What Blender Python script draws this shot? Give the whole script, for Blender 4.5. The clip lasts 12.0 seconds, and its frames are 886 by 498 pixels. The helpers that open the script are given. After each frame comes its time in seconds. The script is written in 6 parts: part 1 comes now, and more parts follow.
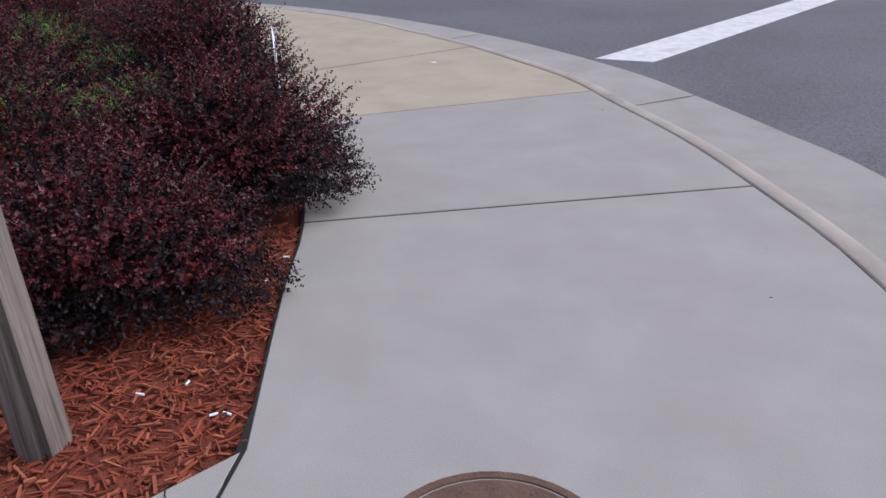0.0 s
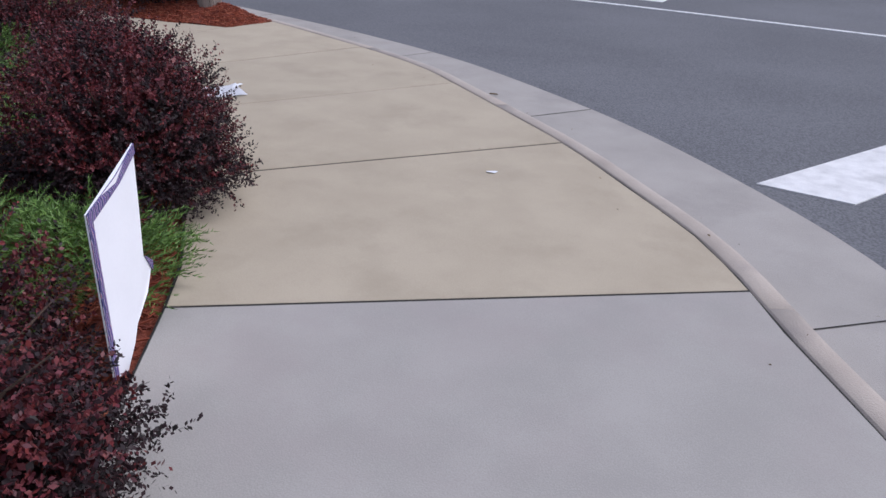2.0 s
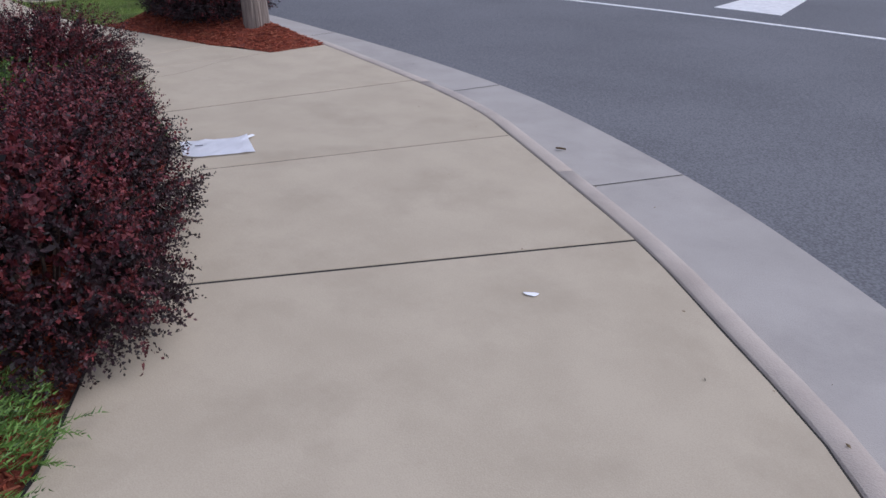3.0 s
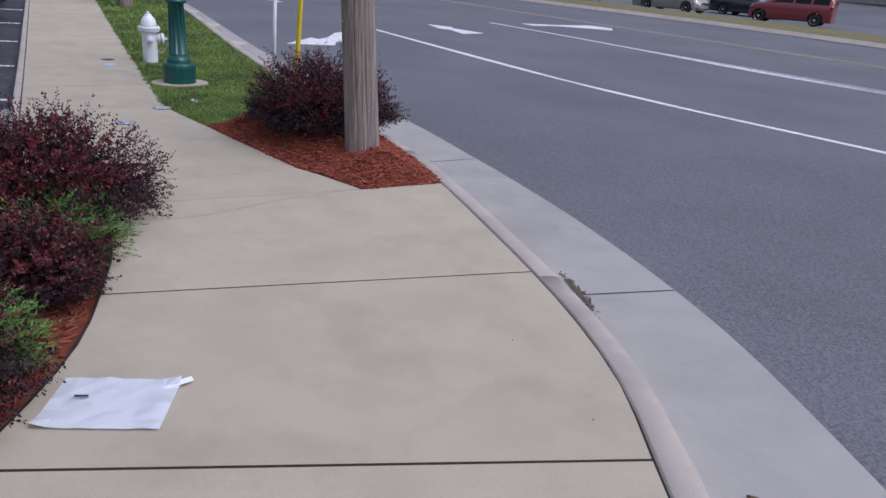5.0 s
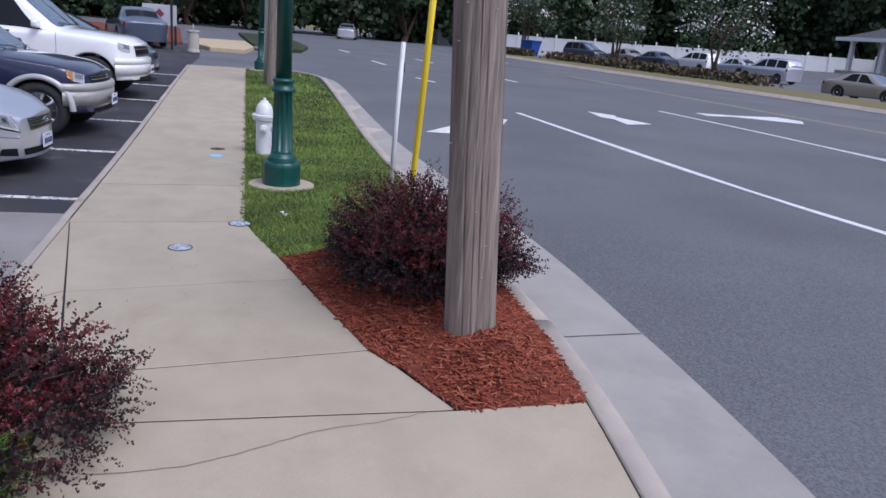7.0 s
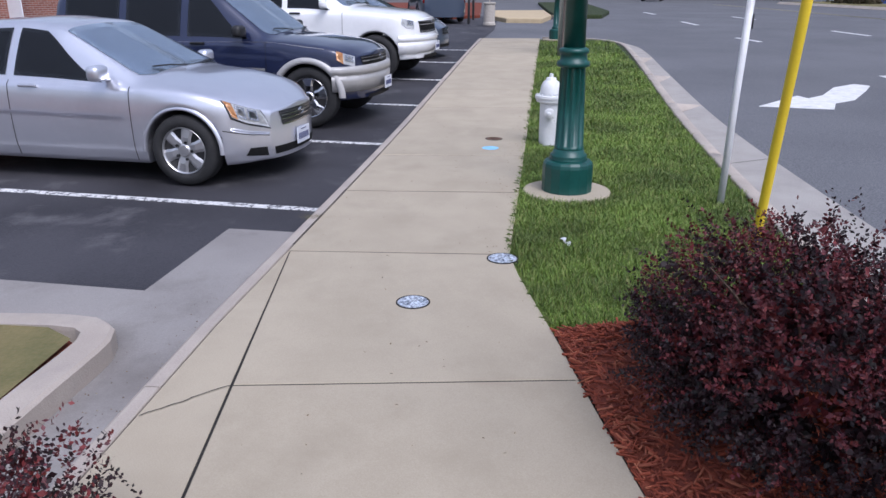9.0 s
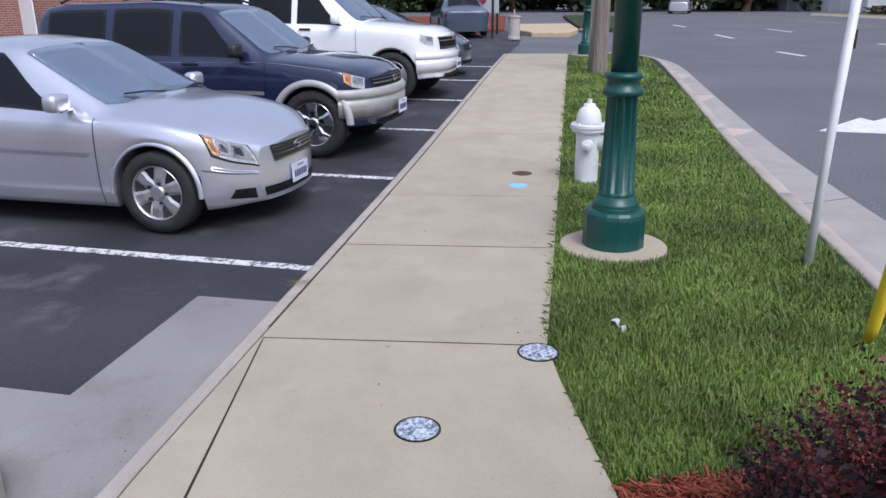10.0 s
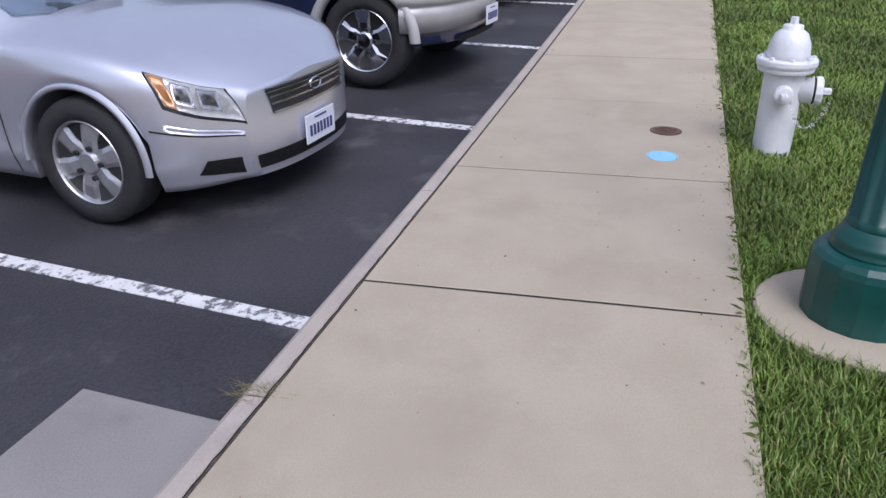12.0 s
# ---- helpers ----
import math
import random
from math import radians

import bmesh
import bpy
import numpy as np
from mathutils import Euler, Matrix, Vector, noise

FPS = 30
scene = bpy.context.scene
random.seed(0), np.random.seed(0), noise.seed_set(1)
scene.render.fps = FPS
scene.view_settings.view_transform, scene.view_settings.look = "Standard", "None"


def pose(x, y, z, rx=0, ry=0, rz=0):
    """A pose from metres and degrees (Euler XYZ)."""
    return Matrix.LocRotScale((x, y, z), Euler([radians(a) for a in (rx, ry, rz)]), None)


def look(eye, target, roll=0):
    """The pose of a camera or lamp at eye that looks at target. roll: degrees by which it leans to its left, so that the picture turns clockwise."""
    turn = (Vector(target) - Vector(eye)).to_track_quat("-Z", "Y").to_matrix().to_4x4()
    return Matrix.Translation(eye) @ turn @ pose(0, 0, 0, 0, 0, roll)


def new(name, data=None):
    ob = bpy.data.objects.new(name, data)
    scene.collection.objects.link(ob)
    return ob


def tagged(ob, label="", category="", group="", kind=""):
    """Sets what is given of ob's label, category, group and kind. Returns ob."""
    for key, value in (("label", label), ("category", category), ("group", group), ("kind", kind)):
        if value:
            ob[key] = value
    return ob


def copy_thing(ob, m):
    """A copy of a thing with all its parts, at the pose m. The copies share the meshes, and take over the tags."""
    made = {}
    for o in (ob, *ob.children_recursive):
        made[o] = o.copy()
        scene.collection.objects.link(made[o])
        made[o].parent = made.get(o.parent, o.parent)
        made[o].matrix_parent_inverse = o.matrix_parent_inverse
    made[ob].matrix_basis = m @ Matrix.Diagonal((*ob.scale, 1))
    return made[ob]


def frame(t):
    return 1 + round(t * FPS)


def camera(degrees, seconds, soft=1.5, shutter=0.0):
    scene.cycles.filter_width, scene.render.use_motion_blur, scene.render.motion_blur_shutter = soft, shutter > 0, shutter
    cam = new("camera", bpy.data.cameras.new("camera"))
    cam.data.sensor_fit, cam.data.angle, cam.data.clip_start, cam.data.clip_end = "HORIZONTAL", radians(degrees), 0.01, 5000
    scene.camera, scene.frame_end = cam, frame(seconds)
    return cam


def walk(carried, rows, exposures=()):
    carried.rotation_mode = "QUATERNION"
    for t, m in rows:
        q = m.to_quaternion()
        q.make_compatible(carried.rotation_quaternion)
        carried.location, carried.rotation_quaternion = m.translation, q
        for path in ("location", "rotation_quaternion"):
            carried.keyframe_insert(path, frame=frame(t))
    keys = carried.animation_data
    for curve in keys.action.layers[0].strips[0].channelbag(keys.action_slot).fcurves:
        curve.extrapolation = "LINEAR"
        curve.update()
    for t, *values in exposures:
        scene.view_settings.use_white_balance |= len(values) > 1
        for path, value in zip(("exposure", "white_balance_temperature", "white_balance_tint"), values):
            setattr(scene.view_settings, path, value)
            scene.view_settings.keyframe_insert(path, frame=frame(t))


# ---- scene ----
cam = camera(60.9, 12.0)
EXPOSURES = [(0, 0.0, 5930, 17), (2.5, 0.0, 5780, 18), (3.5, -0.22, 5650, 19), (5.5, 0.0, 5620, 19), (6.5, 0.04, 5620, 19), (8.5, 0.26, 5650, 18), (9.5, 0.3, 5780, 17), (10.5, 0.32, 5780, 16), (11, 0.32, 5780, 16), (12, 0.22, 5780, 19)]
PATH = [
    (0, (2.263, -0.002, 1.463), (1.514, 1.639, 0.599), -1.3),
    (0.5, (2.194, 0.636, 1.477), (1.458, 2.28, 0.608), -0.6),
    (1, (2.063, 1.33, 1.476), (1.222, 2.921, 0.605), 1.3),
    (1.5, (1.69, 1.998, 1.481), (0.772, 3.54, 0.599), 2.1),
    (2, (1.42, 2.745, 1.48), (0.39, 4.272, 0.612), 2.4),
    (2.5, (1.134, 3.42, 1.539), (0.006, 4.868, 0.626), 1.5),
    (3, (0.888, 4.028, 1.58), (-0.342, 5.403, 0.690), 1.4),
    (3.5, (0.423, 4.727, 1.529), (-0.929, 6.048, 0.735), 0.95),
    (3.7, (0.251, 4.947, 1.49), (-1.133, 6.234, 0.695), 1.3),
    (5.3, (-0.982, 6.536, 1.61), (-2.608, 7.484, 0.931), 3.9),
    (5.5, (-1.193, 6.683, 1.611), (-2.836, 7.606, 0.94), 3.6),
    (6, (-1.655, 6.93, 1.651), (-3.353, 7.797, 1.047), 4.1),
    (6.5, (-2.125, 7.208, 1.682), (-3.885, 7.99, 1.145), 4.2),
    (6.7, (-2.354, 7.306, 1.704), (-4.134, 8.042, 1.167), 4.6),
    (8.3, (-4.048, 7.713, 1.573), (-5.943, 7.9, 0.961), 1.9),
    (8.5, (-4.237, 7.742, 1.575), (-6.133, 7.837, 0.948), 1.4),
    (9, (-4.818, 7.763, 1.547), (-6.705, 7.665, 0.893), -0.0),
    (9.5, (-5.4, 7.74, 1.54), (-7.288, 7.573, 0.902), -0.6),
    (10, (-5.942, 7.73, 1.538), (-7.836, 7.571, 0.915), -0.4),
    (10.5, (-6.468, 7.698, 1.521), (-8.355, 7.551, 0.875), -0.2),
    (11, (-7.069, 7.677, 1.461), (-8.94, 7.503, 0.777), -0.4),
    (11.5, (-7.696, 7.613, 1.433), (-9.526, 7.362, 0.665), -1.4),
    (12, (-8.238, 7.526, 1.359), (-9.999, 7.136, 0.494), -0.6),
]
walk(cam, [(t, look(eye, target, roll)) for t, eye, target, roll in PATH], EXPOSURES)

# ---- world and light: a bright overcast day ----
world = bpy.data.worlds.new("world")
scene.world = world
world.use_nodes = True
wn, wl = world.node_tree.nodes, world.node_tree.links
sky = wn.new("ShaderNodeTexSky")
sky.sky_type, sky.sun_disc = "NISHITA", False
sky.sun_elevation, sky.sun_rotation = radians(52), radians(60)
sky.dust_density, sky.ozone_density = 3.0, 1.5
grey = wn.new("ShaderNodeHueSaturation")
grey.inputs["Saturation"].default_value = 0.5
wl.new(sky.outputs[0], grey.inputs["Color"])
# the overcast is brighter overhead than at the horizon
direction, height, veil = wn.new("ShaderNodeTexCoord"), wn.new("ShaderNodeSeparateXYZ"), wn.new("ShaderNodeMapRange")
veil.inputs["To Min"].default_value, veil.inputs["To Max"].default_value = 0.65, 1.9
wl.new(direction.outputs["Generated"], height.inputs[0])
wl.new(height.outputs["Z"], veil.inputs["Value"])
wl.new(veil.outputs[0], grey.inputs["Value"])
wl.new(grey.outputs[0], wn["Background"].inputs["Color"])
wn["Background"].inputs["Strength"].default_value = 0.12
sun = new("sun", bpy.data.lights.new("sun", "SUN"))
sun.data.energy, sun.data.angle, sun.data.color = 1.2, radians(30), (1.0, 0.96, 0.9)
sun.matrix_world = look((0.87 * 20, 0.5 * 20, 25.6), (0, 0, 0))


# ---- materials ----
def material(name, a, b, scale=6.0, rough=0.8, bump=0.0, fine=90.0, metal=0.0, rnd=0.0, island=False, stain=None, stain_scale=0.8, coat=0.0, rough_var=0.0, grain=0.5, contrast=1.0, stain_amount=0.6, stain_from=0.5, stain_to=0.75):
    """Two colours mixed by noise of two sizes, a fine bump, and variation from piece to piece."""
    m = bpy.data.materials.new(name)
    m.use_nodes = True
    n, l = m.node_tree.nodes, m.node_tree.links
    p = n["Principled BSDF"]
    p.inputs["Roughness"].default_value = rough
    p.inputs["Metallic"].default_value = metal
    p.inputs["Coat Weight"].default_value = coat
    tc = n.new("ShaderNodeTexCoord")
    big, small = n.new("ShaderNodeTexNoise"), n.new("ShaderNodeTexNoise")
    big.inputs["Scale"].default_value, big.inputs["Detail"].default_value = scale, 6
    small.inputs["Scale"].default_value, small.inputs["Detail"].default_value = fine, 4
    for t in (big, small):
        l.new(tc.outputs["Object"], t.inputs["Vector"])
    add = n.new("ShaderNodeMath")
    add.operation = "MULTIPLY_ADD"
    l.new(small.outputs["Fac"], add.inputs[0])
    add.inputs[1].default_value = grain
    l.new(big.outputs["Fac"], add.inputs[2])
    ramp = n.new("ShaderNodeMapRange")
    ramp.inputs["From Min"].default_value, ramp.inputs["From Max"].default_value = 0.5 * (1 + grain) - 0.3 / contrast, 0.5 * (1 + grain) + 0.3 / contrast
    l.new(add.outputs[0], ramp.inputs["Value"])
    mix = n.new("ShaderNodeMix")
    mix.data_type = "RGBA"
    mix.inputs[6].default_value, mix.inputs[7].default_value = (*a, 1), (*b, 1)
    l.new(ramp.outputs[0], mix.inputs[0])
    out = mix.outputs[2]
    if stain:
        st = n.new("ShaderNodeTexNoise")
        st.inputs["Scale"].default_value, st.inputs["Detail"].default_value, st.inputs["Roughness"].default_value = stain_scale, 8, 0.65
        l.new(tc.outputs["Object"], st.inputs["Vector"])
        sr = n.new("ShaderNodeMapRange")
        sr.inputs["From Min"].default_value, sr.inputs["From Max"].default_value, sr.inputs["To Max"].default_value = stain_from, stain_to, stain_amount
        l.new(st.outputs["Fac"], sr.inputs["Value"])
        mx = n.new("ShaderNodeMix")
        mx.data_type = "RGBA"
        mx.inputs[7].default_value = (*stain, 1)
        l.new(sr.outputs[0], mx.inputs[0])
        l.new(out, mx.inputs[6])
        out = mx.outputs[2]
    if rnd:
        hs = n.new("ShaderNodeHueSaturation")
        src = n.new("ShaderNodeNewGeometry").outputs["Random Per Island"] if island else n.new("ShaderNodeObjectInfo").outputs["Random"]
        vr = n.new("ShaderNodeMapRange")
        vr.inputs["To Min"].default_value, vr.inputs["To Max"].default_value = 1 - rnd, 1 + rnd
        l.new(src, vr.inputs["Value"])
        l.new(vr.outputs[0], hs.inputs["Value"])
        l.new(out, hs.inputs["Color"])
        out = hs.outputs[0]
    l.new(out, p.inputs["Base Color"])
    if rough_var:
        rr = n.new("ShaderNodeMapRange")
        rr.inputs["To Min"].default_value, rr.inputs["To Max"].default_value = rough - rough_var, min(1, rough + rough_var)
        l.new(big.outputs["Fac"], rr.inputs["Value"])
        l.new(rr.outputs[0], p.inputs["Roughness"])
    if bump:
        bn = n.new("ShaderNodeBump")
        bn.inputs["Strength"].default_value, bn.inputs["Distance"].default_value = bump, 0.01
        l.new(small.outputs["Fac"], bn.inputs["Height"])
        l.new(bn.outputs[0], p.inputs["Normal"])
    return m


def leafy(name, colours, rough=0.5, patches=0.0, gloss=0.5):
    """Leaves whose colour goes through the given ones from leaf to leaf."""
    m = bpy.data.materials.new(name)
    m.use_nodes = True
    n, l = m.node_tree.nodes, m.node_tree.links
    p = n["Principled BSDF"]
    p.inputs["Roughness"].default_value = rough
    p.inputs["Specular IOR Level"].default_value = gloss
    geo, cr = n.new("ShaderNodeNewGeometry"), n.new("ShaderNodeValToRGB")
    l.new(geo.outputs["Random Per Island"], cr.inputs[0])
    e = cr.color_ramp.elements
    while len(e) < len(colours):
        e.new(0.5)
    for i, c in enumerate(colours):
        e[i].position, e[i].color = i / (len(colours) - 1), (*c, 1)
    out = cr.outputs[0]
    if patches:
        # lighter and darker patches by noise of this scale
        tc, tx, mr, hs = n.new("ShaderNodeTexCoord"), n.new("ShaderNodeTexNoise"), n.new("ShaderNodeMapRange"), n.new("ShaderNodeHueSaturation")
        tx.inputs["Scale"].default_value, tx.inputs["Detail"].default_value = patches, 4
        mr.inputs["From Min"].default_value, mr.inputs["From Max"].default_value = 0.35, 0.65
        mr.inputs["To Min"].default_value, mr.inputs["To Max"].default_value = 0.7, 1.45
        l.new(tc.outputs["Object"], tx.inputs["Vector"])
        l.new(tx.outputs["Fac"], mr.inputs["Value"])
        l.new(mr.outputs[0], hs.inputs["Value"])
        l.new(out, hs.inputs["Color"])
        out = hs.outputs[0]
    l.new(out, p.inputs["Base Color"])
    return m


def glassy(name, colour, rough=0.03, alpha=1.0, trans=0.0):
    m = bpy.data.materials.new(name)
    m.use_nodes = True
    p = m.node_tree.nodes["Principled BSDF"]
    p.inputs["Base Color"].default_value = (*colour, 1)
    p.inputs["Roughness"].default_value = rough
    p.inputs["Transmission Weight"].default_value = trans
    p.inputs["IOR"].default_value = 1.45
    return m


concrete_grey = material("concrete_grey", (0.303, 0.289, 0.266), (0.356, 0.339, 0.313), 3.0, 0.9, 0.16, 190, rnd=0.02, stain=(0.318, 0.284, 0.268), stain_scale=1.6, grain=1.1, contrast=1.5, stain_amount=0.5, stain_from=0.45, stain_to=0.66)
concrete_tan = material("concrete_tan", (0.364, 0.313, 0.232), (0.416, 0.361, 0.271), 2.6, 0.9, 0.16, 190, rnd=0.03, stain=(0.290, 0.246, 0.180), stain_scale=1.9, grain=1.1, contrast=1.5, stain_amount=0.55)
concrete_channel = material("concrete_channel", (0.215, 0.20, 0.19), (0.30, 0.283, 0.268), 1.6, 0.9, 0.2, 150, stain=(0.12, 0.105, 0.095), stain_scale=1.1, grain=0.8, stain_amount=0.7, stain_from=0.5, stain_to=0.72)
concrete_kerb = material("concrete_kerb", (0.335, 0.29, 0.25), (0.45, 0.395, 0.34), 2.5, 0.9, 0.4, 120, stain=(0.24, 0.22, 0.21), stain_scale=2.0)
concrete_gutter = material("concrete_gutter", (0.300, 0.282, 0.258), (0.372, 0.350, 0.322), 3.0, 0.9, 0.4, 150, stain=(0.22, 0.205, 0.19), stain_scale=1.1)
asphalt_road = material("asphalt_road", (0.082, 0.084, 0.092), (0.150, 0.153, 0.163), 0.4, 0.88, 0.3, 70, stain=(0.108, 0.110, 0.117), stain_scale=0.12, grain=2.5, stain_amount=0.5)
asphalt_lot = material("asphalt_lot", (0.018, 0.017, 0.021), (0.050, 0.048, 0.056), 0.9, 0.7, 0.6, 80, stain=(0.15, 0.145, 0.15), stain_scale=1.7, rough_var=0.15, grain=0.8, contrast=1.3, stain_from=0.56, stain_to=0.72, stain_amount=0.6)
joint_dirt = material("joint_dirt", (0.010, 0.009, 0.008), (0.022, 0.019, 0.016), 20, 0.95, 0.3)
soil = material("soil", (0.05, 0.03, 0.02), (0.12, 0.07, 0.04), 8, 0.95, 0.6)
mulch_bed_mat = material("mulch_bed", (0.092, 0.018, 0.010), (0.225, 0.050, 0.022), 14, 0.95, 1.0, 70)
mulch_chip_mat = leafy("mulch_chips", [(0.105, 0.020, 0.011), (0.235, 0.050, 0.024), (0.325, 0.075, 0.036), (0.168, 0.035, 0.017), (0.40, 0.135, 0.07)], 0.9)
# near-black green: the shade low down between grass blades is in this colour
shaded_turf_mat = material("shaded_turf", (0.012, 0.022, 0.005), (0.035, 0.052, 0.012), 7, 0.95, 0.8, 60)
dry_turf_mat = material("dry_turf", (0.10, 0.10, 0.035), (0.20, 0.16, 0.07), 3, 0.95, 0.8, 40)
grass_mat = leafy("grass_blades", [(0.053, 0.097, 0.012), (0.095, 0.158, 0.020), (0.160, 0.244, 0.034), (0.070, 0.123, 0.015), (0.25, 0.25, 0.08)], 0.6, 1.3)
plum_mat = leafy("plum_leaves", [(0.0155, 0.0062, 0.0088), (0.0205, 0.0066, 0.0094), (0.0140, 0.0128, 0.0120), (0.0255, 0.0080, 0.0105), (0.0180, 0.0100, 0.0125)], 0.55, 7.0, gloss=0.3)
plum_new_mat = leafy("plum_new_leaves", [(0.085, 0.0136, 0.0171), (0.13, 0.0219, 0.0204), (0.058, 0.0117, 0.0165), (0.105, 0.0175, 0.0243)], 0.5, 7.0, gloss=0.35)
bark_mat = material("bark", (0.05, 0.03, 0.022), (0.11, 0.07, 0.05), 25, 0.9, 0.5)
juniper_mat = leafy("juniper_needles", [(0.05, 0.11, 0.02), (0.10, 0.20, 0.03), (0.15, 0.26, 0.05), (0.04, 0.08, 0.02)], 0.55)
paint_worn = material("worn_bay_paint", (0.55, 0.55, 0.55), (0.74, 0.74, 0.73), 9, 0.75, 0.5, 130, stain=(0.06, 0.06, 0.068), stain_scale=22, stain_from=0.50, stain_to=0.58, stain_amount=0.9)
paint_white = material("road_paint_white", (0.55, 0.55, 0.55), (0.78, 0.78, 0.77), 9, 0.7, 0.4, 130, stain=(0.35, 0.35, 0.35), stain_scale=3.5)
paint_yellow = material("road_paint_yellow", (0.30, 0.27, 0.19), (0.40, 0.35, 0.24), 5, 0.8, 0.3, stain=(0.2, 0.19, 0.16), stain_scale=2)
green_paint = material("green_enamel", (0.003, 0.048, 0.041), (0.006, 0.075, 0.063), 9, 0.36, 0.05, 60, stain=(0.010, 0.06, 0.054), stain_scale=5)
white_enamel = material("white_enamel", (0.62, 0.63, 0.64), (0.74, 0.75, 0.76), 12, 0.4, 0.15, 60, stain=(0.45, 0.44, 0.42), stain_scale=6)
black_rubber = material("black_rubber", (0.012, 0.012, 0.013), (0.025, 0.025, 0.026), 15, 0.8, 0.3)
black_plastic = material("black_plastic", (0.012, 0.012, 0.013), (0.02, 0.02, 0.021), 30, 0.5, 0.1)
chrome = material("chrome", (0.66, 0.66, 0.67), (0.7, 0.7, 0.71), 4, 0.12, 0, metal=1.0)
alloy = material("alloy", (0.50, 0.50, 0.51), (0.60, 0.60, 0.61), 8, 0.32, 0.03, metal=0.85)
galvanised = material("galvanised", (0.42, 0.43, 0.44), (0.55, 0.56, 0.57), 20, 0.45, 0.1, metal=0.6)
yellow_plastic = material("yellow_plastic", (0.72, 0.52, 0.02), (0.80, 0.60, 0.03), 8, 0.45, 0.05)
rust_iron = material("rust_iron", (0.07, 0.035, 0.022), (0.16, 0.09, 0.06), 12, 0.75, 0.6, 80)
cover_iron = material("cover_iron", (0.09, 0.11, 0.15), (0.66, 0.72, 0.80), 55, 0.55, 0.6, 90, metal=0.1, contrast=2.2)
sky_blue_paint = material("sky_blue_paint", (0.20, 0.48, 0.72), (0.30, 0.58, 0.80), 14, 0.7, 0.3)
paper_white = material("paper_white", (0.80, 0.81, 0.84), (0.86, 0.87, 0.9), 5, 0.6, 0.02)
glass_dark = glassy("car_glass", (0.02, 0.023, 0.028), 0.03)
screen_glass = glassy("windscreen_glass", (0.66, 0.74, 0.82), 0.03)
screen_glass.node_tree.nodes["Principled BSDF"].inputs["Metallic"].default_value = 0.9
glass_dark.node_tree.nodes["Principled BSDF"].inputs["IOR"].default_value = 1.5
lens_clear = material("lens_clear", (0.62, 0.64, 0.65), (0.92, 0.92, 0.90), 30, 0.12, 0.25, 45, metal=0.35, coat=1.0)
lens_amber_pale = material("lens_amber_pale", (0.62, 0.27, 0.09), (0.78, 0.42, 0.18), 40, 0.15, 0.1, 60, metal=0.2, coat=1.0)
lens_red = glassy("lens_red", (0.40, 0.01, 0.01), 0.1)
wood_grey = material("weathered_wood", (0.085, 0.068, 0.058), (0.34, 0.285, 0.245), 5, 0.9, 0.7, 22, stain=(0.10, 0.08, 0.068), stain_scale=3.0, grain=0.8)


def stretch_grain(m, sx, sz):
    """Grain drawn out along the length of a pole."""
    n, l = m.node_tree.nodes, m.node_tree.links
    tc = [q for q in n if q.type == "TEX_COORD"][0]
    mp = n.new("ShaderNodeMapping")
    mp.inputs["Scale"].default_value = (sx, sx, sz)
    for q in [q for q in n if q.type == "TEX_NOISE"]:
        l.new(mp.outputs[0], q.inputs["Vector"])
    l.new(tc.outputs["Object"], mp.inputs["Vector"])


stretch_grain(wood_grey, 4.0, 0.16)


# ---- helpers of this scene ----
def rise(x):
    """The ground climbs gently westward along the road."""
    u = (-13.0 - x) / 1.5
    s = 1.5 * (u if u > 30 else math.log1p(math.exp(u)))
    return 0.65 * (1 - math.exp(-0.038 * s / 0.65))


def lot_rise(x, y):
    """The far side of the road climbs towards the building."""
    t, q = min(1, max(0, (y - 45) / 13)), min(1, max(0, (x + 62) / 10))
    return rise(x) + 0.95 * t * t * (3 - 2 * t) * q * q * (3 - 2 * q)


def part(name, bm, mat, parent=None, label="", smooth=False):
    me = bpy.data.meshes.new(name)
    if smooth:
        for f in bm.faces:
            f.smooth = True
    bm.to_mesh(me)
    bm.free()
    for q in mat if isinstance(mat, (list, tuple)) else [mat]:
        me.materials.append(q)
    ob = new(name, me)
    ob.parent = parent
    if label:
        tagged(ob, label)
    return ob


def raw(name, verts, faces, mat, parent=None, label="", index=None, smooth=False):
    me = bpy.data.meshes.new(name)
    me.from_pydata(verts if isinstance(verts, list) else verts.tolist(), [], faces if isinstance(faces, list) else faces.tolist())
    for q in mat if isinstance(mat, (list, tuple)) else [mat]:
        me.materials.append(q)
    if index is not None:
        me.polygons.foreach_set("material_index", index)
    if smooth:
        me.polygons.foreach_set("use_smooth", [True] * len(me.polygons))
    ob = new(name, me)
    ob.parent = parent
    if label:
        tagged(ob, label)
    return ob


def thing(name, label, category, m=None, group="", kind=""):
    ob = new(name)
    ob.empty_display_size = 0.1
    if m is not None:
        ob.matrix_world = m
    return tagged(ob, label, category, group, kind)


def box(bm, size, at=(0, 0, 0), bevel=0.0, turn=None, seg=2):
    r = bmesh.ops.create_cube(bm, size=1)
    vs = r["verts"]
    bmesh.ops.scale(bm, vec=size, verts=vs)
    if bevel:
        es = list({e for v in vs for e in v.link_edges})
        q = bmesh.ops.bevel(bm, geom=es, offset=bevel, segments=seg, affect="EDGES", profile=0.5)
        vs = list({v for f in q["faces"] for v in f.verts} | {v for v in vs if v.is_valid})
    m = Matrix.Translation(at)
    if turn is not None:
        m = m @ turn
    bmesh.ops.transform(bm, matrix=m, verts=vs)
    return bm


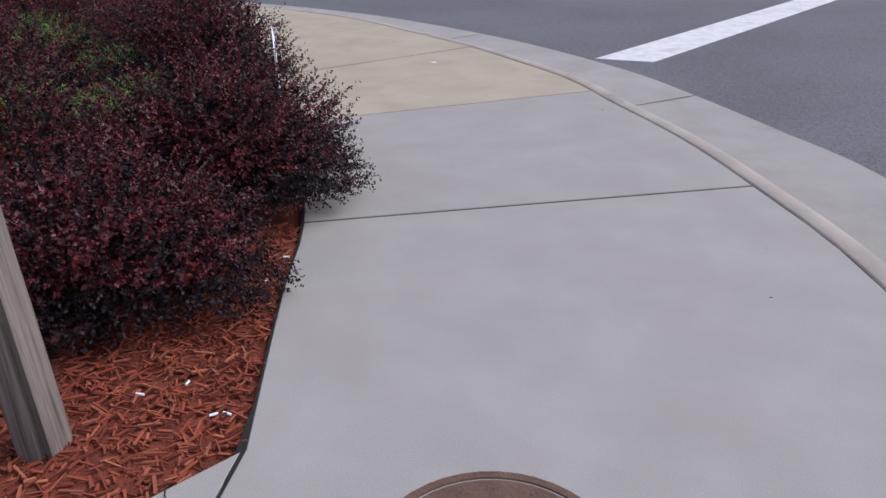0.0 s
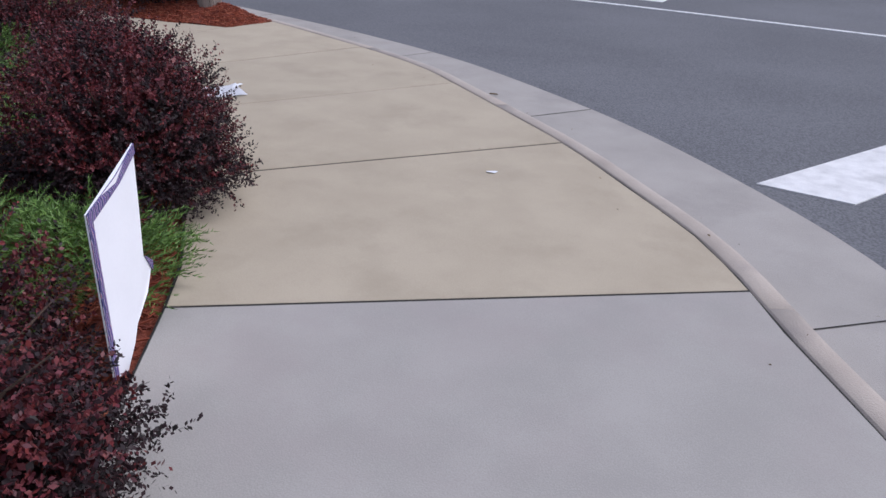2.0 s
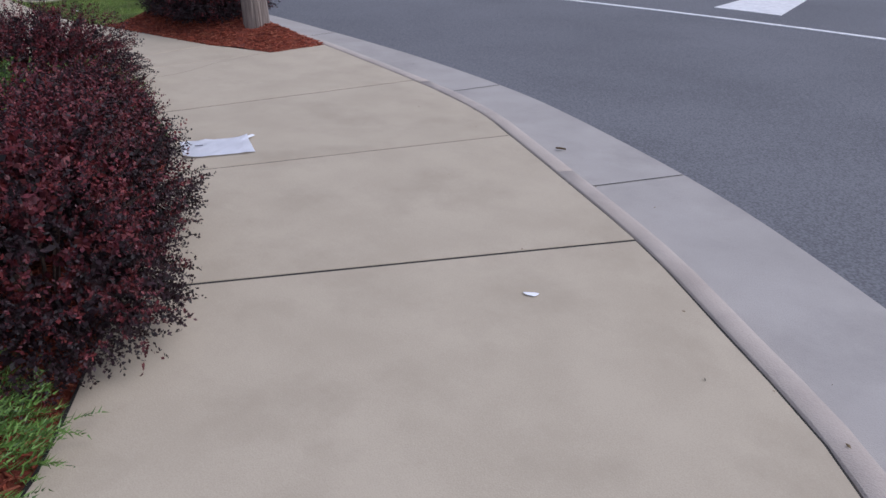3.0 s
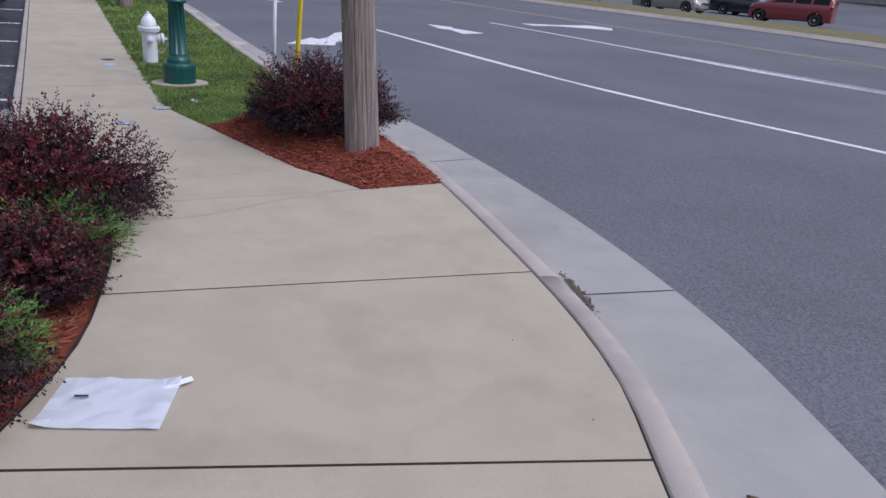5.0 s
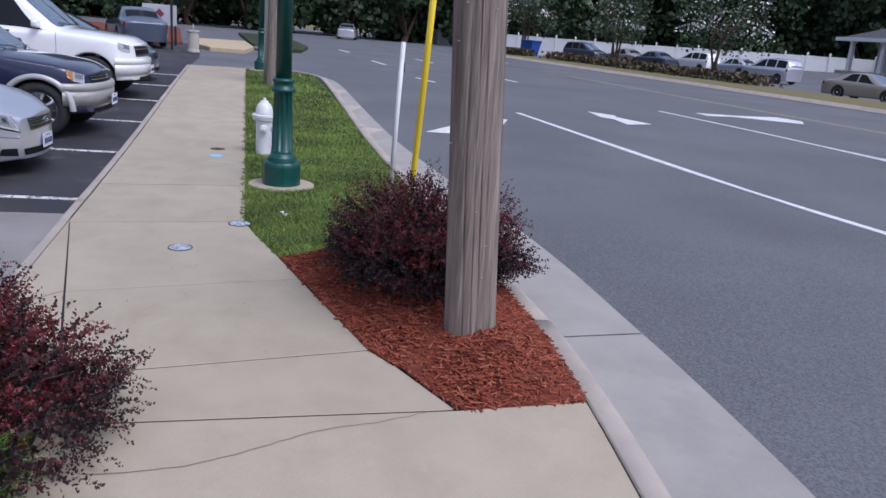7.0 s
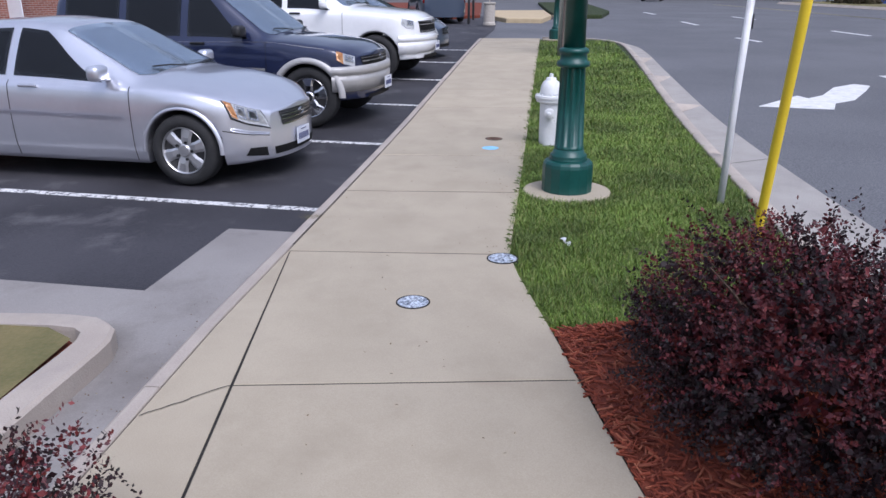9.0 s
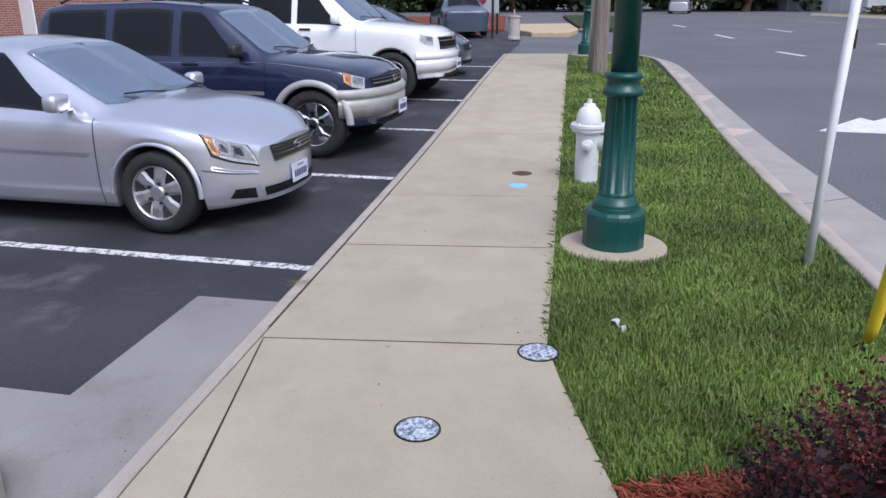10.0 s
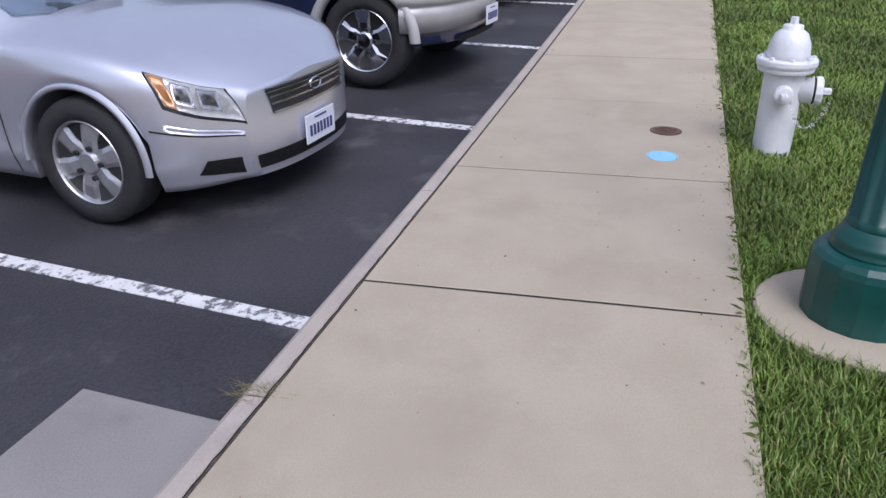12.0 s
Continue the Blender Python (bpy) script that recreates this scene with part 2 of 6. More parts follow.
def lathe(bm, prof, seg=32, m=None, flutes=None):
    """A turned form: (radius, height) rows. flutes: (count, depth, low, high)."""
    rings = []
    for r, z in prof:
        ring = []
        for i in range(seg):
            a = 2 * math.pi * i / seg
            rr = r
            if flutes and flutes[2] <= z <= flutes[3]:
                rr = r - flutes[1] * (0.5 - 0.5 * math.cos(a * flutes[0])) ** 0.7
            v = Vector((rr * math.cos(a), rr * math.sin(a), z))
            ring.append(bm.verts.new(m @ v if m is not None else v))
        rings.append(ring)
    for a, b in zip(rings, rings[1:]):
        for i in range(seg):
            bm.faces.new((a[i], a[(i + 1) % seg], b[(i + 1) % seg], b[i]))
    bm.faces.new(rings[0][::-1])
    bm.faces.new(rings[-1])
    return bm


def tube(bm, pts, r, seg=8, closed=False):
    pts = [Vector(p) for p in pts]
    rings = []
    for i, p in enumerate(pts):
        a, b = pts[max(0, i - 1)], pts[min(len(pts) - 1, i + 1)]
        if closed:
            a, b = pts[i - 1], pts[(i + 1) % len(pts)]
        q = (b - a).to_track_quat("Z", "Y")
        rr = r[i] if isinstance(r, (list, tuple)) else r
        rings.append([bm.verts.new(p + q @ Vector((rr * math.cos(2 * math.pi * k / seg), rr * math.sin(2 * math.pi * k / seg), 0))) for k in range(seg)])
    for i in range(len(rings) if closed else len(rings) - 1):
        a, b = rings[i], rings[(i + 1) % len(rings)]
        for k in range(seg):
            bm.faces.new((a[k], a[(k + 1) % seg], b[(k + 1) % seg], b[k]))
    if not closed:
        bm.faces.new(rings[0][::-1])
        bm.faces.new(rings[-1])
    return bm


def smooth_line(pts, step=0.25):
    """Points of a flowing line through the given ones."""
    out = []
    for i in range(len(pts) - 1):
        p0, p1, p2, p3 = (Vector((*pts[min(len(pts) - 1, max(0, i + k))], 0)) for k in (-1, 0, 1, 2))
        n = max(1, int((p2 - p1).length / step))
        for j in range(n):
            t = j / n
            v = 0.5 * (2 * p1 + (p2 - p0) * t + (2 * p0 - 5 * p1 + 4 * p2 - p3) * t * t + (3 * p1 - p0 - 3 * p2 + p3) * t ** 3)
            out.append((v.x, v.y))
    out.append(tuple(pts[-1]))
    return out


def prism(outline, top, deep, chamfer=0.006, up=rise):
    """A flat piece with this outline, its top edge worn round."""
    bm = bmesh.new()
    n = len(outline)
    c = Vector((sum(p[0] for p in outline) / n, sum(p[1] for p in outline) / n))
    area = sum(outline[i][0] * outline[(i + 1) % n][1] - outline[(i + 1) % n][0] * outline[i][1] for i in range(n))
    pts = outline if area > 0 else outline[::-1]
    low = [bm.verts.new((x, y, top - deep + up(x))) for x, y in pts]
    mid = [bm.verts.new((x, y, top - chamfer + up(x))) for x, y in pts]
    hi = []
    for i in range(n):
        a, b, d = Vector(pts[i - 1]), Vector(pts[i]), Vector(pts[(i + 1) % n])
        e1, e2 = (b - a).normalized(), (d - b).normalized()
        nn = Vector((-e1.y, e1.x)) + Vector((-e2.y, e2.x))
        nn = nn.normalized() * min(2, 1 / max(0.3, nn.length / 2)) * chamfer
        q = b + nn
        hi.append(bm.verts.new((q.x, q.y, top + up(q.x))))
    for i in range(n):
        j = (i + 1) % n
        bm.faces.new((low[i], low[j], mid[j], mid[i]))
        bm.faces.new((mid[i], mid[j], hi[j], hi[i]))
    bm.faces.new(hi)
    return bm


def strip(line_a, line_b, za, zb, cols=1, up=rise):
    """A sheet between two lines of equal count."""
    bm = bmesh.new()
    rows = []
    for (ax, ay), (bx, by) in zip(line_a, line_b):
        row = []
        for k in range(cols + 1):
            t = k / cols
            x, y = ax + (bx - ax) * t, ay + (by - ay) * t
            row.append(bm.verts.new((x, y, za + (zb - za) * t + up(x))))
        rows.append(row)
    for a, b in zip(rows, rows[1:]):
        for k in range(cols):
            bm.faces.new((a[k], b[k], b[k + 1], a[k + 1]))
    bmesh.ops.recalc_face_normals(bm, faces=bm.faces)
    if sum(f.normal.z for f in bm.faces) < 0:
        bmesh.ops.reverse_faces(bm, faces=bm.faces)
    return bm


def resample(line, n):
    d = [0]
    for a, b in zip(line, line[1:]):
        d.append(d[-1] + math.dist(a, b))
    out = []
    for i in range(n):
        s = d[-1] * i / (n - 1)
        k = max(j for j in range(len(d)) if d[j] <= s + 1e-9)
        k = min(k, len(line) - 2)
        t = (s - d[k]) / (d[k + 1] - d[k])
        out.append((line[k][0] + (line[k + 1][0] - line[k][0]) * t, line[k][1] + (line[k + 1][1] - line[k][1]) * t))
    return out


def offset(line, d):
    """A line beside another, d to its right."""
    out = []
    for i in range(len(line)):
        a, b = Vector(line[max(0, i - 1)]), Vector(line[min(len(line) - 1, i + 1)])
        e = (b - a).normalized()
        out.append((line[i][0] + e.y * d, line[i][1] - e.x * d))
    return out


def inside(x, y, poly):
    c = False
    for i in range(len(poly)):
        (x1, y1), (x2, y2) = poly[i - 1], poly[i]
        if (y1 > y) != (y2 > y) and x < (x2 - x1) * (y - y1) / (y2 - y1) + x1:
            c = not c
    return c


# ---- ground, road and lot ----
ROAD = -0.125
kerb_back = smooth_line([(3.75, -6), (3.65, -1.5), (3.35, 1.3), (2.77, 3.09), (2.22, 4.10), (1.71, 4.87), (1.12, 5.58), (0.92, 5.85), (0.54, 6.28), (0.02, 6.70), (-0.24, 6.91), (-0.68, 7.24), (-1.5, 7.75), (-2.21, 8.18), (-2.668, 8.45), (-3.21, 8.67), (-3.84, 8.865), (-4.82, 9.12), (-5.64, 9.32), (-6.4, 9.47), (-7.3, 9.58), (-10, 9.80), (-14, 10.12), (-18, 10.52), (-22.4, 10.95), (-23.9, 11.0), (-24.8, 10.7), (-25.3, 10.1), (-25.4, 9.3)], 0.25)
gutter_edge = smooth_line([(4.7, -6), (4.6, -1.5), (4.0, 2.6), (2.91, 4.84), (2.38, 5.54), (1.63, 6.45), (0.85, 7.26), (-0.68, 8.39), (-2.45, 9.30), (-3.49, 9.69), (-4.66, 9.99), (-5.5, 10.15), (-6.7, 10.33), (-9.2, 10.60), (-14.5, 10.78), (-19.5, 11.18), (-22.4, 11.45), (-24.3, 11.5), (-25.7, 11.1), (-26.2, 10.2), (-26.3, 9.3)], 0.25)


def axis(near, far, step):
    return sorted(set([-far, -far / 2, -far / 4] + [near[0] + i * step for i in range(int((near[1] - near[0]) / step) + 1)] + [far / 4, far / 2, far]))


def sheet(xs, ys, z, up):
    bm = bmesh.new()
    g = [[bm.verts.new((x, y, z + up(x, y))) for y in ys] for x in xs]
    for i in range(len(xs) - 1):
        for j in range(len(ys) - 1):
            bm.faces.new((g[i][j], g[i + 1][j], g[i + 1][j + 1], g[i][j + 1]))
    return bm


ground = tagged(part("ground", sheet(axis((-90, 30), 900, 5), axis((-40, 100), 900, 5), -0.24, lot_rise), dry_turf_mat), "dry grass and bare ground reaching the horizon", "ground", kind="structure")
road_xs = [-160, -120, -90, -70, -55, -45] + [-40 + i * 1.25 for i in range(48)] + [30, 60, 120]
road = tagged(part("road", sheet(road_xs, [-60, -20, -5, 2, 6, 10, 14, 20, 26, 32, 38, 46, 50, 56, 62, 70, 80, 90], ROAD - 0.012, lot_rise), asphalt_road), "grey worn asphalt of a wide turning road", "road", kind="structure")


def walk_left(x):
    """The sidewalk's edge along the kerb of the lot; it bends where the corner begins."""
    if x < -9.19:
        return 6.565 + (-9.19 - x) * 0.0735
    return float(np.interp(x, [-9.19, -8.6, -8.1, -7.45, -6.64, -5.5], [6.565, 6.522, 6.487, 6.462, 6.432, 6.38]))


def lot_edge(x):
    return walk_left(x) - 0.088


lot_line = [(x, lot_edge(x)) for x in [-6.2 - 0.5 * i for i in range(41)]] + [(-30, 8.1), (-36, 8.3), (-60, 6)]
lot = tagged(part("parking_lot", strip(lot_line, [(x, -16) for x, y in lot_line], ROAD, ROAD, 6), asphalt_lot), "dark patched asphalt of a parking lot", "parking lot", kind="structure")

# kerb and gutter along the road
N = 150
kb, ge = resample(kerb_back, N), resample(gutter_edge, N)


def kerb_bm(i0, i1):
    bm = bmesh.new()
    rows = []
    for i in range(i0, i1 + 1):
        b, g = Vector(kb[i]), Vector(ge[i])
        a2, b2 = Vector(kb[max(0, i - 1)]), Vector(kb[min(N - 1, i + 1)])
        e = (b2 - a2).normalized()
        o = Vector((e.y, -e.x))
        if o.dot(g - b) < 0:
            o = -o
        row = []
        for d, z in ((0.004, -0.18), (0.004, -0.008), (0.012, 0.0), (0.10, -0.002), (0.125, -0.008), (0.142, -0.024), (0.175, -0.095), (0.19, -0.118), (0.215, -0.128)):
            q = b + o * d
            row.append(bm.verts.new((q.x, q.y, z + rise(q.x))))
        s = b + o * 0.215
        for t in (0.5, 1.0):
            q = s.lerp(g, t)
            row.append(bm.verts.new((q.x, q.y, -0.128 + 0.008 * t + rise(q.x))))
        row.append(bm.verts.new((g.x, g.y, -0.2 + rise(g.x))))
        rows.append(row)
    for a, b in zip(rows, rows[1:]):
        for k in range(len(a) - 1):
            f = bm.faces.new((a[k], b[k], b[k + 1], a[k + 1]))
            f.material_index = 0 if k < 8 else 1
            f.smooth = 1 < k < 8
    bm.faces.new(rows[0])
    bm.faces.new(rows[-1][::-1])
    bmesh.ops.recalc_face_normals(bm, faces=bm.faces)
    return bm


kerb = tagged(new("kerb"), "pale concrete kerb with a wide gutter along the road", "kerb", kind="structure")


def near_i(x, y):
    return min(range(N), key=lambda i: math.dist(ge[i], (x, y)))


cuts = sorted({0, N - 1, near_i(4.4, 0), near_i(3.9, 2.7), near_i(1.63, 6.45), near_i(-1.03, 8.6), near_i(-3.5, 9.69), near_i(-6.65, 10.3), near_i(-9.6, 10.62), near_i(-12.6, 10.7), near_i(-15.6, 10.85), near_i(-18.6, 11.1), near_i(-21.6, 11.4)})
for a, b in zip(cuts, cuts[1:]):
    part("kerb_section", kerb_bm(a, b), [concrete_kerb, concrete_gutter], kerb)
for i in cuts[1:-1]:
    g, b = Vector(ge[i]), Vector(kb[i])
    e = (g - b).normalized()
    s = Vector((-e.y, e.x)) * 0.005
    q0, q1 = b + e * 0.24, g - e * 0.01
    bm = bmesh.new()
    vs = [bm.verts.new((p.x, p.y, z + rise(p.x))) for p, z in ((q0 - s, -0.125), (q0 + s, -0.125), (q1 + s, -0.117), (q1 - s, -0.117))]
    bm.faces.new(vs)
    part("gutter_joint", bm, joint_dirt, kerb)

# ---- sidewalk ----
sidewalk = tagged(new("sidewalk"), "concrete sidewalk of large jointed slabs rounding the corner", "sidewalk", kind="structure")


def kerb_between(p, q):
    """Points of the kerb's back line from p to q."""
    i = min(range(len(kerb_back)), key=lambda k: math.dist(kerb_back[k], p))
    j = min(range(len(kerb_back)), key=lambda k: math.dist(kerb_back[k], q))
    return kerb_back[i:j + 1]


left_edge = smooth_line([(1.00, 1.33), (0.55, 2.16), (0.23, 2.80), (-0.30, 3.55), (-0.87, 4.23), (-1.10, 4.48), (-1.54, 4.84), (-2.1, 5.25), (-2.7, 5.70), (-3.3, 6.15), (-3.9, 6.48), (-4.55, 6.68), (-5.10, 6.80), (-6.0, 6.86)], 0.2)


def left_between(p, q):
    i = min(range(len(left_edge)), key=lambda k: math.dist(left_edge[k], p))
    j = min(range(len(left_edge)), key=lambda k: math.dist(left_edge[k], q))
    return left_edge[i:j + 1]


JL = [(1.00, 1.33), (0.23, 2.80), (-0.87, 4.23), (-2.0, 5.18), (-3.16, 6.05), (-4.40, 6.64), (-5.85, 6.86)]
JR = [(3.35, 1.3), (2.22, 4.10), (0.92, 5.85), (-0.68, 7.24), (-2.21, 8.18), (-3.84, 8.865), (-5.64, 9.32)]


def shrink(poly, d=0.005):
    n = len(poly)
    area = sum(poly[i][0] * poly[(i + 1) % n][1] - poly[(i + 1) % n][0] * poly[i][1] for i in range(n))
    sgn = 1 if area > 0 else -1
    out = []
    for i in range(n):
        a, b, c = Vector(poly[i - 1]), Vector(poly[i]), Vector(poly[(i + 1) % n])
        e1, e2 = (b - a).normalized(), (c - b).normalized()
        nn = (Vector((-e1.y, e1.x)) + Vector((-e2.y, e2.x)))
        nn = nn.normalized() / max(0.4, nn.length / 2)
        q = b + nn * d * sgn
        out.append((q.x, q.y))
    return out


slab_z = [0.0, 0.001, -0.001, 0.0015, 0.0, 0.001]


def slab(poly, mat, dz=0.0, gap=0.0055):
    part("slab", prism(shrink(poly, gap), dz, 0.1, 0.004), mat, sidewalk)


for k in range(6):
    left = left_between(JL[k], JL[k + 1])
    left[0], left[-1] = JL[k], JL[k + 1]
    right = kerb_between(JR[k], JR[k + 1])
    right[0], right[-1] = JR[k], JR[k + 1]
    poly = left + ([(-5.67, 8.64)] if k == 5 else []) + right[::-1]
    if k == 0:
        poly = left + right[::-1] + [(3.55, 0.3), (1.30, 0.3)]
    slab(poly, concrete_grey if k < 2 else concrete_tan, slab_z[k], 0.0085)
slab([(1.30, 0.3), (3.55, 0.3), (3.68, -2.4), (1.75, -2.4)], concrete_grey)
slab([(1.75, -2.4), (3.68, -2.4), (3.75, -6), (1.9, -6)], concrete_grey)
slab([(1.00, 1.33), (0.88, 1.07), (0.30, -0.2), (0.55, -2.4), (1.75, -2.4), (1.30, 0.3)], concrete_grey)
slab([(-5.85, 6.86), (-6.32, 6.87), (-6.40, 8.39), (-6.16, 8.49), (-5.67, 8.64)], concrete_tan)
slab([(-6.32, 6.87), (-7.52, 6.75), (-7.64, 8.19), (-6.40, 8.39)], concrete_tan, 0.001)
slab([(-7.52, 6.75), (-9.19, 6.58), (-9.19, 7.95), (-8.85, 7.99), (-8.1, 8.12), (-7.64, 8.19)], concrete_tan)
slab([(-5.85, 6.86), (-6.32, 6.87), (-7.52, 6.75), (-9.19, 6.585)] + [(x, walk_left(x)) for x in (-9.19, -8.6, -8.1, -7.45, -6.64, -5.6)], concrete_tan, -0.001, 0.0045)


def walk_right(x):
    return 7.95 + (-9.19 - x) * 0.080


xs = [-9.19, -10.66, -11.98, -13.40, -14.75, -16.2, -17.7, -19.2, -20.7, -22.2, -23.7, -25.0]
for k, (a, b) in enumerate(zip(xs, xs[1:])):
    slab([(a, walk_left(a)), (b, walk_left(b)), (b, walk_right(b)), (a, walk_right(a))], concrete_tan, 0.0015 * (k % 3 - 1))
# bedding that shows dark in the joints
bm = bmesh.new()
bed_line_l = [(1.9, -6), (1.75, -2.4), (1.30, 0.3)] + left_edge + [(-6.5, 6.75), (-9.19, 6.57), (-25.0, walk_left(-25.0))]
bed_line_r = [(3.75, -6), (3.68, -2.4), (3.55, 0.3)] + kerb_between(JR[0], JR[6]) + [(-5.7, 8.6), (-6.4, 8.38), (-7.64, 8.17), (-9.19, 7.93), (-25.0, walk_right(-25.0))]
part("bedding", strip(resample(bed_line_l, 90), resample(bed_line_r, 90), -0.0035, -0.0035), joint_dirt, sidewalk)

# kerb of the lot
lot_kerb = tagged(new("lot_kerb"), "low concrete kerb between sidewalk and parking lot", "kerb", kind="structure")
lk = [-5.6, -7.49, -9.9, -11.6, -13.3, -16.3, -19.3, -22.3, -25.0]
for a, b in zip(lk, lk[1:]):
    bm = bmesh.new()
    rows = []
    n = 8
    for i in range(n + 1):
        x = a + (b - a) * i / n
        x += -0.004 if i == 0 else (0.004 if i == n else 0)
        y0 = lot_edge(x)
        back = walk_left(x) - 0.004
        rows.append([bm.verts.new((x, y, z + rise(x))) for y, z in ((back, -0.2), (back, -0.006), (back - 0.006, 0), (y0 + 0.025, 0), (y0 + 0.006, -0.012), (y0 - 0.012, -0.2))])
    for r, s in zip(rows, rows[1:]):
        for k in range(5):
            bm.faces.new((r[k], s[k], s[k + 1], r[k + 1]))
    bm.faces.new(rows[0])
    bm.faces.new(rows[-1][::-1])
    bmesh.ops.recalc_face_normals(bm, faces=bm.faces)
    part("kerb_section", bm, concrete_kerb, lot_kerb)

# drain channel and kerbed corner of the planting bed
channel = tagged(part("drain_channel", prism([(-9.97, 5.93), (-9.90, 6.50), (-8.6, 6.42), (-5.7, 6.28), (-5.7, 5.9), (-7.5, 5.7), (-8.2, 4.2), (-9.0, 4.2), (-8.78, 5.82)], ROAD + 0.012, 0.1), concrete_channel), "smooth grimy concrete drain channel beside the kerb", "drain channel", kind="structure")
bm = bmesh.new()
outer = smooth_line([(-8.22, 3.0), (-8.20, 5.0), (-8.20, 5.72), (-8.12, 5.94), (-7.93, 6.04), (-7.4, 6.02), (-6.4, 5.98), (-5.6, 5.95)], 0.08)
inner = offset(outer, 0.15)
rows = []
for (ox, oy), (ix, iy) in zip(outer, inner):
    fx, fy = ox + (ix - ox) * 0.12, oy + (iy - oy) * 0.12
    rows.append([bm.verts.new(p) for p in ((ox, oy, -0.2), (ox, oy, -0.015), (fx, fy, 0.0), (ix, iy, 0.0), (ix, iy, -0.2))])
for r, s in zip(rows, rows[1:]):
    for k in range(4):
        bm.faces.new((r[k], s[k], s[k + 1], r[k + 1]))
bmesh.ops.recalc_face_normals(bm, faces=bm.faces)
bed_kerb = tagged(part("bed_kerb", bm, concrete_kerb, smooth=False), "rounded concrete kerb round the corner of the planting bed", "kerb", kind="structure")

# ---- planting beds ----
bed_outline = [(-8.06, 3.0), (-8.06, 5.7), (-7.9, 5.89), (-7.4, 5.88), (-5.6, 5.82), (-5.5, 6.52), (-5.85, 6.85)] + left_edge[::-1] + [(0.88, 1.07), (0.30, -0.2), (0.55, -2.4), (0.55, -4), (-8.06, -4)]


def edge_distance(x, y, outline):
    best = 9.0
    for (x1, y1), (x2, y2) in zip(outline, outline[1:] + outline[:1]):
        dx, dy = x2 - x1, y2 - y1
        t = max(0, min(1, ((x - x1) * dx + (y - y1) * dy) / max(1e-9, dx * dx + dy * dy)))
        best = min(best, math.hypot(x - x1 - t * dx, y - y1 - t * dy))
    return best


def heap(x, y, outline, high):
    """The mulch is heaped up away from the edges of its bed."""
    t = min(1, edge_distance(x, y, outline) / 0.45)
    return high * t * t * (3 - 2 * t)


def bed_mesh(outline, mat_, name, label, z=-0.03, step=0.16, up=rise, high=0.0):
    """A mounded bed clipped to its outline."""
    bm = bmesh.new()
    vs = [bm.verts.new((x, y, 0)) for x, y in outline]
    bm.faces.new(vs)
    x0, x1 = min(p[0] for p in outline), max(p[0] for p in outline)
    y0, y1 = min(p[1] for p in outline), max(p[1] for p in outline)
    x = x0 + step
    while x < x1:
        bmesh.ops.bisect_plane(bm, geom=bm.verts[:] + bm.edges[:] + bm.faces[:], plane_co=(x, 0, 0), plane_no=(1, 0, 0))
        x += step
    y = y0 + step
    while y < y1:
        bmesh.ops.bisect_plane(bm, geom=bm.verts[:] + bm.edges[:] + bm.faces[:], plane_co=(0, y, 0), plane_no=(0, 1, 0))
        y += step
    for v in bm.verts:
        v.co.z = z + up(v.co.x) + heap(v.co.x, v.co.y, outline, high) + 0.02 * noise.noise(v.co * 2.2) + 0.008 * noise.noise(v.co * 9)
    bmesh.ops.recalc_face_normals(bm, faces=bm.faces)
    if sum(f.normal.z for f in bm.faces) < 0:
        bmesh.ops.reverse_faces(bm, faces=bm.faces)
    return tagged(part(name, bm, mat_, smooth=True), label, "planting bed", kind="structure")


bed_mesh(bed_outline, mulch_bed_mat, "planting_bed", "planting bed of red shredded bark mulch", step=0.3)
pole_bed_outline = [(-5.63, 9.30), (-5.655, 8.645), (-6.16, 8.49), (-6.40, 8.39), (-7.64, 8.19), (-8.12, 8.12), (-8.35, 8.9), (-8.5, 9.66)] + [p for p in kerb_back if -8.5 < p[0] < -5.70][::-1]
bed_mesh(pole_bed_outline, mulch_bed_mat, "pole_bed", "red mulch round the utility pole at the kerb", z=0.0, step=0.1, high=0.18)
corner_soil = bed_mesh([(-8.04, 3.0), (-8.04, 5.68), (-7.9, 5.87), (-7.4, 5.86), (-6.75, 5.84), (-6.75, 3.0)], dry_turf_mat, "corner_soil", "dry grassy soil inside the bed's kerbed corner", z=0.004, step=0.3)
turf_outline = [(-8.12, 8.12), (-8.85, 7.99), (-9.19, 7.95)] + [(x, walk_right(x)) for x in (-12, -15, -18, -21, -25.0)] + [(-25.2, 9.6)] + [p for p in kerb_back if p[0] < -8.5 and p[1] > 9.6][::-1] + [(-8.5, 9.66), (-8.35, 8.9)]
# sheet under the blades, its colour darkened to stand for shade among them
bed_mesh(turf_outline, shaded_turf_mat, "grass_strip", "mown green grass strip between sidewalk and kerb", z=-0.035, step=0.4)


# ---- road markings ----
def marking(poly, label="faded white road line", mat_=None, name="road_marking", z=0.004, cat="road marking"):
    ob = part(name, prism(poly, ROAD - 0.012 + z + 0.004, 0.008, 0.002, up=rise), mat_ or paint_white)
    return tagged(ob, label, cat, kind="structure")


def line_poly(pts, w):
    pts = resample(smooth_line(pts, 1.0), max(2, int(sum(math.dist(a, b) for a, b in zip(pts, pts[1:])) / 1.2)))
    return offset(pts, -w / 2) + offset(pts, w / 2)[::-1]


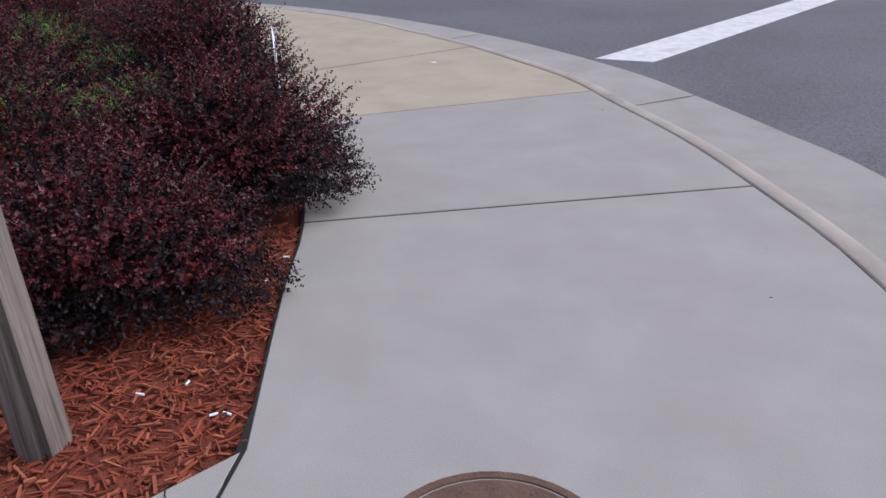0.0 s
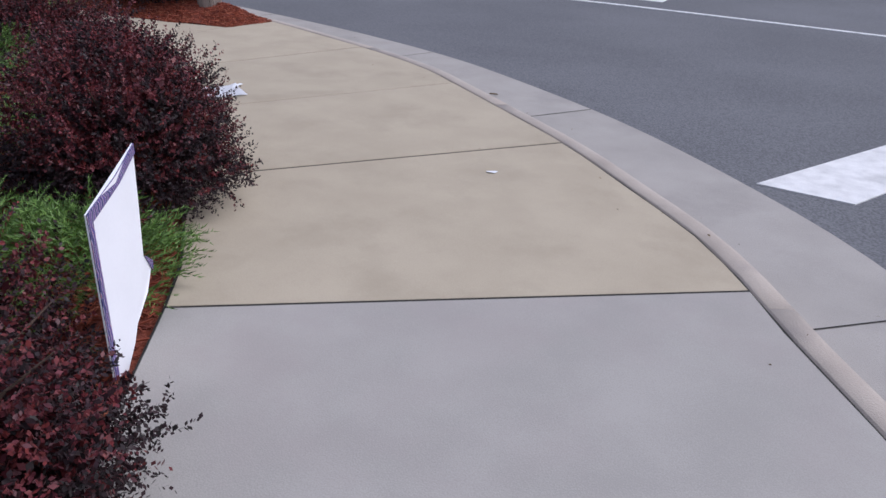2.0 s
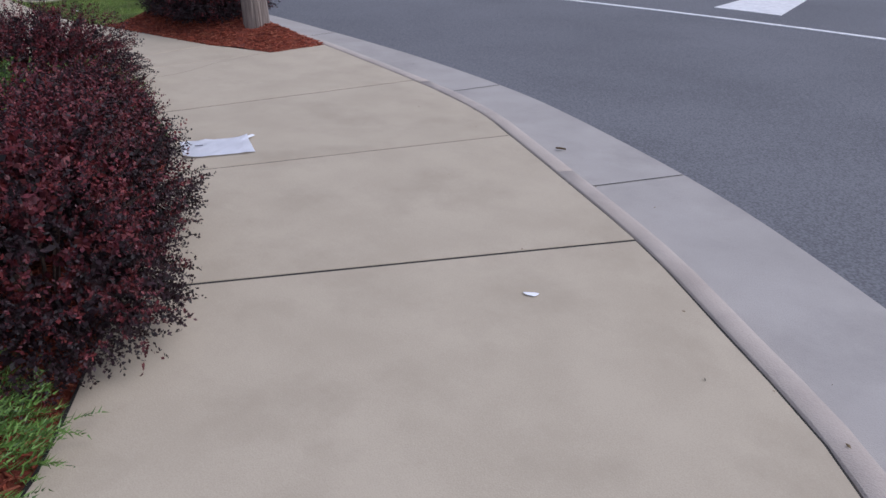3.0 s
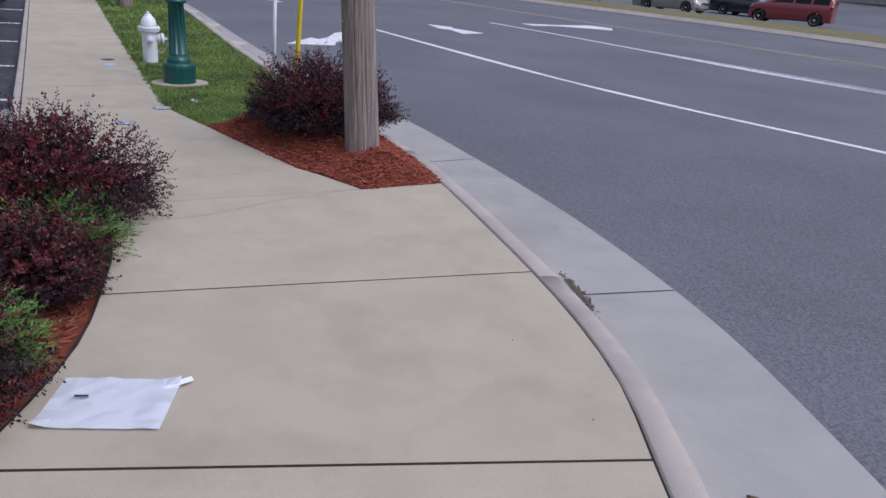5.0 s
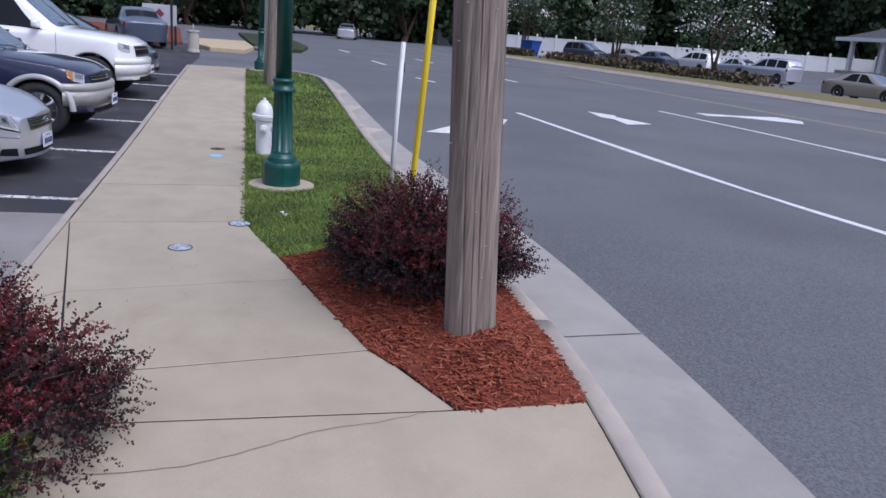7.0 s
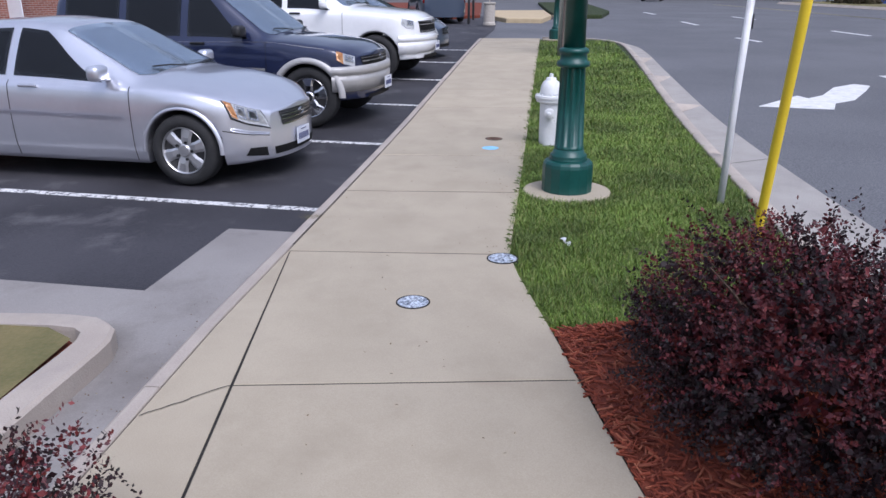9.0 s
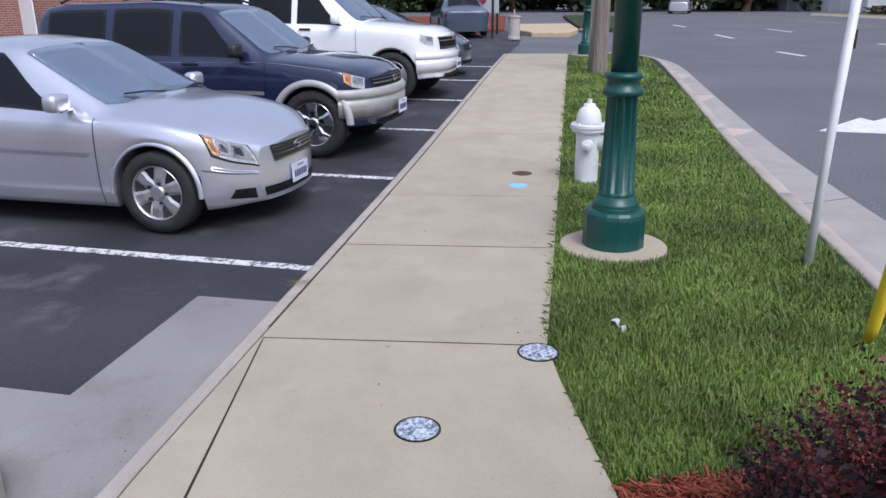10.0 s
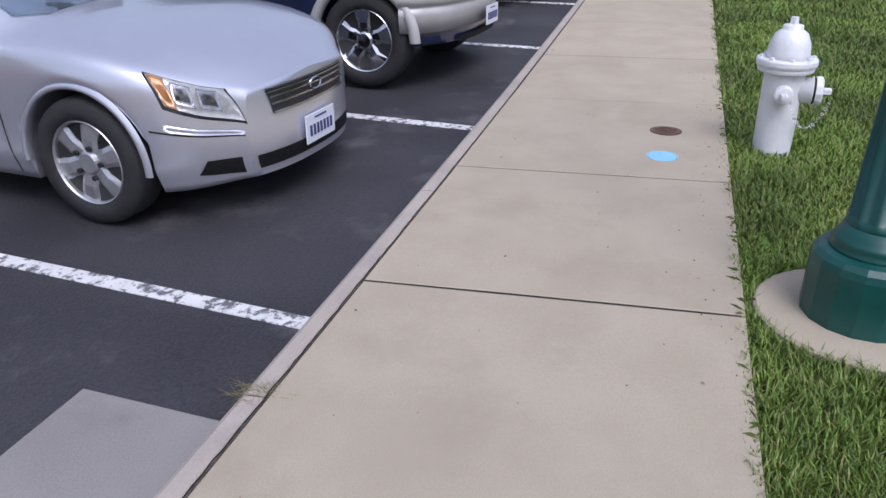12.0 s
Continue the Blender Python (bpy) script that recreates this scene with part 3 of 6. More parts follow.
marking([(0.50, 7.68), (1.08, 7.70), (2.85, 12.95), (2.35, 12.95)], "wide worn white stop line at the gutter")
marking(line_poly([(9, 15.6), (2, 15.5), (-4, 15.6), (-9, 15.2), (-13, 15.1), (-19.0, 14.92)], 0.13))
marking(line_poly([(9, 22.0), (-6, 21.5), (-12.3, 21.13), (-16.2, 20.9), (-20.9, 20.1)], 0.13))
for a, b in (((-25.8, 15.06), (-27.1, 14.85)), ((-33, 15.3), (-35.2, 15.3)), ((-42, 15.7), (-44.5, 15.7)), ((-28, 18.9), (-30, 18.7)), ((-37, 18.6), (-39.5, 18.5))):
    marking(line_poly([a, b], 0.14), "short white lane dash")
for d in (0, 0.28):
    marking(line_poly([(8, 28.4 + d), (-10, 26.9 + d), (-16.1, 26.1 + d), (-22.9, 24.75 + d), (-33.6, 23.85 + d), (-60, 23.5 + d)], 0.09), "faded yellow centre line", paint_yellow)


# ---- lettering-free arrows and bay lines ----
def arrow_poly(at, heading, size=1.0, turn=0.0):
    """A painted lane arrow: a shaft with a barbed head."""
    pts = [(0, -0.08), (1.3, -0.10), (1.3, -0.42), (2.6, 0.0), (1.3, 0.42), (1.3, 0.10), (0, 0.08)]
    c, s = math.cos(radians(heading)), math.sin(radians(heading))
    return [(at[0] + size * (x * c - (y + turn * x * x * 0.1) * s), at[1] + size * (x * s + (y + turn * x * x * 0.1) * c)) for x, y in pts]


def marking_arrow(outline):
    ob = part("lane_arrow", prism(outline, ROAD - 0.004, 0.008, 0.002), paint_white)
    return tagged(ob, "white painted turn arrow on the asphalt", "road marking", kind="structure")


marking_arrow([(-15.75, 11.66), (-16.7, 12.55), (-16.45, 12.62), (-16.75, 12.95), (-17.55, 13.45), (-17.95, 13.95), (-17.75, 14.12), (-17.2, 13.80), (-16.35, 13.25), (-16.05, 12.85), (-15.55, 12.62)])
marking_arrow([(-19.95, 17.30), (-19.4, 17.78), (-19.1, 17.62), (-18.1, 17.98), (-17.9, 17.20), (-18.7, 17.32), (-19.0, 17.12)])
marking_arrow([(-20.95, 21.35), (-20.4, 21.35), (-20.5, 22.3), (-19.6, 24.0), (-20.2, 24.5), (-20.9, 24.2), (-20.75, 22.6)])
marking([(-4.5, 16.6), (-3.4, 16.6), (-3.9, 19.5), (-4.3, 23.3), (-5.0, 23.3), (-4.7, 19.4)], "broad white marking across the lanes")


def bay_line(a, b):
    ob = part("bay_line", prism(line_poly([a, b], 0.085), ROAD + 0.006, 0.008, 0.002), paint_worn)
    return tagged(ob, "worn white parking bay line", "road marking", kind="structure")


for k in range(6):
    x = -10.50 - 2.52 * k
    y = lot_edge(x) - 0.06
    bay_line((x, y), (x - 0.80, y - 5.0))


# ---- bushes ----
def leaf_cloud(n_twig, seed, rx, ry, h, leaf=0.0175, per=22, spray=0.17):
    """Leaves along arching twigs that fill a mound; a few sprays reach past its outline."""
    rng = np.random.default_rng(seed)
    V, F, M = [], [], []
    count = 0
    for i in range(n_twig):
        a = rng.uniform(0, 2 * math.pi)
        sz = rng.uniform(-0.6, 1.0)
        inner = i < n_twig * 0.3
        cr = math.sqrt(max(0, 1 - max(0, sz) ** 2)) if sz > 0 else 1 - 0.30 * sz * sz
        out = np.array([math.cos(a) * cr, math.sin(a) * cr, sz])
        lump = 1 + 0.16 * math.sin(3 * a + seed) * cr + 0.10 * math.sin(5 * a + 2 * seed + 3 * sz) + rng.normal(0, 0.05)
        r1 = (rng.uniform(0.45, 0.86) if inner else rng.uniform(0.88, 1.04)) * lump
        wild = rng.random() < 0.05 and not inner
        length = spray * rng.uniform(0.7, 1.3) * (1.5 if wild else 1)
        cen = np.array([0, 0, 0.26 * h])
        tip = cen + out * r1 * np.array([rx, ry, 0.74 * h])
        if sz < 0:
            tip[2] = 0.26 * h * (1 + sz) + 0.03
        d = out * np.array([1, 1, 0.7]) + np.array([rng.normal(0, 0.35), rng.normal(0, 0.35), rng.uniform(-0.1, 0.55)])
        d /= np.linalg.norm(d)
        base = tip - d * length * 0.7
        side = np.cross(d, [0, 0, 1.0])
        side /= np.linalg.norm(side) + 1e-6
        up = np.cross(side, d)
        droop = rng.uniform(-0.25, 0.35)
        new_growth = (sz > 0.25 and rng.random() < 0.5) or rng.random() < 0.12
        n = int(per * (1.6 if wild else 1))
        t = ((np.arange(n) + rng.random(n)) / n)[:, None]
        p = base + d * length * t - np.array([0, 0, droop]) * length * t * t
        ph = rng.uniform(0, 2 * math.pi, n)[:, None]
        o = (side * np.cos(ph) + up * np.sin(ph)) * 0.8 + d * 0.5
        o /= np.linalg.norm(o, axis=1)[:, None]
        w = np.cross(o, rng.normal(size=(n, 3)))
        w /= np.linalg.norm(w, axis=1)[:, None] + 1e-6
        s = (leaf * rng.uniform(0.65, 1.25, n) * (1.9 if inner else 1))[:, None]
        V.append(np.stack([p, p + o * s * 0.5 + w * s * 0.30, p + o * s, p + o * s * 0.5 - w * s * 0.30], 1).reshape(-1, 3))
        F += [(c, c + 1, c + 2, c + 3) for c in range(count, count + 4 * n, 4)]
        M += [1 if new_growth else 0] * n
        count += 4 * n
    return np.concatenate(V), F, M


def stems_bm(rng, rx, ry, h, n=16):
    bm = bmesh.new()
    for i in range(n):
        a = rng.uniform(0, 2 * math.pi)
        r = rng.uniform(0.4, 0.85)
        tip = Vector((rx * r * math.cos(a), ry * r * math.sin(a), h * rng.uniform(0.5, 0.88)))
        pts = [Vector((0.05 * math.cos(a), 0.05 * math.sin(a), -0.05)).lerp(tip, t) + Vector((0, 0, 0.12 * h * math.sin(math.pi * t))) for t in (0, 0.25, 0.5, 0.75, 1)]
        tube(bm, pts, [0.011, 0.009, 0.007, 0.005, 0.002], 5)
    return bm


bush_meshes = []


def plum_bush(x, y, rx, ry, h, seed, label, turn=0.0, twigs=900, z=-0.03):
    m = pose(x, y, z, 0, 0, turn)
    ob = thing("bush", label, "bush", m, "plum-coloured bushes")
    V, F, M = leaf_cloud(twigs, seed, rx, ry, h)
    raw("foliage", V, F, [plum_mat, plum_new_mat], ob, "small dark plum-red leaves", M)
    part("branchwork", stems_bm(random.Random(seed), rx, ry, h), bark_mat, ob)
    return ob


PL = "dense plum-leaved bush in the red mulch"
plum_bush(-0.16, 1.93, 0.65, 0.66, 0.56, 1, PL + " beside a wooden post", 0, 2500)
plum_bush(-0.39, 3.02, 0.66, 0.74, 0.74, 2, PL + " overhanging the sidewalk", 15, 2900)
plum_bush(-2.14, 4.97, 0.88, 0.62, 0.84, 3, PL + " beside low junipers", 143, 2900)
plum_bush(-3.38, 5.66, 0.74, 0.50, 0.62, 4, PL + " with reddish new growth", 150, 2000)
plum_bush(-4.60, 6.26, 0.47, 0.40, 0.42, 5, "small plum-leaved bush at the sidewalk's edge", 70, 1400)
plum_bush(-5.80, 6.46, 0.72, 0.70, 0.66, 6, PL + " near the lot's kerb", 150, 2200)
plum_bush(-7.26, 8.96, 0.66, 0.66, 0.70, 7, "plum-leaved bush behind a wooden utility pole", 200, 2600, 0.08)
plum_bush(-1.5, 2.6, 0.7, 0.7, 0.72, 8, PL, 20, 1225)
plum_bush(-2.9, 3.75, 0.75, 0.7, 0.8, 9, PL + " behind the junipers", 60, 1225)
plum_bush(-1.3, 0.9, 0.7, 0.6, 0.62, 10, PL, 130, 1225)


def juniper(x, y, rx, ry, h, seed, n=420):
    """Low feathery sprays of narrow needles."""
    rng = np.random.default_rng(seed)
    V, F = [], []
    c = 0
    for i in range(n):
        a, r = rng.uniform(0, 2 * math.pi), math.sqrt(rng.random())
        b = np.array([rx * r * math.cos(a), ry * r * math.sin(a), h * (0.25 + 0.55 * (1 - r * r)) * rng.uniform(0.5, 1.1)])
        d = np.array([math.cos(a) * (0.3 + r) + rng.normal(0, 0.4), math.sin(a) * (0.3 + r) + rng.normal(0, 0.4), rng.uniform(0.3, 1.0)])
        d /= np.linalg.norm(d)
        L = rng.uniform(0.12, 0.24)
        sd = np.cross(d, [0, 0, 1.0])
        sd /= np.linalg.norm(sd) + 1e-6
        t = (np.arange(22) / 22)[:, None]
        p = b + d * L * t + np.array([0, 0, -0.25 * L]) * t * t
        o = d * 0.8 + sd * (np.where(np.arange(22) % 2, 1, -1) * rng.uniform(0.3, 0.8, 22))[:, None] + rng.normal(0, 0.25, (22, 3))
        o /= np.linalg.norm(o, axis=1)[:, None]
        w = np.cross(o, rng.normal(size=(22, 3)))
        w /= np.linalg.norm(w, axis=1)[:, None] + 1e-6
        s = rng.uniform(0.03, 0.055, 22)[:, None] * (1 - 0.4 * t)
        V.append(np.stack([p - w * 0.0032, p + w * 0.0032, p + o * s], 1).reshape(-1, 3))
        F += [(q, q + 1, q + 2) for q in range(c, c + 66, 3)]
        c += 66
    ob = thing("juniper", "low bright green feathery juniper in the mulch", "shrub", pose(x, y, -0.03), "low junipers")
    raw("sprays", np.concatenate(V), F, juniper_mat, ob)
    bm = bmesh.new()
    for i in range(9):
        a = i * 0.7
        tube(bm, [(0, 0, -0.03), (rx * 0.35 * math.cos(a), ry * 0.35 * math.sin(a), h * 0.3), (rx * 0.7 * math.cos(a), ry * 0.7 * math.sin(a), h * 0.42)], [0.008, 0.006, 0.003], 5)
    part("branchwork", bm, bark_mat, ob)
    return ob


for q in ((-1.38, 4.22, 0.42, 0.34, 0.30, 21), (-1.75, 3.9, 0.6, 0.45, 0.34, 22), (-1.2, 3.45, 0.45, 0.4, 0.34, 23), (-2.2, 3.2, 0.7, 0.6, 0.42, 24), (-3.05, 5.0, 0.4, 0.4, 0.3, 25), (-3.95, 6.02, 0.34, 0.26, 0.26, 26), (-5.22, 6.50, 0.5, 0.32, 0.26, 27), (-5.35, 5.9, 0.5, 0.4, 0.34, 28), (-3.1, 2.4, 0.9, 0.8, 0.5, 29), (-4.2, 5.2, 0.7, 0.6, 0.4, 30)):
    juniper(*q)


# ---- mulch chips and grass blades ----
def chips(outline, n, seed, z, name="mulch_chips", high=0.0):
    rng = random.Random(seed)
    x0, x1 = min(p[0] for p in outline), max(p[0] for p in outline)
    y0, y1 = min(p[1] for p in outline), max(p[1] for p in outline)
    V, F = [], []
    while len(F) < n * 6:
        x, y = rng.uniform(x0, x1), rng.uniform(y0, y1)
        if not inside(x, y, outline):
            continue
        a, b = rng.uniform(0, math.pi), rng.uniform(-0.35, 0.35)
        L, w, t = rng.uniform(0.012, 0.04), rng.uniform(0.002, 0.006), rng.uniform(0.002, 0.004)
        q = Matrix.Translation((x, y, z + rise(x) + heap(x, y, outline, high) + rng.uniform(0.0, 0.022))) @ Euler((rng.uniform(-0.3, 0.3), b, a)).to_matrix().to_4x4()
        c = len(V)
        for sx in (-1, 1):
            k = rng.uniform(0.4, 1)
            V += [tuple(q @ Vector((sx * L, sy * w * k, sz * t))) for sy, sz in ((-1, -1), (1, -1), (1, 1), (-1, 1))]
        F += [(c, c + 1, c + 2, c + 3), (c + 7, c + 6, c + 5, c + 4), (c, c + 4, c + 5, c + 1), (c + 1, c + 5, c + 6, c + 2), (c + 2, c + 6, c + 7, c + 3), (c + 3, c + 7, c + 4, c)]
    return tagged(raw(name, V, F, mulch_chip_mat), "shredded red bark chips", "mulch", kind="stuff")


chips([(0.98, 1.33), (0.55, 2.12), (0.23, 2.76), (-0.3, 2.8), (-0.9, 1.2), (-0.9, 0.2), (0.32, 0.0), (0.88, 1.07)], 6500, 31, -0.03)
chips(pole_bed_outline, 11000, 32, -0.004, high=0.18)
chips([(-0.3, 3.5), (-0.88, 4.2), (-1.1, 4.46), (-1.54, 4.81), (-2.1, 5.2), (-2.7, 5.65), (-3.3, 6.1), (-3.9, 6.44), (-4.55, 6.64), (-5.1, 6.76), (-5.6, 6.4), (-4.0, 5.6), (-2.4, 4.4), (-1.0, 3.2)], 5000, 33, -0.03)


def blades(n, seed, density):
    rng = np.random.default_rng(seed)
    V, F = [], []
    c = 0
    kerb_y = lambda x: np.interp(x, [-24.5, -18, -14, -10, -7.3], [11.0, 10.52, 10.12, 9.80, 9.58])
    made = 0
    while made < n:
        x = -8.15 - rng.exponential(density)
        if x < -24.6:
            continue
        lo = walk_right(x) if x < -9.19 else 7.95 + (x + 9.19) * 0.17
        y = rng.uniform(lo - 0.035, kerb_y(x) - 0.02)
        if math.dist((x, y), (-10.75, 8.45)) < 0.345 or (x > -8.42 and y > 8.5 and rng.random() < 0.8):
            continue
        far = min(1.0, (-8 - x) / 10)
        hgt = rng.uniform(0.02, 0.06) * (1 + 0.2 * far) * (1 + 0.2 * math.sin(7 * x + 2 * math.sin(5 * y)) * math.sin(6 * y + 1.7 * math.sin(4 * x)))
        if y < lo + 0.02:
            hgt *= 0.8
        a = rng.uniform(0, 2 * math.pi)
        lean = rng.uniform(0.2, 1.0) * hgt * (0.75 + 0.6 * far)
        dx, dy = math.cos(a) * lean, math.sin(a) * lean
        w = rng.uniform(0.0010, 0.0024) * (1 + 1.9 * far)
        wx, wy = -math.sin(a) * w, math.cos(a) * w
        z = -0.035 + rise(x)
        V += [(x - wx, y - wy, z), (x + wx, y + wy, z), (x + dx * 0.4 + wx * 0.8, y + dy * 0.4 + wy * 0.8, z + hgt * 0.7), (x + dx * 0.4 - wx * 0.8, y + dy * 0.4 - wy * 0.8, z + hgt * 0.7), (x + dx, y + dy, z + hgt)]
        F += [(c, c + 1, c + 2, c + 3), (c + 3, c + 2, c + 4)]
        c += 5
        made += 1
    return tagged(raw("grass", V, F, grass_mat), "short green grass blades with dry tips", "grass", kind="stuff")


blades(200000, 41, 4.2)


# ---- poles, lamp, hydrant ----
def utility_pole(x, y, r0, r1, h, seed, label, lean=(0.0, 0.0)):
    """A tapered trunk with checks running along it."""
    ob = thing("utility_pole", label, "utility pole", pose(x, y, -0.03 + rise(x)))
    rng = random.Random(seed)
    bm = bmesh.new()
    seg = 120
    cracks = [(rng.uniform(0, 2 * math.pi), rng.uniform(0.004, 0.012), rng.uniform(0.03, 0.055), rng.uniform(0, 6), rng.uniform(0.9, 4.0)) for _ in range(34)]
    rings = []
    nz = 60
    for j in range(nz + 1):
        z = h * (j / nz) ** 1.5
        r = r0 + (r1 - r0) * z / h + 0.012 * math.exp(-z * 4)
        ring = []
        for i in range(seg):
            a = 2 * math.pi * i / seg
            rr = r + 0.003 * noise.noise(Vector((3 * math.cos(a), 3 * math.sin(a), z * 0.8 + seed)))
            for ca, dep, wid, ph, fr in cracks:
                d = (a - ca - 0.06 * math.sin(z * 0.7 + ph) + math.pi) % (2 * math.pi) - math.pi
                if abs(d) < wid:
                    rr -= dep * (1 - abs(d) / wid) * max(0, math.sin(z * fr + ph)) ** 0.5
            ring.append(bm.verts.new((rr * math.cos(a) + lean[0] * z, rr * math.sin(a) + lean[1] * z, z)))
        rings.append(ring)
    for a, b in zip(rings, rings[1:]):
        for i in range(seg):
            bm.faces.new((a[i], a[(i + 1) % seg], b[(i + 1) % seg], b[i]))
    bm.faces.new(rings[-1])
    part("trunk", bm, wood_grey, ob)
    return ob


big_pole = utility_pole(-6.28, 8.93, 0.136, 0.122, 9.0, 3, "weathered grey wooden utility pole standing in red mulch", (0.0, -0.062))
rng = random.Random(5)
for i in range(14):
    bm = bmesh.new()
    a, z = rng.uniform(-1.6, 1.2), rng.uniform(0.5, 2.0)
    box(bm, (0.022, 0.003, 0.005), (0.137 * math.cos(a), 0.137 * math.sin(a) - 0.062 * z, z), 0, Euler((0, rng.uniform(-0.4, 0.4), a)).to_matrix().to_4x4())
    part("staple", bm, galvanised, big_pole)
far_pole = utility_pole(-21.0, 9.50, 0.15, 0.13, 9.0, 4, "distant weathered wooden utility pole on the grass")
bm = bmesh.new()
tube(bm, [(0.05, -0.17, 0), (0.05, -0.165, 4), (0.05, -0.16, 8)], 0.045, 10)
part("conduit", bm, galvanised, far_pole, "grey cable conduit up the pole", True)


def street_lamp(x, y, label):
    ob = thing("street_lamp", label, "street lamp", pose(x, y, -0.02 + rise(x)), "green street lamps")
    bm = bmesh.new()
    lathe(bm, [(0.35, -0.06), (0.35, 0.015), (0.34, 0.025), (0.0, 0.025)][:-1] + [(0.05, 0.026)], 40)
    part("footing", bm, concrete_tan, ob, "round concrete footing")
    bm = bmesh.new()
    lathe(bm, [(0.197, 0.02), (0.2, 0.03), (0.2, 0.225), (0.195, 0.25), (0.18, 0.268), (0.155, 0.275)], 16)
    part("base", bm, green_paint, ob)
    bm = bmesh.new()
    lathe(bm, [(0.15, 0.27), (0.15, 0.285), (0.142, 0.295), (0.146, 0.305), (0.140, 0.318), (0.125, 0.33), (0.118, 0.36)], 32)
    part("moulding", bm, green_paint, ob, smooth=True)
    bm = bmesh.new()
    lathe(bm, [(0.114, 0.34), (0.114, 0.385), (0.112, 0.39), (0.094, 0.985), (0.094, 0.99)], 144, None, (12, 0.014, 0.388, 0.986))
    part("fluted_shaft", bm, green_paint, ob, smooth=True)
    bm = bmesh.new()
    lathe(bm, [(0.098, 0.985), (0.122, 0.995), (0.126, 1.01), (0.122, 1.03), (0.104, 1.04), (0.100, 1.085), (0.113, 1.095), (0.115, 1.11), (0.108, 1.125), (0.086, 1.135)], 40)
    part("collar", bm, green_paint, ob, smooth=True)
    bm = bmesh.new()
    lathe(bm, [(0.083, 1.12), (0.070, 3.6), (0.066, 4.2)], 32)
    part("pole", bm, green_paint, ob, smooth=True)
    bm = bmesh.new()
    lathe(bm, [(0.07, 4.19), (0.12, 4.25), (0.17, 4.45), (0.2, 4.75), (0.15, 5.0), (0.05, 5.1)], 24)
    part("globe", bm, lens_clear, ob, "pale lamp globe", True)
    return ob


lamp = street_lamp(-10.75, 8.45, "dark green cast street lamp with a fluted shaft on the grass")
for x, y in ((-24.75, 9.62), (-37.5, 10.9), (-50, 12.6)):
    copy_thing(lamp, pose(x, y, -0.02 + rise(x)))

hyd = thing("fire_hydrant", "white-painted fire hydrant with a silver sheen in the grass", "fire hydrant", pose(-12.58, 8.45, -0.02) @ Matrix.Scale(1.03, 4))
bm = bmesh.new()
lathe(bm, [(0.095, -0.03), (0.095, 0.02), (0.098, 0.1), (0.100, 0.44), (0.104, 0.46)], 32)
part("barrel", bm, white_enamel, hyd, smooth=True)
bm = bmesh.new()
lathe(bm, [(0.10, 0.495), (0.146, 0.495), (0.150, 0.505), (0.150, 0.525), (0.146, 0.532), (0.10, 0.534)], 40)
lathe(bm, [(0.10, 0.455), (0.136, 0.468), (0.140, 0.48), (0.138, 0.493), (0.10, 0.494)], 40)
part("flange", bm, white_enamel, hyd)
for i in range(8):
    a = i * math.pi / 4
    bm = bmesh.new()
    lathe(bm, [(0.012, 0.53), (0.012, 0.545), (0.004, 0.547)], 6, Matrix.Translation((0.128 * math.cos(a), 0.128 * math.sin(a), 0)))
    part("bolt", bm, white_enamel, hyd)
bm = bmesh.new()
lathe(bm, [(0.106, 0.53), (0.105, 0.56), (0.098, 0.61), (0.078, 0.655), (0.056, 0.672), (0.05, 0.675), (0.05, 0.692), (0.044, 0.698), (0.02, 0.7)], 32)
part("bonnet", bm, white_enamel, hyd, smooth=True)
bm = bmesh.new()
lathe(bm, [(0.022, 0.695), (0.020, 0.735), (0.006, 0.738)], 5)
part("operating_nut", bm, white_enamel, hyd)


def nozzle(direction, r, length, zc, label):
    q = Vector(direction).to_track_quat("Z", "Y").to_matrix().to_4x4()
    m = Matrix.Translation((0, 0, zc)) @ q
    bm = bmesh.new()
    lathe(bm, [(r, 0.05), (r, 0.10 + length * 0.45), (r * 1.12, 0.105 + length * 0.45), (r * 1.12, 0.10 + length * 0.55)], 28, m)
    n_ = part("nozzle", bm, white_enamel, hyd, label, True)
    bm = bmesh.new()
    lathe(bm, [(r * 1.02, 0.10 + length * 0.55), (r * 1.02, 0.112 + length * 0.55)], 28, m)
    part("gasket", bm, black_rubber, n_, "black rubber gasket")
    bm = bmesh.new()
    e = 0.112 + length * 0.55
    lathe(bm, [(r * 1.16, e), (r * 1.16, e + length * 0.35), (r * 0.95, e + length * 0.45), (r * 0.5, e + length * 0.5)], 12, m)
    lathe(bm, [(0.02, e + length * 0.45), (0.018, e + length * 0.5 + 0.04), (0.006, e + length * 0.5 + 0.042)], 5, m)
    part("cap", bm, white_enamel, n_)


nozzle((0.12, 1, 0), 0.066, 0.08, 0.37, "large pumper nozzle")
nozzle((1, -0.12, 0), 0.042, 0.05, 0.37, "small hose nozzle")
nozzle((-1, 0.12, 0), 0.042, 0.05, 0.37, "small hose nozzle")
bm = bmesh.new()
p0, p1 = Vector((0.15, 0.02, 0.33)), Vector((0.03, 0.235, 0.31))
for i in range(17):
    t = i / 16
    c = p0.lerp(p1, t) + Vector((0, 0, -0.13 * 4 * t * (1 - t)))
    ring = [c + Euler((0.9 if i % 2 else -0.5, 0.4, i * 1.3)).to_matrix() @ Vector((0.011 * math.cos(k), 0.006 * math.sin(k), 0)) for k in [j * math.pi / 4 for j in range(8)]]
    tube(bm, ring, 0.0022, 4, True)
part("chain", bm, galvanised, hyd, "slack steel cap chain")

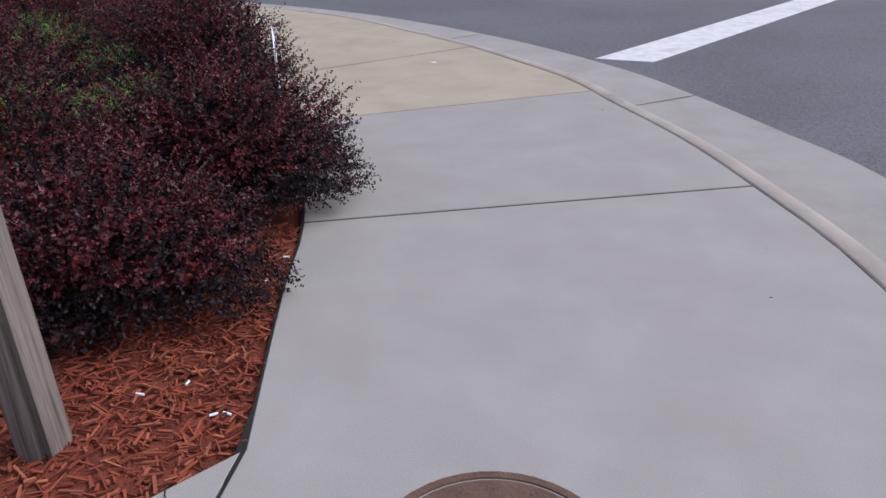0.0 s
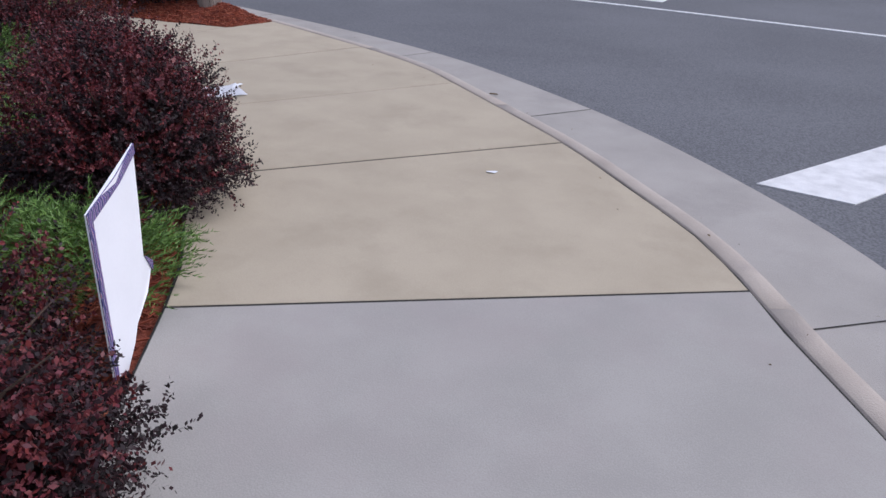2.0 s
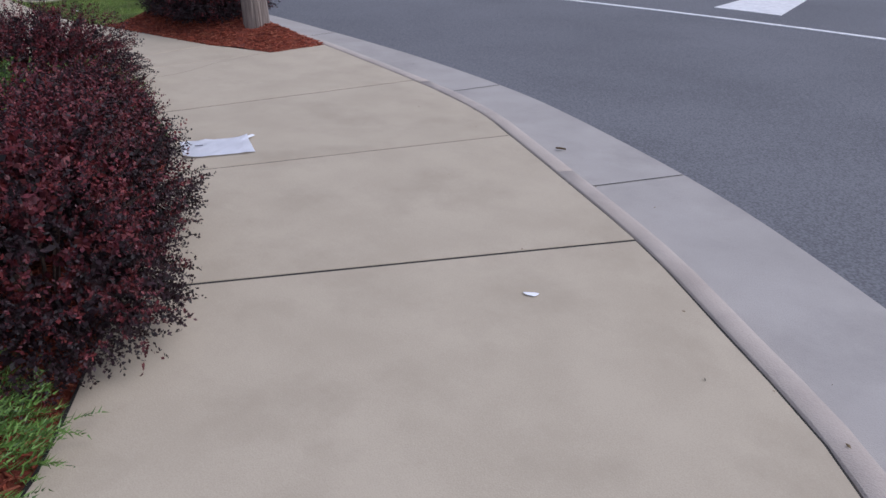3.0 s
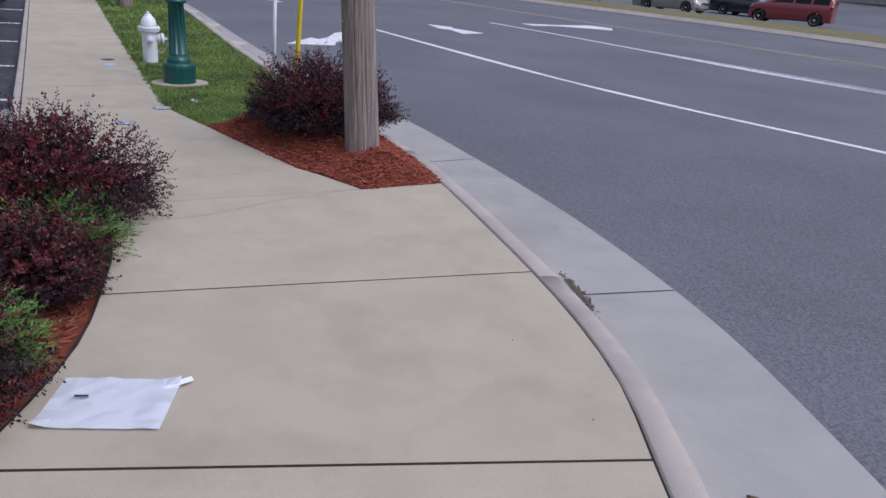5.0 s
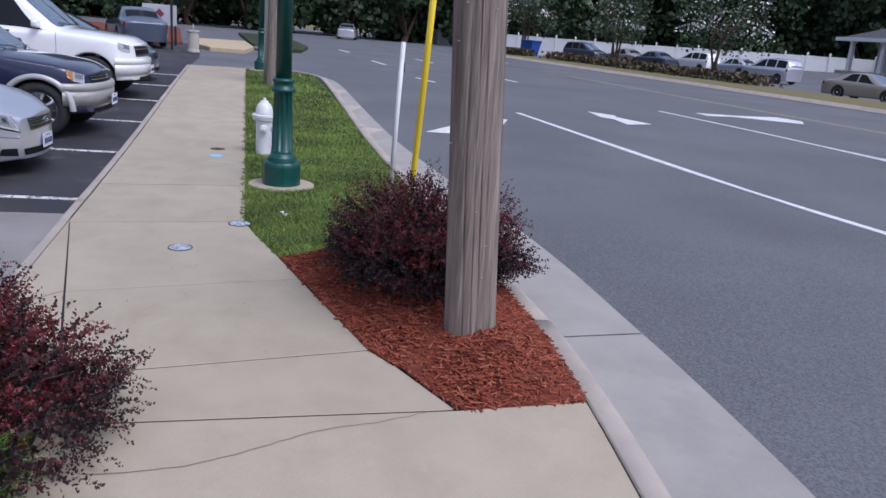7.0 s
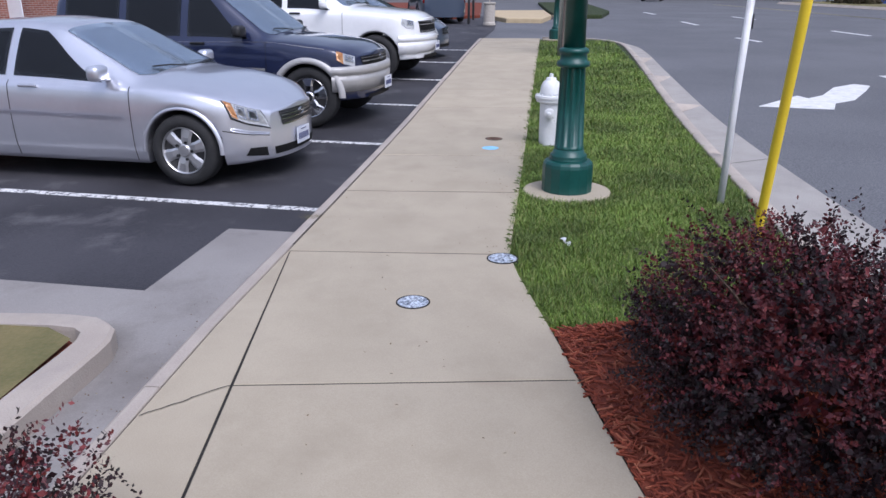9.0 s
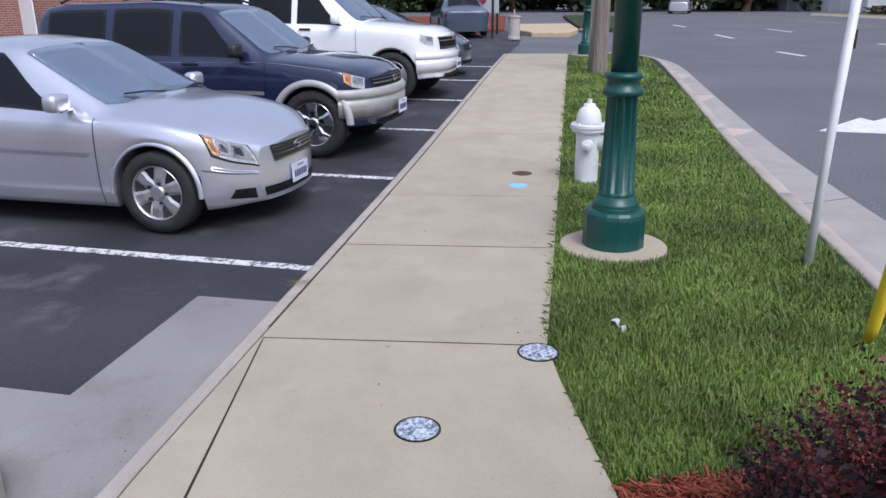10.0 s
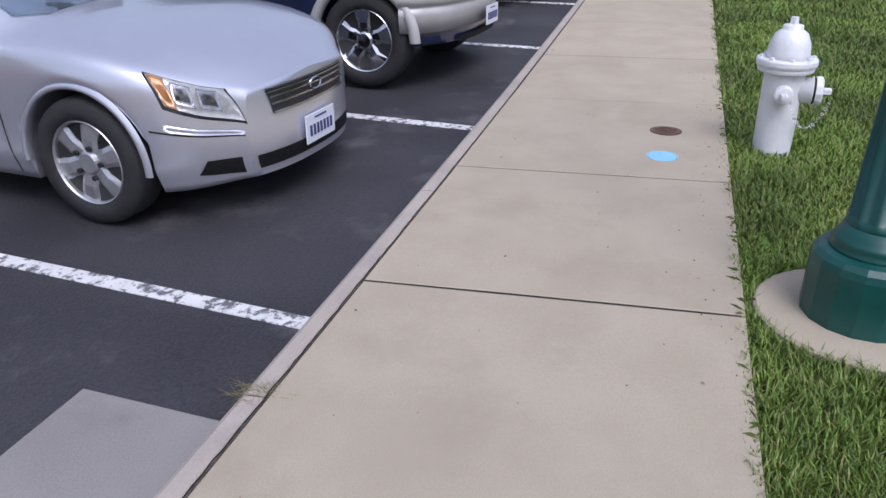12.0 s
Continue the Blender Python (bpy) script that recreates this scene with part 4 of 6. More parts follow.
bm = bmesh.new()
tube(bm, [(0, 0, -0.1), (0.02, 0.012, 0.8), (0.045, 0.03, 1.58)], 0.026, 14)
wp = thing("marker_post", "slim grey-white plastic marker post leaning in the grass", "post", pose(-10.42, 9.57, 0))
part("tube", bm, white_enamel, wp, smooth=True)
bm = bmesh.new()
box(bm, (0.012, 0.05, 0.006), (0.03, 0.03, 1.30), 0.001)
box(bm, (0.02, 0.006, 0.10), (0.046, 0.055, 1.33), 0.001)
part("bracket", bm, black_plastic, wp, "small dark bracket")
yp = thing("guy_guard", "bright yellow plastic guard on a slanting guy wire", "guy wire", pose(-9.32, 9.46, 0))
bm = bmesh.new()
tube(bm, [(-0.03, 0, 0.0), (0.0, 0, 0.1), (0.30, -0.04, 1.25), (0.62, -0.09, 2.5)], 0.028, 14)
part("sleeve", bm, yellow_plastic, yp, smooth=True)
bm = bmesh.new()
tube(bm, [(-0.03, 0, -0.1), (0.0, 0, 0.1), (0.62, -0.09, 2.5), (2.2, -0.3, 8.5)], 0.006, 6)
part("wire", bm, galvanised, yp)

# slanting timber post beside the first bush
post = thing("wooden_post", "old split grey timber post standing in the mulch", "post", pose(0.44, 1.12, -0.05, 0, 0, 20))
bm = bmesh.new()
r = bmesh.ops.create_grid(bm, x_segments=1, y_segments=1, size=0.01)
bmesh.ops.delete(bm, geom=r["verts"], context="VERTS")
rings = []
rg = random.Random(8)
for j in range(9):
    z = j * 0.16
    ring = []
    for i in range(24):
        a = 2 * math.pi * i / 24
        s = 0.058 / max(abs(math.cos(a)), abs(math.sin(a))) ** 0.75
        if i in (5, 11, 14, 20):
            s -= 0.022
        s += rg.uniform(-0.001, 0.001)
        ring.append(bm.verts.new((s * math.cos(a) - 0.03 * z, s * math.sin(a) + 0.02 * z, z)))
    rings.append(ring)
for a, b in zip(rings, rings[1:]):
    for i in range(24):
        bm.faces.new((a[i], a[(i + 1) % 24], b[(i + 1) % 24], b[i]))
bm.faces.new(rings[-1])
part("timber", bm, wood_grey, post)


# ---- covers ----
def cover(x, y, r, mat_, label, ring=None, name="utility_cover", studs=True, seed=1):
    ob = thing(name, label, "utility cover", pose(x, y, 0.002 + rise(x), 0, 0, seed * 37))
    bm = bmesh.new()
    lathe(bm, [(r * 1.09, -0.03), (r * 1.09, 0.002), (r * 1.01, 0.003), (r * 1.0, -0.004)], 40)
    part("rim", bm, ring or mat_, ob)
    bm = bmesh.new()
    lathe(bm, [(r * 0.985, -0.03), (r * 0.985, 0.0), (r * 0.96, 0.003), (r * 0.8, 0.003)], 40)
    if studs:
        rg = random.Random(seed)
        n = int(5 + r * 20)
        for i in range(-n, n + 1):
            for j in range(-n, n + 1):
                px, py = i * r / (n + 0.5), j * r / (n + 0.5)
                if px * px + py * py < (0.76 * r) ** 2 and (i + j) % 2 == 0 and rg.random() < 0.92:
                    box(bm, (r / n * 0.75, r / n * 0.75, 0.004), (px, py, 0.004))
    part("lid", bm, mat_, ob)
    return ob


cover(1.825, 1.215, 0.30, rust_iron, "large rusty iron manhole cover set in the sidewalk", rust_iron, "manhole_cover", True, 1)
cover(-8.42, 7.42, 0.082, cover_iron, "small grey cast-iron utility cover in the sidewalk", joint_dirt, seed=2)
cover(-9.11, 7.90, 0.088, cover_iron, "small grey cast-iron utility cover at the slab's edge", joint_dirt, seed=3)
cover(-12.78, 7.89, 0.085, rust_iron, "small rusty iron utility cover in the sidewalk", joint_dirt, seed=4)
ob = cover(-12.32, 7.85, 0.078, sky_blue_paint, "small utility cover sprayed sky blue", sky_blue_paint, studs=False, seed=5)

# ---- sign and papers ----
border_mat = bpy.data.materials.new("striped_border")
border_mat.use_nodes = True
n_, l_ = border_mat.node_tree.nodes, border_mat.node_tree.links
wv, cr, tc = n_.new("ShaderNodeTexWave"), n_.new("ShaderNodeValToRGB"), n_.new("ShaderNodeTexCoord")
wv.inputs["Scale"].default_value, wv.inputs["Distortion"].default_value, wv.inputs["Detail"].default_value = 22, 3.5, 1
l_.new(tc.outputs["Object"], wv.inputs["Vector"])
l_.new(wv.outputs["Fac"], cr.inputs[0])
cr.color_ramp.interpolation = "CONSTANT"
cr.color_ramp.elements[0].color = (0.03, 0.03, 0.14, 1)
e1 = cr.color_ramp.elements.new(0.4)
e1.color = (0.55, 0.53, 0.62, 1)
e2 = cr.color_ramp.elements.new(0.6)
e2.color = (0.28, 0.06, 0.12, 1)
cr.color_ramp.elements[-1].position, cr.color_ramp.elements[-1].color = 0.8, (0.06, 0.06, 0.25, 1)
l_.new(cr.outputs[0], n_["Principled BSDF"].inputs["Base Color"])
n_["Principled BSDF"].inputs["Roughness"].default_value = 0.5

SIGN_A, SIGN_B = Vector((-0.59, 3.835, 0)), Vector((-0.93, 4.215, 0))
e = (SIGN_B - SIGN_A).normalized()
sn = Vector((e.y, -e.x, 0))
sign = thing("yard_sign", "bent white yard sign with a striped border leaning in the bushes", "sign", Matrix.Translation(SIGN_A))


def sign_piece(pts, t, off=0.0):
    """A thin board from (along, height) corners; it bends a little."""
    bm = bmesh.new()
    f, b = [], []
    for s, z in pts:
        bend = 0.04 * math.sin(s * 4)
        p = e * s + Vector((0, 0, z)) + sn * (off + bend)
        f.append(bm.verts.new(p + sn * t))
        b.append(bm.verts.new(p - sn * t))
    bm.faces.new(f)
    bm.faces.new(b[::-1])
    for i in range(len(f)):
        j = (i + 1) % len(f)
        bm.faces.new((f[i], b[i], b[j], f[j]))
    bmesh.ops.recalc_face_normals(bm, faces=bm.faces)
    return bm


part("board", sign_piece([(0.10, -0.03), (0.18, 0.03), (0.22, 0.08), (0.36, 0.13), (0.47, 0.20), (0.37, 0.27), (0.40, 0.45), (0.43, 0.67), (0.22, 0.63), (0.0, 0.585), (0.0, 0.0)], 0.002), paper_white, sign)
part("border", sign_piece([(0.0, 0.0), (0.03, 0.0), (0.03, 0.55), (0.24, 0.595), (0.43, 0.635), (0.43, 0.67), (0.22, 0.63), (0.0, 0.585)], 0.0015, 0.0045), border_mat, sign, "striped blue and red border")
part("border", sign_piece([(0.395, 0.245), (0.37, 0.275), (0.475, 0.205), (0.46, 0.17)], 0.0015, 0.0045), border_mat, sign, "striped blue and red border")

paper = thing("paper_sheet", "crumpled white card sheet lying on the sidewalk", "paper", pose(-3.36, 6.54, 0.006, 0, 0, 64))
bm = bmesh.new()
g = [[bm.verts.new((-0.22 + 0.44 * i / 8, -0.17 + 0.34 * j / 6, 0.004 + 0.012 * abs(noise.noise(Vector((i * 0.5, j * 0.5, 3)))) + (0.02 if (i, j) in ((0, 0), (8, 6)) else 0))) for j in range(7)] for i in range(9)]
for i in range(8):
    for j in range(6):
        bm.faces.new((g[i][j], g[i + 1][j], g[i + 1][j + 1], g[i][j + 1]))
bmesh.ops.solidify(bm, geom=bm.faces[:], thickness=0.002)
part("sheet", bm, paper_white, paper)
bm = bmesh.new()
box(bm, (0.14, 0.035, 0.002), (0.20, 0.13, 0.008), 0, Euler((0, -0.1, 0.5)).to_matrix().to_4x4())
part("torn_strip", bm, paper_white, paper, "torn strip of white card")
bm = bmesh.new()
box(bm, (0.05, 0.012, 0.0015), (-0.11, 0.02, 0.018))
part("tape", bm, black_plastic, paper, "short dark mark")
import functools


# ---- cars ----
def paint(name, c, metal=0.0, rough=0.28):
    return material(name, c, tuple(min(1, v * 1.05) for v in c), 3, rough, 0.0, 300, metal=metal, coat=1.0, stain=tuple(v * 0.85 + 0.01 for v in c), stain_scale=1.6)


silver_paint = paint("silver_paint", (0.70, 0.71, 0.77), 0.8, 0.3)
navy_paint = paint("navy_paint", (0.012, 0.018, 0.055), 0.2)
white_paint = paint("white_paint", (0.80, 0.81, 0.82))
tan_paint = paint("tan_paint", (0.34, 0.30, 0.25), 0.4)
black_paint = paint("black_paint", (0.012, 0.013, 0.018))
red_paint = paint("red_paint", (0.20, 0.02, 0.025))
bluegrey_paint = paint("bluegrey_paint", (0.06, 0.08, 0.12), 0.3)
trim_silver = material("trim_silver", (0.40, 0.39, 0.38), (0.48, 0.47, 0.46), 6, 0.45, 0.05, metal=0.3)
grille_mat = material("grille_grey", (0.10, 0.10, 0.11), (0.16, 0.16, 0.17), 9, 0.35, 0.0, metal=0.6)
seat_mat = material("seat_cloth", (0.10, 0.10, 0.10), (0.16, 0.16, 0.16), 9, 0.9)
plate_mat = material("plate", (0.62, 0.65, 0.72), (0.7, 0.72, 0.78), 20, 0.4)
plate_ink = material("plate_ink", (0.04, 0.05, 0.14), (0.06, 0.07, 0.18), 20, 0.5)

SEDAN = dict(top=[(-3.80, 0.93), (-3.6, 1.01), (-3.25, 1.06), (-2.75, 1.33), (-2.2, 1.455), (-1.7, 1.475), (-1.28, 1.43), (-0.36, 0.985), (0.0, 0.945), (0.33, 0.865), (0.53, 0.79), (0.66, 0.72), (0.73, 0.66)],
             belt=[(-3.80, 0.86), (-3.3, 0.96), (-2.4, 0.95), (-0.9, 0.905), (-0.4, 0.89), (0.1, 0.85), (0.40, 0.775), (0.60, 0.70), (0.73, 0.62)],
             wide=[(-3.80, 0.74), (-3.55, 0.85), (-3.0, 0.91), (0.05, 0.915), (0.25, 0.895), (0.42, 0.845), (0.55, 0.765), (0.64, 0.66), (0.70, 0.54), (0.73, 0.44)],
             roof=[(-3.3, 0.62), (-2.6, 0.60), (-1.5, 0.60), (-1.22, 0.63), (-0.34, 0.77)],
             cabin=(-3.25, -0.36), wheels=(0, -2.73), r=0.325, base=0.19, bulge=0.055, track=0.915, roof_front=-1.28, roof_rear=-2.6)
SUV = dict(top=[(-3.62, 1.50), (-3.5, 1.66), (-3.2, 1.70), (-2.0, 1.72), (-1.35, 1.67), (-1.2, 1.63), (-0.50, 1.13), (-0.1, 1.095), (0.35, 1.03), (0.54, 0.97), (0.64, 0.90)],
           belt=[(-3.62, 1.06), (-1.0, 1.06), (-0.4, 1.05), (0.3, 0.98), (0.54, 0.91), (0.64, 0.85)],
           wide=[(-3.62, 0.80), (-3.45, 0.87), (0.2, 0.885), (0.40, 0.865), (0.52, 0.815), (0.60, 0.72), (0.64, 0.60)],
           roof=[(-3.6, 0.64), (-1.4, 0.63), (-1.2, 0.65), (-0.45, 0.74)],
           cabin=(-3.62, -0.48), wheels=(0, -2.83), r=0.375, base=0.34, bulge=0.06, track=0.885, roof_front=-1.22, roof_rear=-3.52)
BIG = dict(top=[(-3.95, 1.72), (-3.8, 1.88), (-3.4, 1.93), (-2.0, 1.95), (-1.45, 1.90), (-1.25, 1.85), (-0.55, 1.27), (-0.1, 1.24), (0.5, 1.18), (0.66, 1.12), (0.74, 1.06)],
           belt=[(-3.95, 1.20), (-1.0, 1.18), (-0.4, 1.17), (0.3, 1.12), (0.64, 1.05), (0.74, 1.0)],
           wide=[(-3.95, 0.92), (-3.7, 0.98), (0.25, 1.0), (0.48, 0.97), (0.62, 0.90), (0.70, 0.78), (0.74, 0.65)],
           roof=[(-3.9, 0.74), (-1.5, 0.73), (-1.25, 0.75), (-0.5, 0.86)],
           cabin=(-3.95, -0.53), wheels=(0, -3.02), r=0.395, base=0.36, bulge=0.07, track=1.0, roof_front=-1.27, roof_rear=-3.85)
VAN = dict(SUV, top=[(-3.62, 1.30), (-3.45, 1.62), (-3.1, 1.70), (-2.0, 1.74), (-1.2, 1.66), (-0.1, 1.08), (0.4, 0.98), (0.62, 0.88)], cabin=(-3.62, -0.1), roof=[(-3.6, 0.64), (-1.4, 0.63), (-0.1, 0.78)], r=0.32, base=0.22, roof_front=-1.25)


class Shell:
    """The skin of a car, x forward from the front axle, half of it mirrored."""

    def __init__(self, k):
        self.k = k
        g = np.linspace(k["top"][0][0], k["top"][-1][0], 400)
        self.g = g

        def soft(rows, w):
            y = np.interp(g, [p[0] for p in rows], [p[1] for p in rows])
            pad = np.pad(y, w, mode="edge")
            return np.convolve(pad, np.ones(2 * w + 1) / (2 * w + 1), "valid")
        self.top, self.belt, self.wide = soft(k["top"], 7), soft(k["belt"], 12), soft(k["wide"], 9)
        self.roof = soft(k["roof"], 12)
        self.x0, self.x1 = g[0], g[-1]

    def low(self, u):
        z = self.k["base"] + 0.04 * max(0, (abs(u - (self.x0 + self.x1) / 2) - 1.9))
        R = self.k["r"] + 0.055
        for w in self.k["wheels"]:
            d = abs(u - w)
            if d < R:
                z = max(z, self.k["r"] + math.sqrt(R * R - d * d) * 0.98)
        return z

    @functools.lru_cache(maxsize=None)
    def section(self, u, arch=True):
        f = lambda a: float(np.interp(u, self.g, a))
        zt, zb, w, wt = f(self.top), f(self.belt), f(self.wide), f(self.roof)
        c0, c1 = self.k["cabin"]
        lo = self.low(u) if arch else self.k["base"]
        cab = min(1, max(0, (u - c0 + 0.05) / 0.1)) * min(1, max(0, (c1 - u) / 0.12))
        zb = min(zb, zt - 0.04)
        mid = max(lo + 0.05, 0.55 * zb + 0.08)
        hood = [(w * 0.80, zb + (zt - zb) * 0.45), (w * 0.60, zb + (zt - zb) * 0.78), (w * 0.33, zb + (zt - zb) * 0.95)]
        zr = max(zb + 0.02, zt - 0.07)
        cabp = [(w * 0.93 + (wt - w * 0.93) * 0.5 + 0.02, zb + (zr - zb) * 0.52), (wt, zr), (wt * 0.72, zt - 0.018)]
        up = [(a[0] + (b[0] - a[0]) * cab, a[1] + (b[1] - a[1]) * cab) for a, b in zip(hood, cabp)]
        return [(w * 0.6, lo), (w * 0.94, lo), (w * 0.985, lo + (mid - lo) * 0.35), (w, mid), (w * 0.99, zb - 0.07 if zb - 0.07 > mid else (zb + mid) / 2), (w * 0.945, zb)] + up + [(0, zt)]

    def at(self, u, v, arch=True):
        s = self.section(u, arch)
        i = min(8, int(v))
        t = v - i
        p0, p1, p2, p3 = (s[min(9, max(0, i + q))] for q in (-1, 0, 1, 2))
        if i == 8:
            p3 = (-p1[0], p1[1])
        crease = i in (0, 1) or (i + 1 == 5 and False)
        if crease:
            y, z = p1[0] + (p2[0] - p1[0]) * t, p1[1] + (p2[1] - p1[1]) * t
        else:
            cm = lambda a, b, c, d: 0.5 * (2 * b + (c - a) * t + (2 * a - 5 * b + 4 * c - d) * t * t + (3 * b - a - 3 * c + d) * t ** 3)
            y, z = cm(p0[0], p1[0], p2[0], p3[0]), cm(p0[1], p1[1], p2[1], p3[1])
        bow = 0.14 * (abs(y) / 0.9) ** 2.4 * max(0, min(1, (u - self.x1 + 0.45) / 0.45)) ** 2
        return Vector((u - bow, y, z))

    def nose(self, s, v):
        p = self.at(self.x1, v)
        zc = (p.z - self.k["base"]) / max(0.1, self.section(self.x1)[9][1] - self.k["base"])
        b = self.k["bulge"] * (1 - abs(s) ** 2.6) * (1 - 0.75 * max(0, zc - 0.35) ** 1.5 - 0.5 * max(0, 0.2 - zc))
        edge = self.at(self.x1, v)
        c = self.x1 + b
        bow = (self.x1 - edge.x) * abs(s) ** 2.4
        return Vector((c - bow, p.y * s, p.z))


def grid_bm(fn, us, vs, mirror=False, flip=False):
    bm = bmesh.new()
    for sgn in ((1, -1) if mirror else (1,)):
        g = [[fn(u, v) for v in vs] for u in us]
        q = [[bm.verts.new((p.x, p.y * sgn, p.z)) for p in row] for row in g]
        for i in range(len(us) - 1):
            for j in range(len(vs) - 1):
                f = (q[i][j], q[i + 1][j], q[i + 1][j + 1], q[i][j + 1])
                bm.faces.new(f if (sgn > 0) != flip else f[::-1])
    return bm


def span(a, b, n):
    return [a + (b - a) * i / n for i in range(n + 1)]


def patch(fn, corners, nu, nv, off, side=1, ref=None):
    """A piece lying on the skin, from four (u, v) corners, off metres proud of it."""
    (a, b, c, d) = corners
    bm = bmesh.new()

    def uv(s, t):
        return tuple((a[k] * (1 - s) + b[k] * s) * (1 - t) + (d[k] * (1 - s) + c[k] * s) * t for k in (0, 1))
    rows = []
    for i in range(nu + 1):
        row = []
        for j in range(nv + 1):
            u, v = uv(i / nu, j / nv)
            p = fn(u, v)
            du, dv = fn(u + 0.01, v) - fn(u - 0.01, v), fn(u, v + 0.02) - fn(u, v - 0.02)
            n = du.cross(dv)
            n = n.normalized() if n.length > 1e-9 else Vector((0, 1, 0))
            if n.dot(p - Vector((ref if ref is not None else u, 0, 0.5))) < 0:
                n = -n
            p = p + n * off
            row.append(bm.verts.new((p.x, p.y * side, p.z)))
        rows.append(row)
    for i in range(nu):
        for j in range(nv):
            bm.faces.new((rows[i][j], rows[i + 1][j], rows[i + 1][j + 1], rows[i][j + 1]))
    bmesh.ops.solidify(bm, geom=bm.faces[:], thickness=0.004)
    bmesh.ops.recalc_face_normals(bm, faces=bm.faces)
    return bm


def wheel(car, x, y, r, side, spokes, rim_mat, detail=True):
    """A tyre, rim and hub on an axle along y."""
    m = Matrix.Translation((x, y, r)) @ Matrix.Rotation(-side * math.pi / 2, 4, "X")
    bm = bmesh.new()
    lathe(bm, [(r * 0.66, -0.20), (r * 0.93, -0.20), (r, -0.165), (r, -0.035), (r * 0.965, -0.008), (r * 0.80, 0.006), (r * 0.68, -0.005), (r * 0.66, -0.03)], 48 if detail else 24, m)
    t = part("wheel", bm, black_rubber, car, "black tyre", True)
    bm = bmesh.new()
    lathe(bm, [(r * 0.67, -0.19), (r * 0.675, -0.012), (r * 0.655, -0.004), (r * 0.63, -0.012), (r * 0.62, -0.06)], 48 if detail else 24, m)
    if detail:
        for i in range(spokes):
            a = 2 * math.pi * i / spokes + 0.3
            q = m @ Matrix.Rotation(a, 4, "Z")
            w0, w1 = r * 0.16, r * (0.19 if spokes > 5 else 0.26)
            vs = []
            for rad, w, z0, z1 in ((r * 0.10, w0, -0.028, -0.07), (r * 0.38, w0 * 0.92, -0.012, -0.06), (r * 0.635, w1, -0.022, -0.06)):
                vs.append([bm.verts.new(q @ Vector((rad, sw * w, z))) for sw, z in ((-1, z0 - 0.012), (-0.55, z0), (0.55, z0), (1, z0 - 0.012), (1, z1), (-1, z1))])
            for p0, p1 in zip(vs, vs[1:]):
                for k in range(6):
                    bm.faces.new((p0[k], p1[k], p1[(k + 1) % 6], p0[(k + 1) % 6]))
    lathe(bm, [(r * 0.20, -0.06), (r * 0.19, -0.018), (r * 0.15, -0.008), (r * 0.03, -0.005)], 20, m)
    part("rim", bm, rim_mat, t, "spoked silver wheel rim")
    if detail:
        for i in range(5):
            bm = bmesh.new()
            a = 2 * math.pi * i / 5
            lathe(bm, [(0.014, -0.03), (0.014, -0.004), (0.004, -0.003)], 8, m @ Matrix.Translation((r * 0.245 * math.cos(a), r * 0.245 * math.sin(a), 0)))
            part("wheel_nut", bm, black_plastic, t)
        # plain black backing, its colour standing for the shaded hollow behind the spokes
        bm = bmesh.new()
        lathe(bm, [(r * 0.64, -0.13), (r * 0.3, -0.12), (0.02, -0.115)], 32, m)
        part("dark_backing", bm, black_plastic, t, "dark backing behind the spokes")


def arch_lip(k, R, side):
    """The rolled edge of the front wheel arch."""
    bm = bmesh.new()
    rows = []
    for a in span(-0.05, math.pi + 0.05, 28):
        rows.append([bm.verts.new((r_ * math.cos(a), side * (k["track"] + d), k["r"] + r_ * math.sin(a))) for r_, d in ((R - 0.008, -0.05), (R - 0.008, -0.004), (R, 0.002), (R + 0.012, -0.001), (R + 0.03, -0.014))])
    for a, b in zip(rows, rows[1:]):
        for j in range(4):
            bm.faces.new((a[j], b[j], b[j + 1], a[j + 1]))
    bmesh.ops.recalc_face_normals(bm, faces=bm.faces)
    return bm


def nose_line(sh, v, back, n=12):
    """Points round the front of a car at one height, with the way out from each."""
    half = [sh.at(u, v) for u in span(sh.x1 - back, sh.x1, n)]
    pts = [(p.x, p.y) for p in half] + [(sh.nose(s, v).x, sh.nose(s, v).y) for s in span(0.9, -0.9, 10)] + [(p.x, -p.y) for p in half[::-1]]
    out = []
    for i, p in enumerate(pts):
        a, b = Vector(pts[max(0, i - 1)]), Vector(pts[min(len(pts) - 1, i + 1)])
        e = (b - a).normalized()
        out.append((Vector(p), Vector((-e.y, e.x))))
    return out


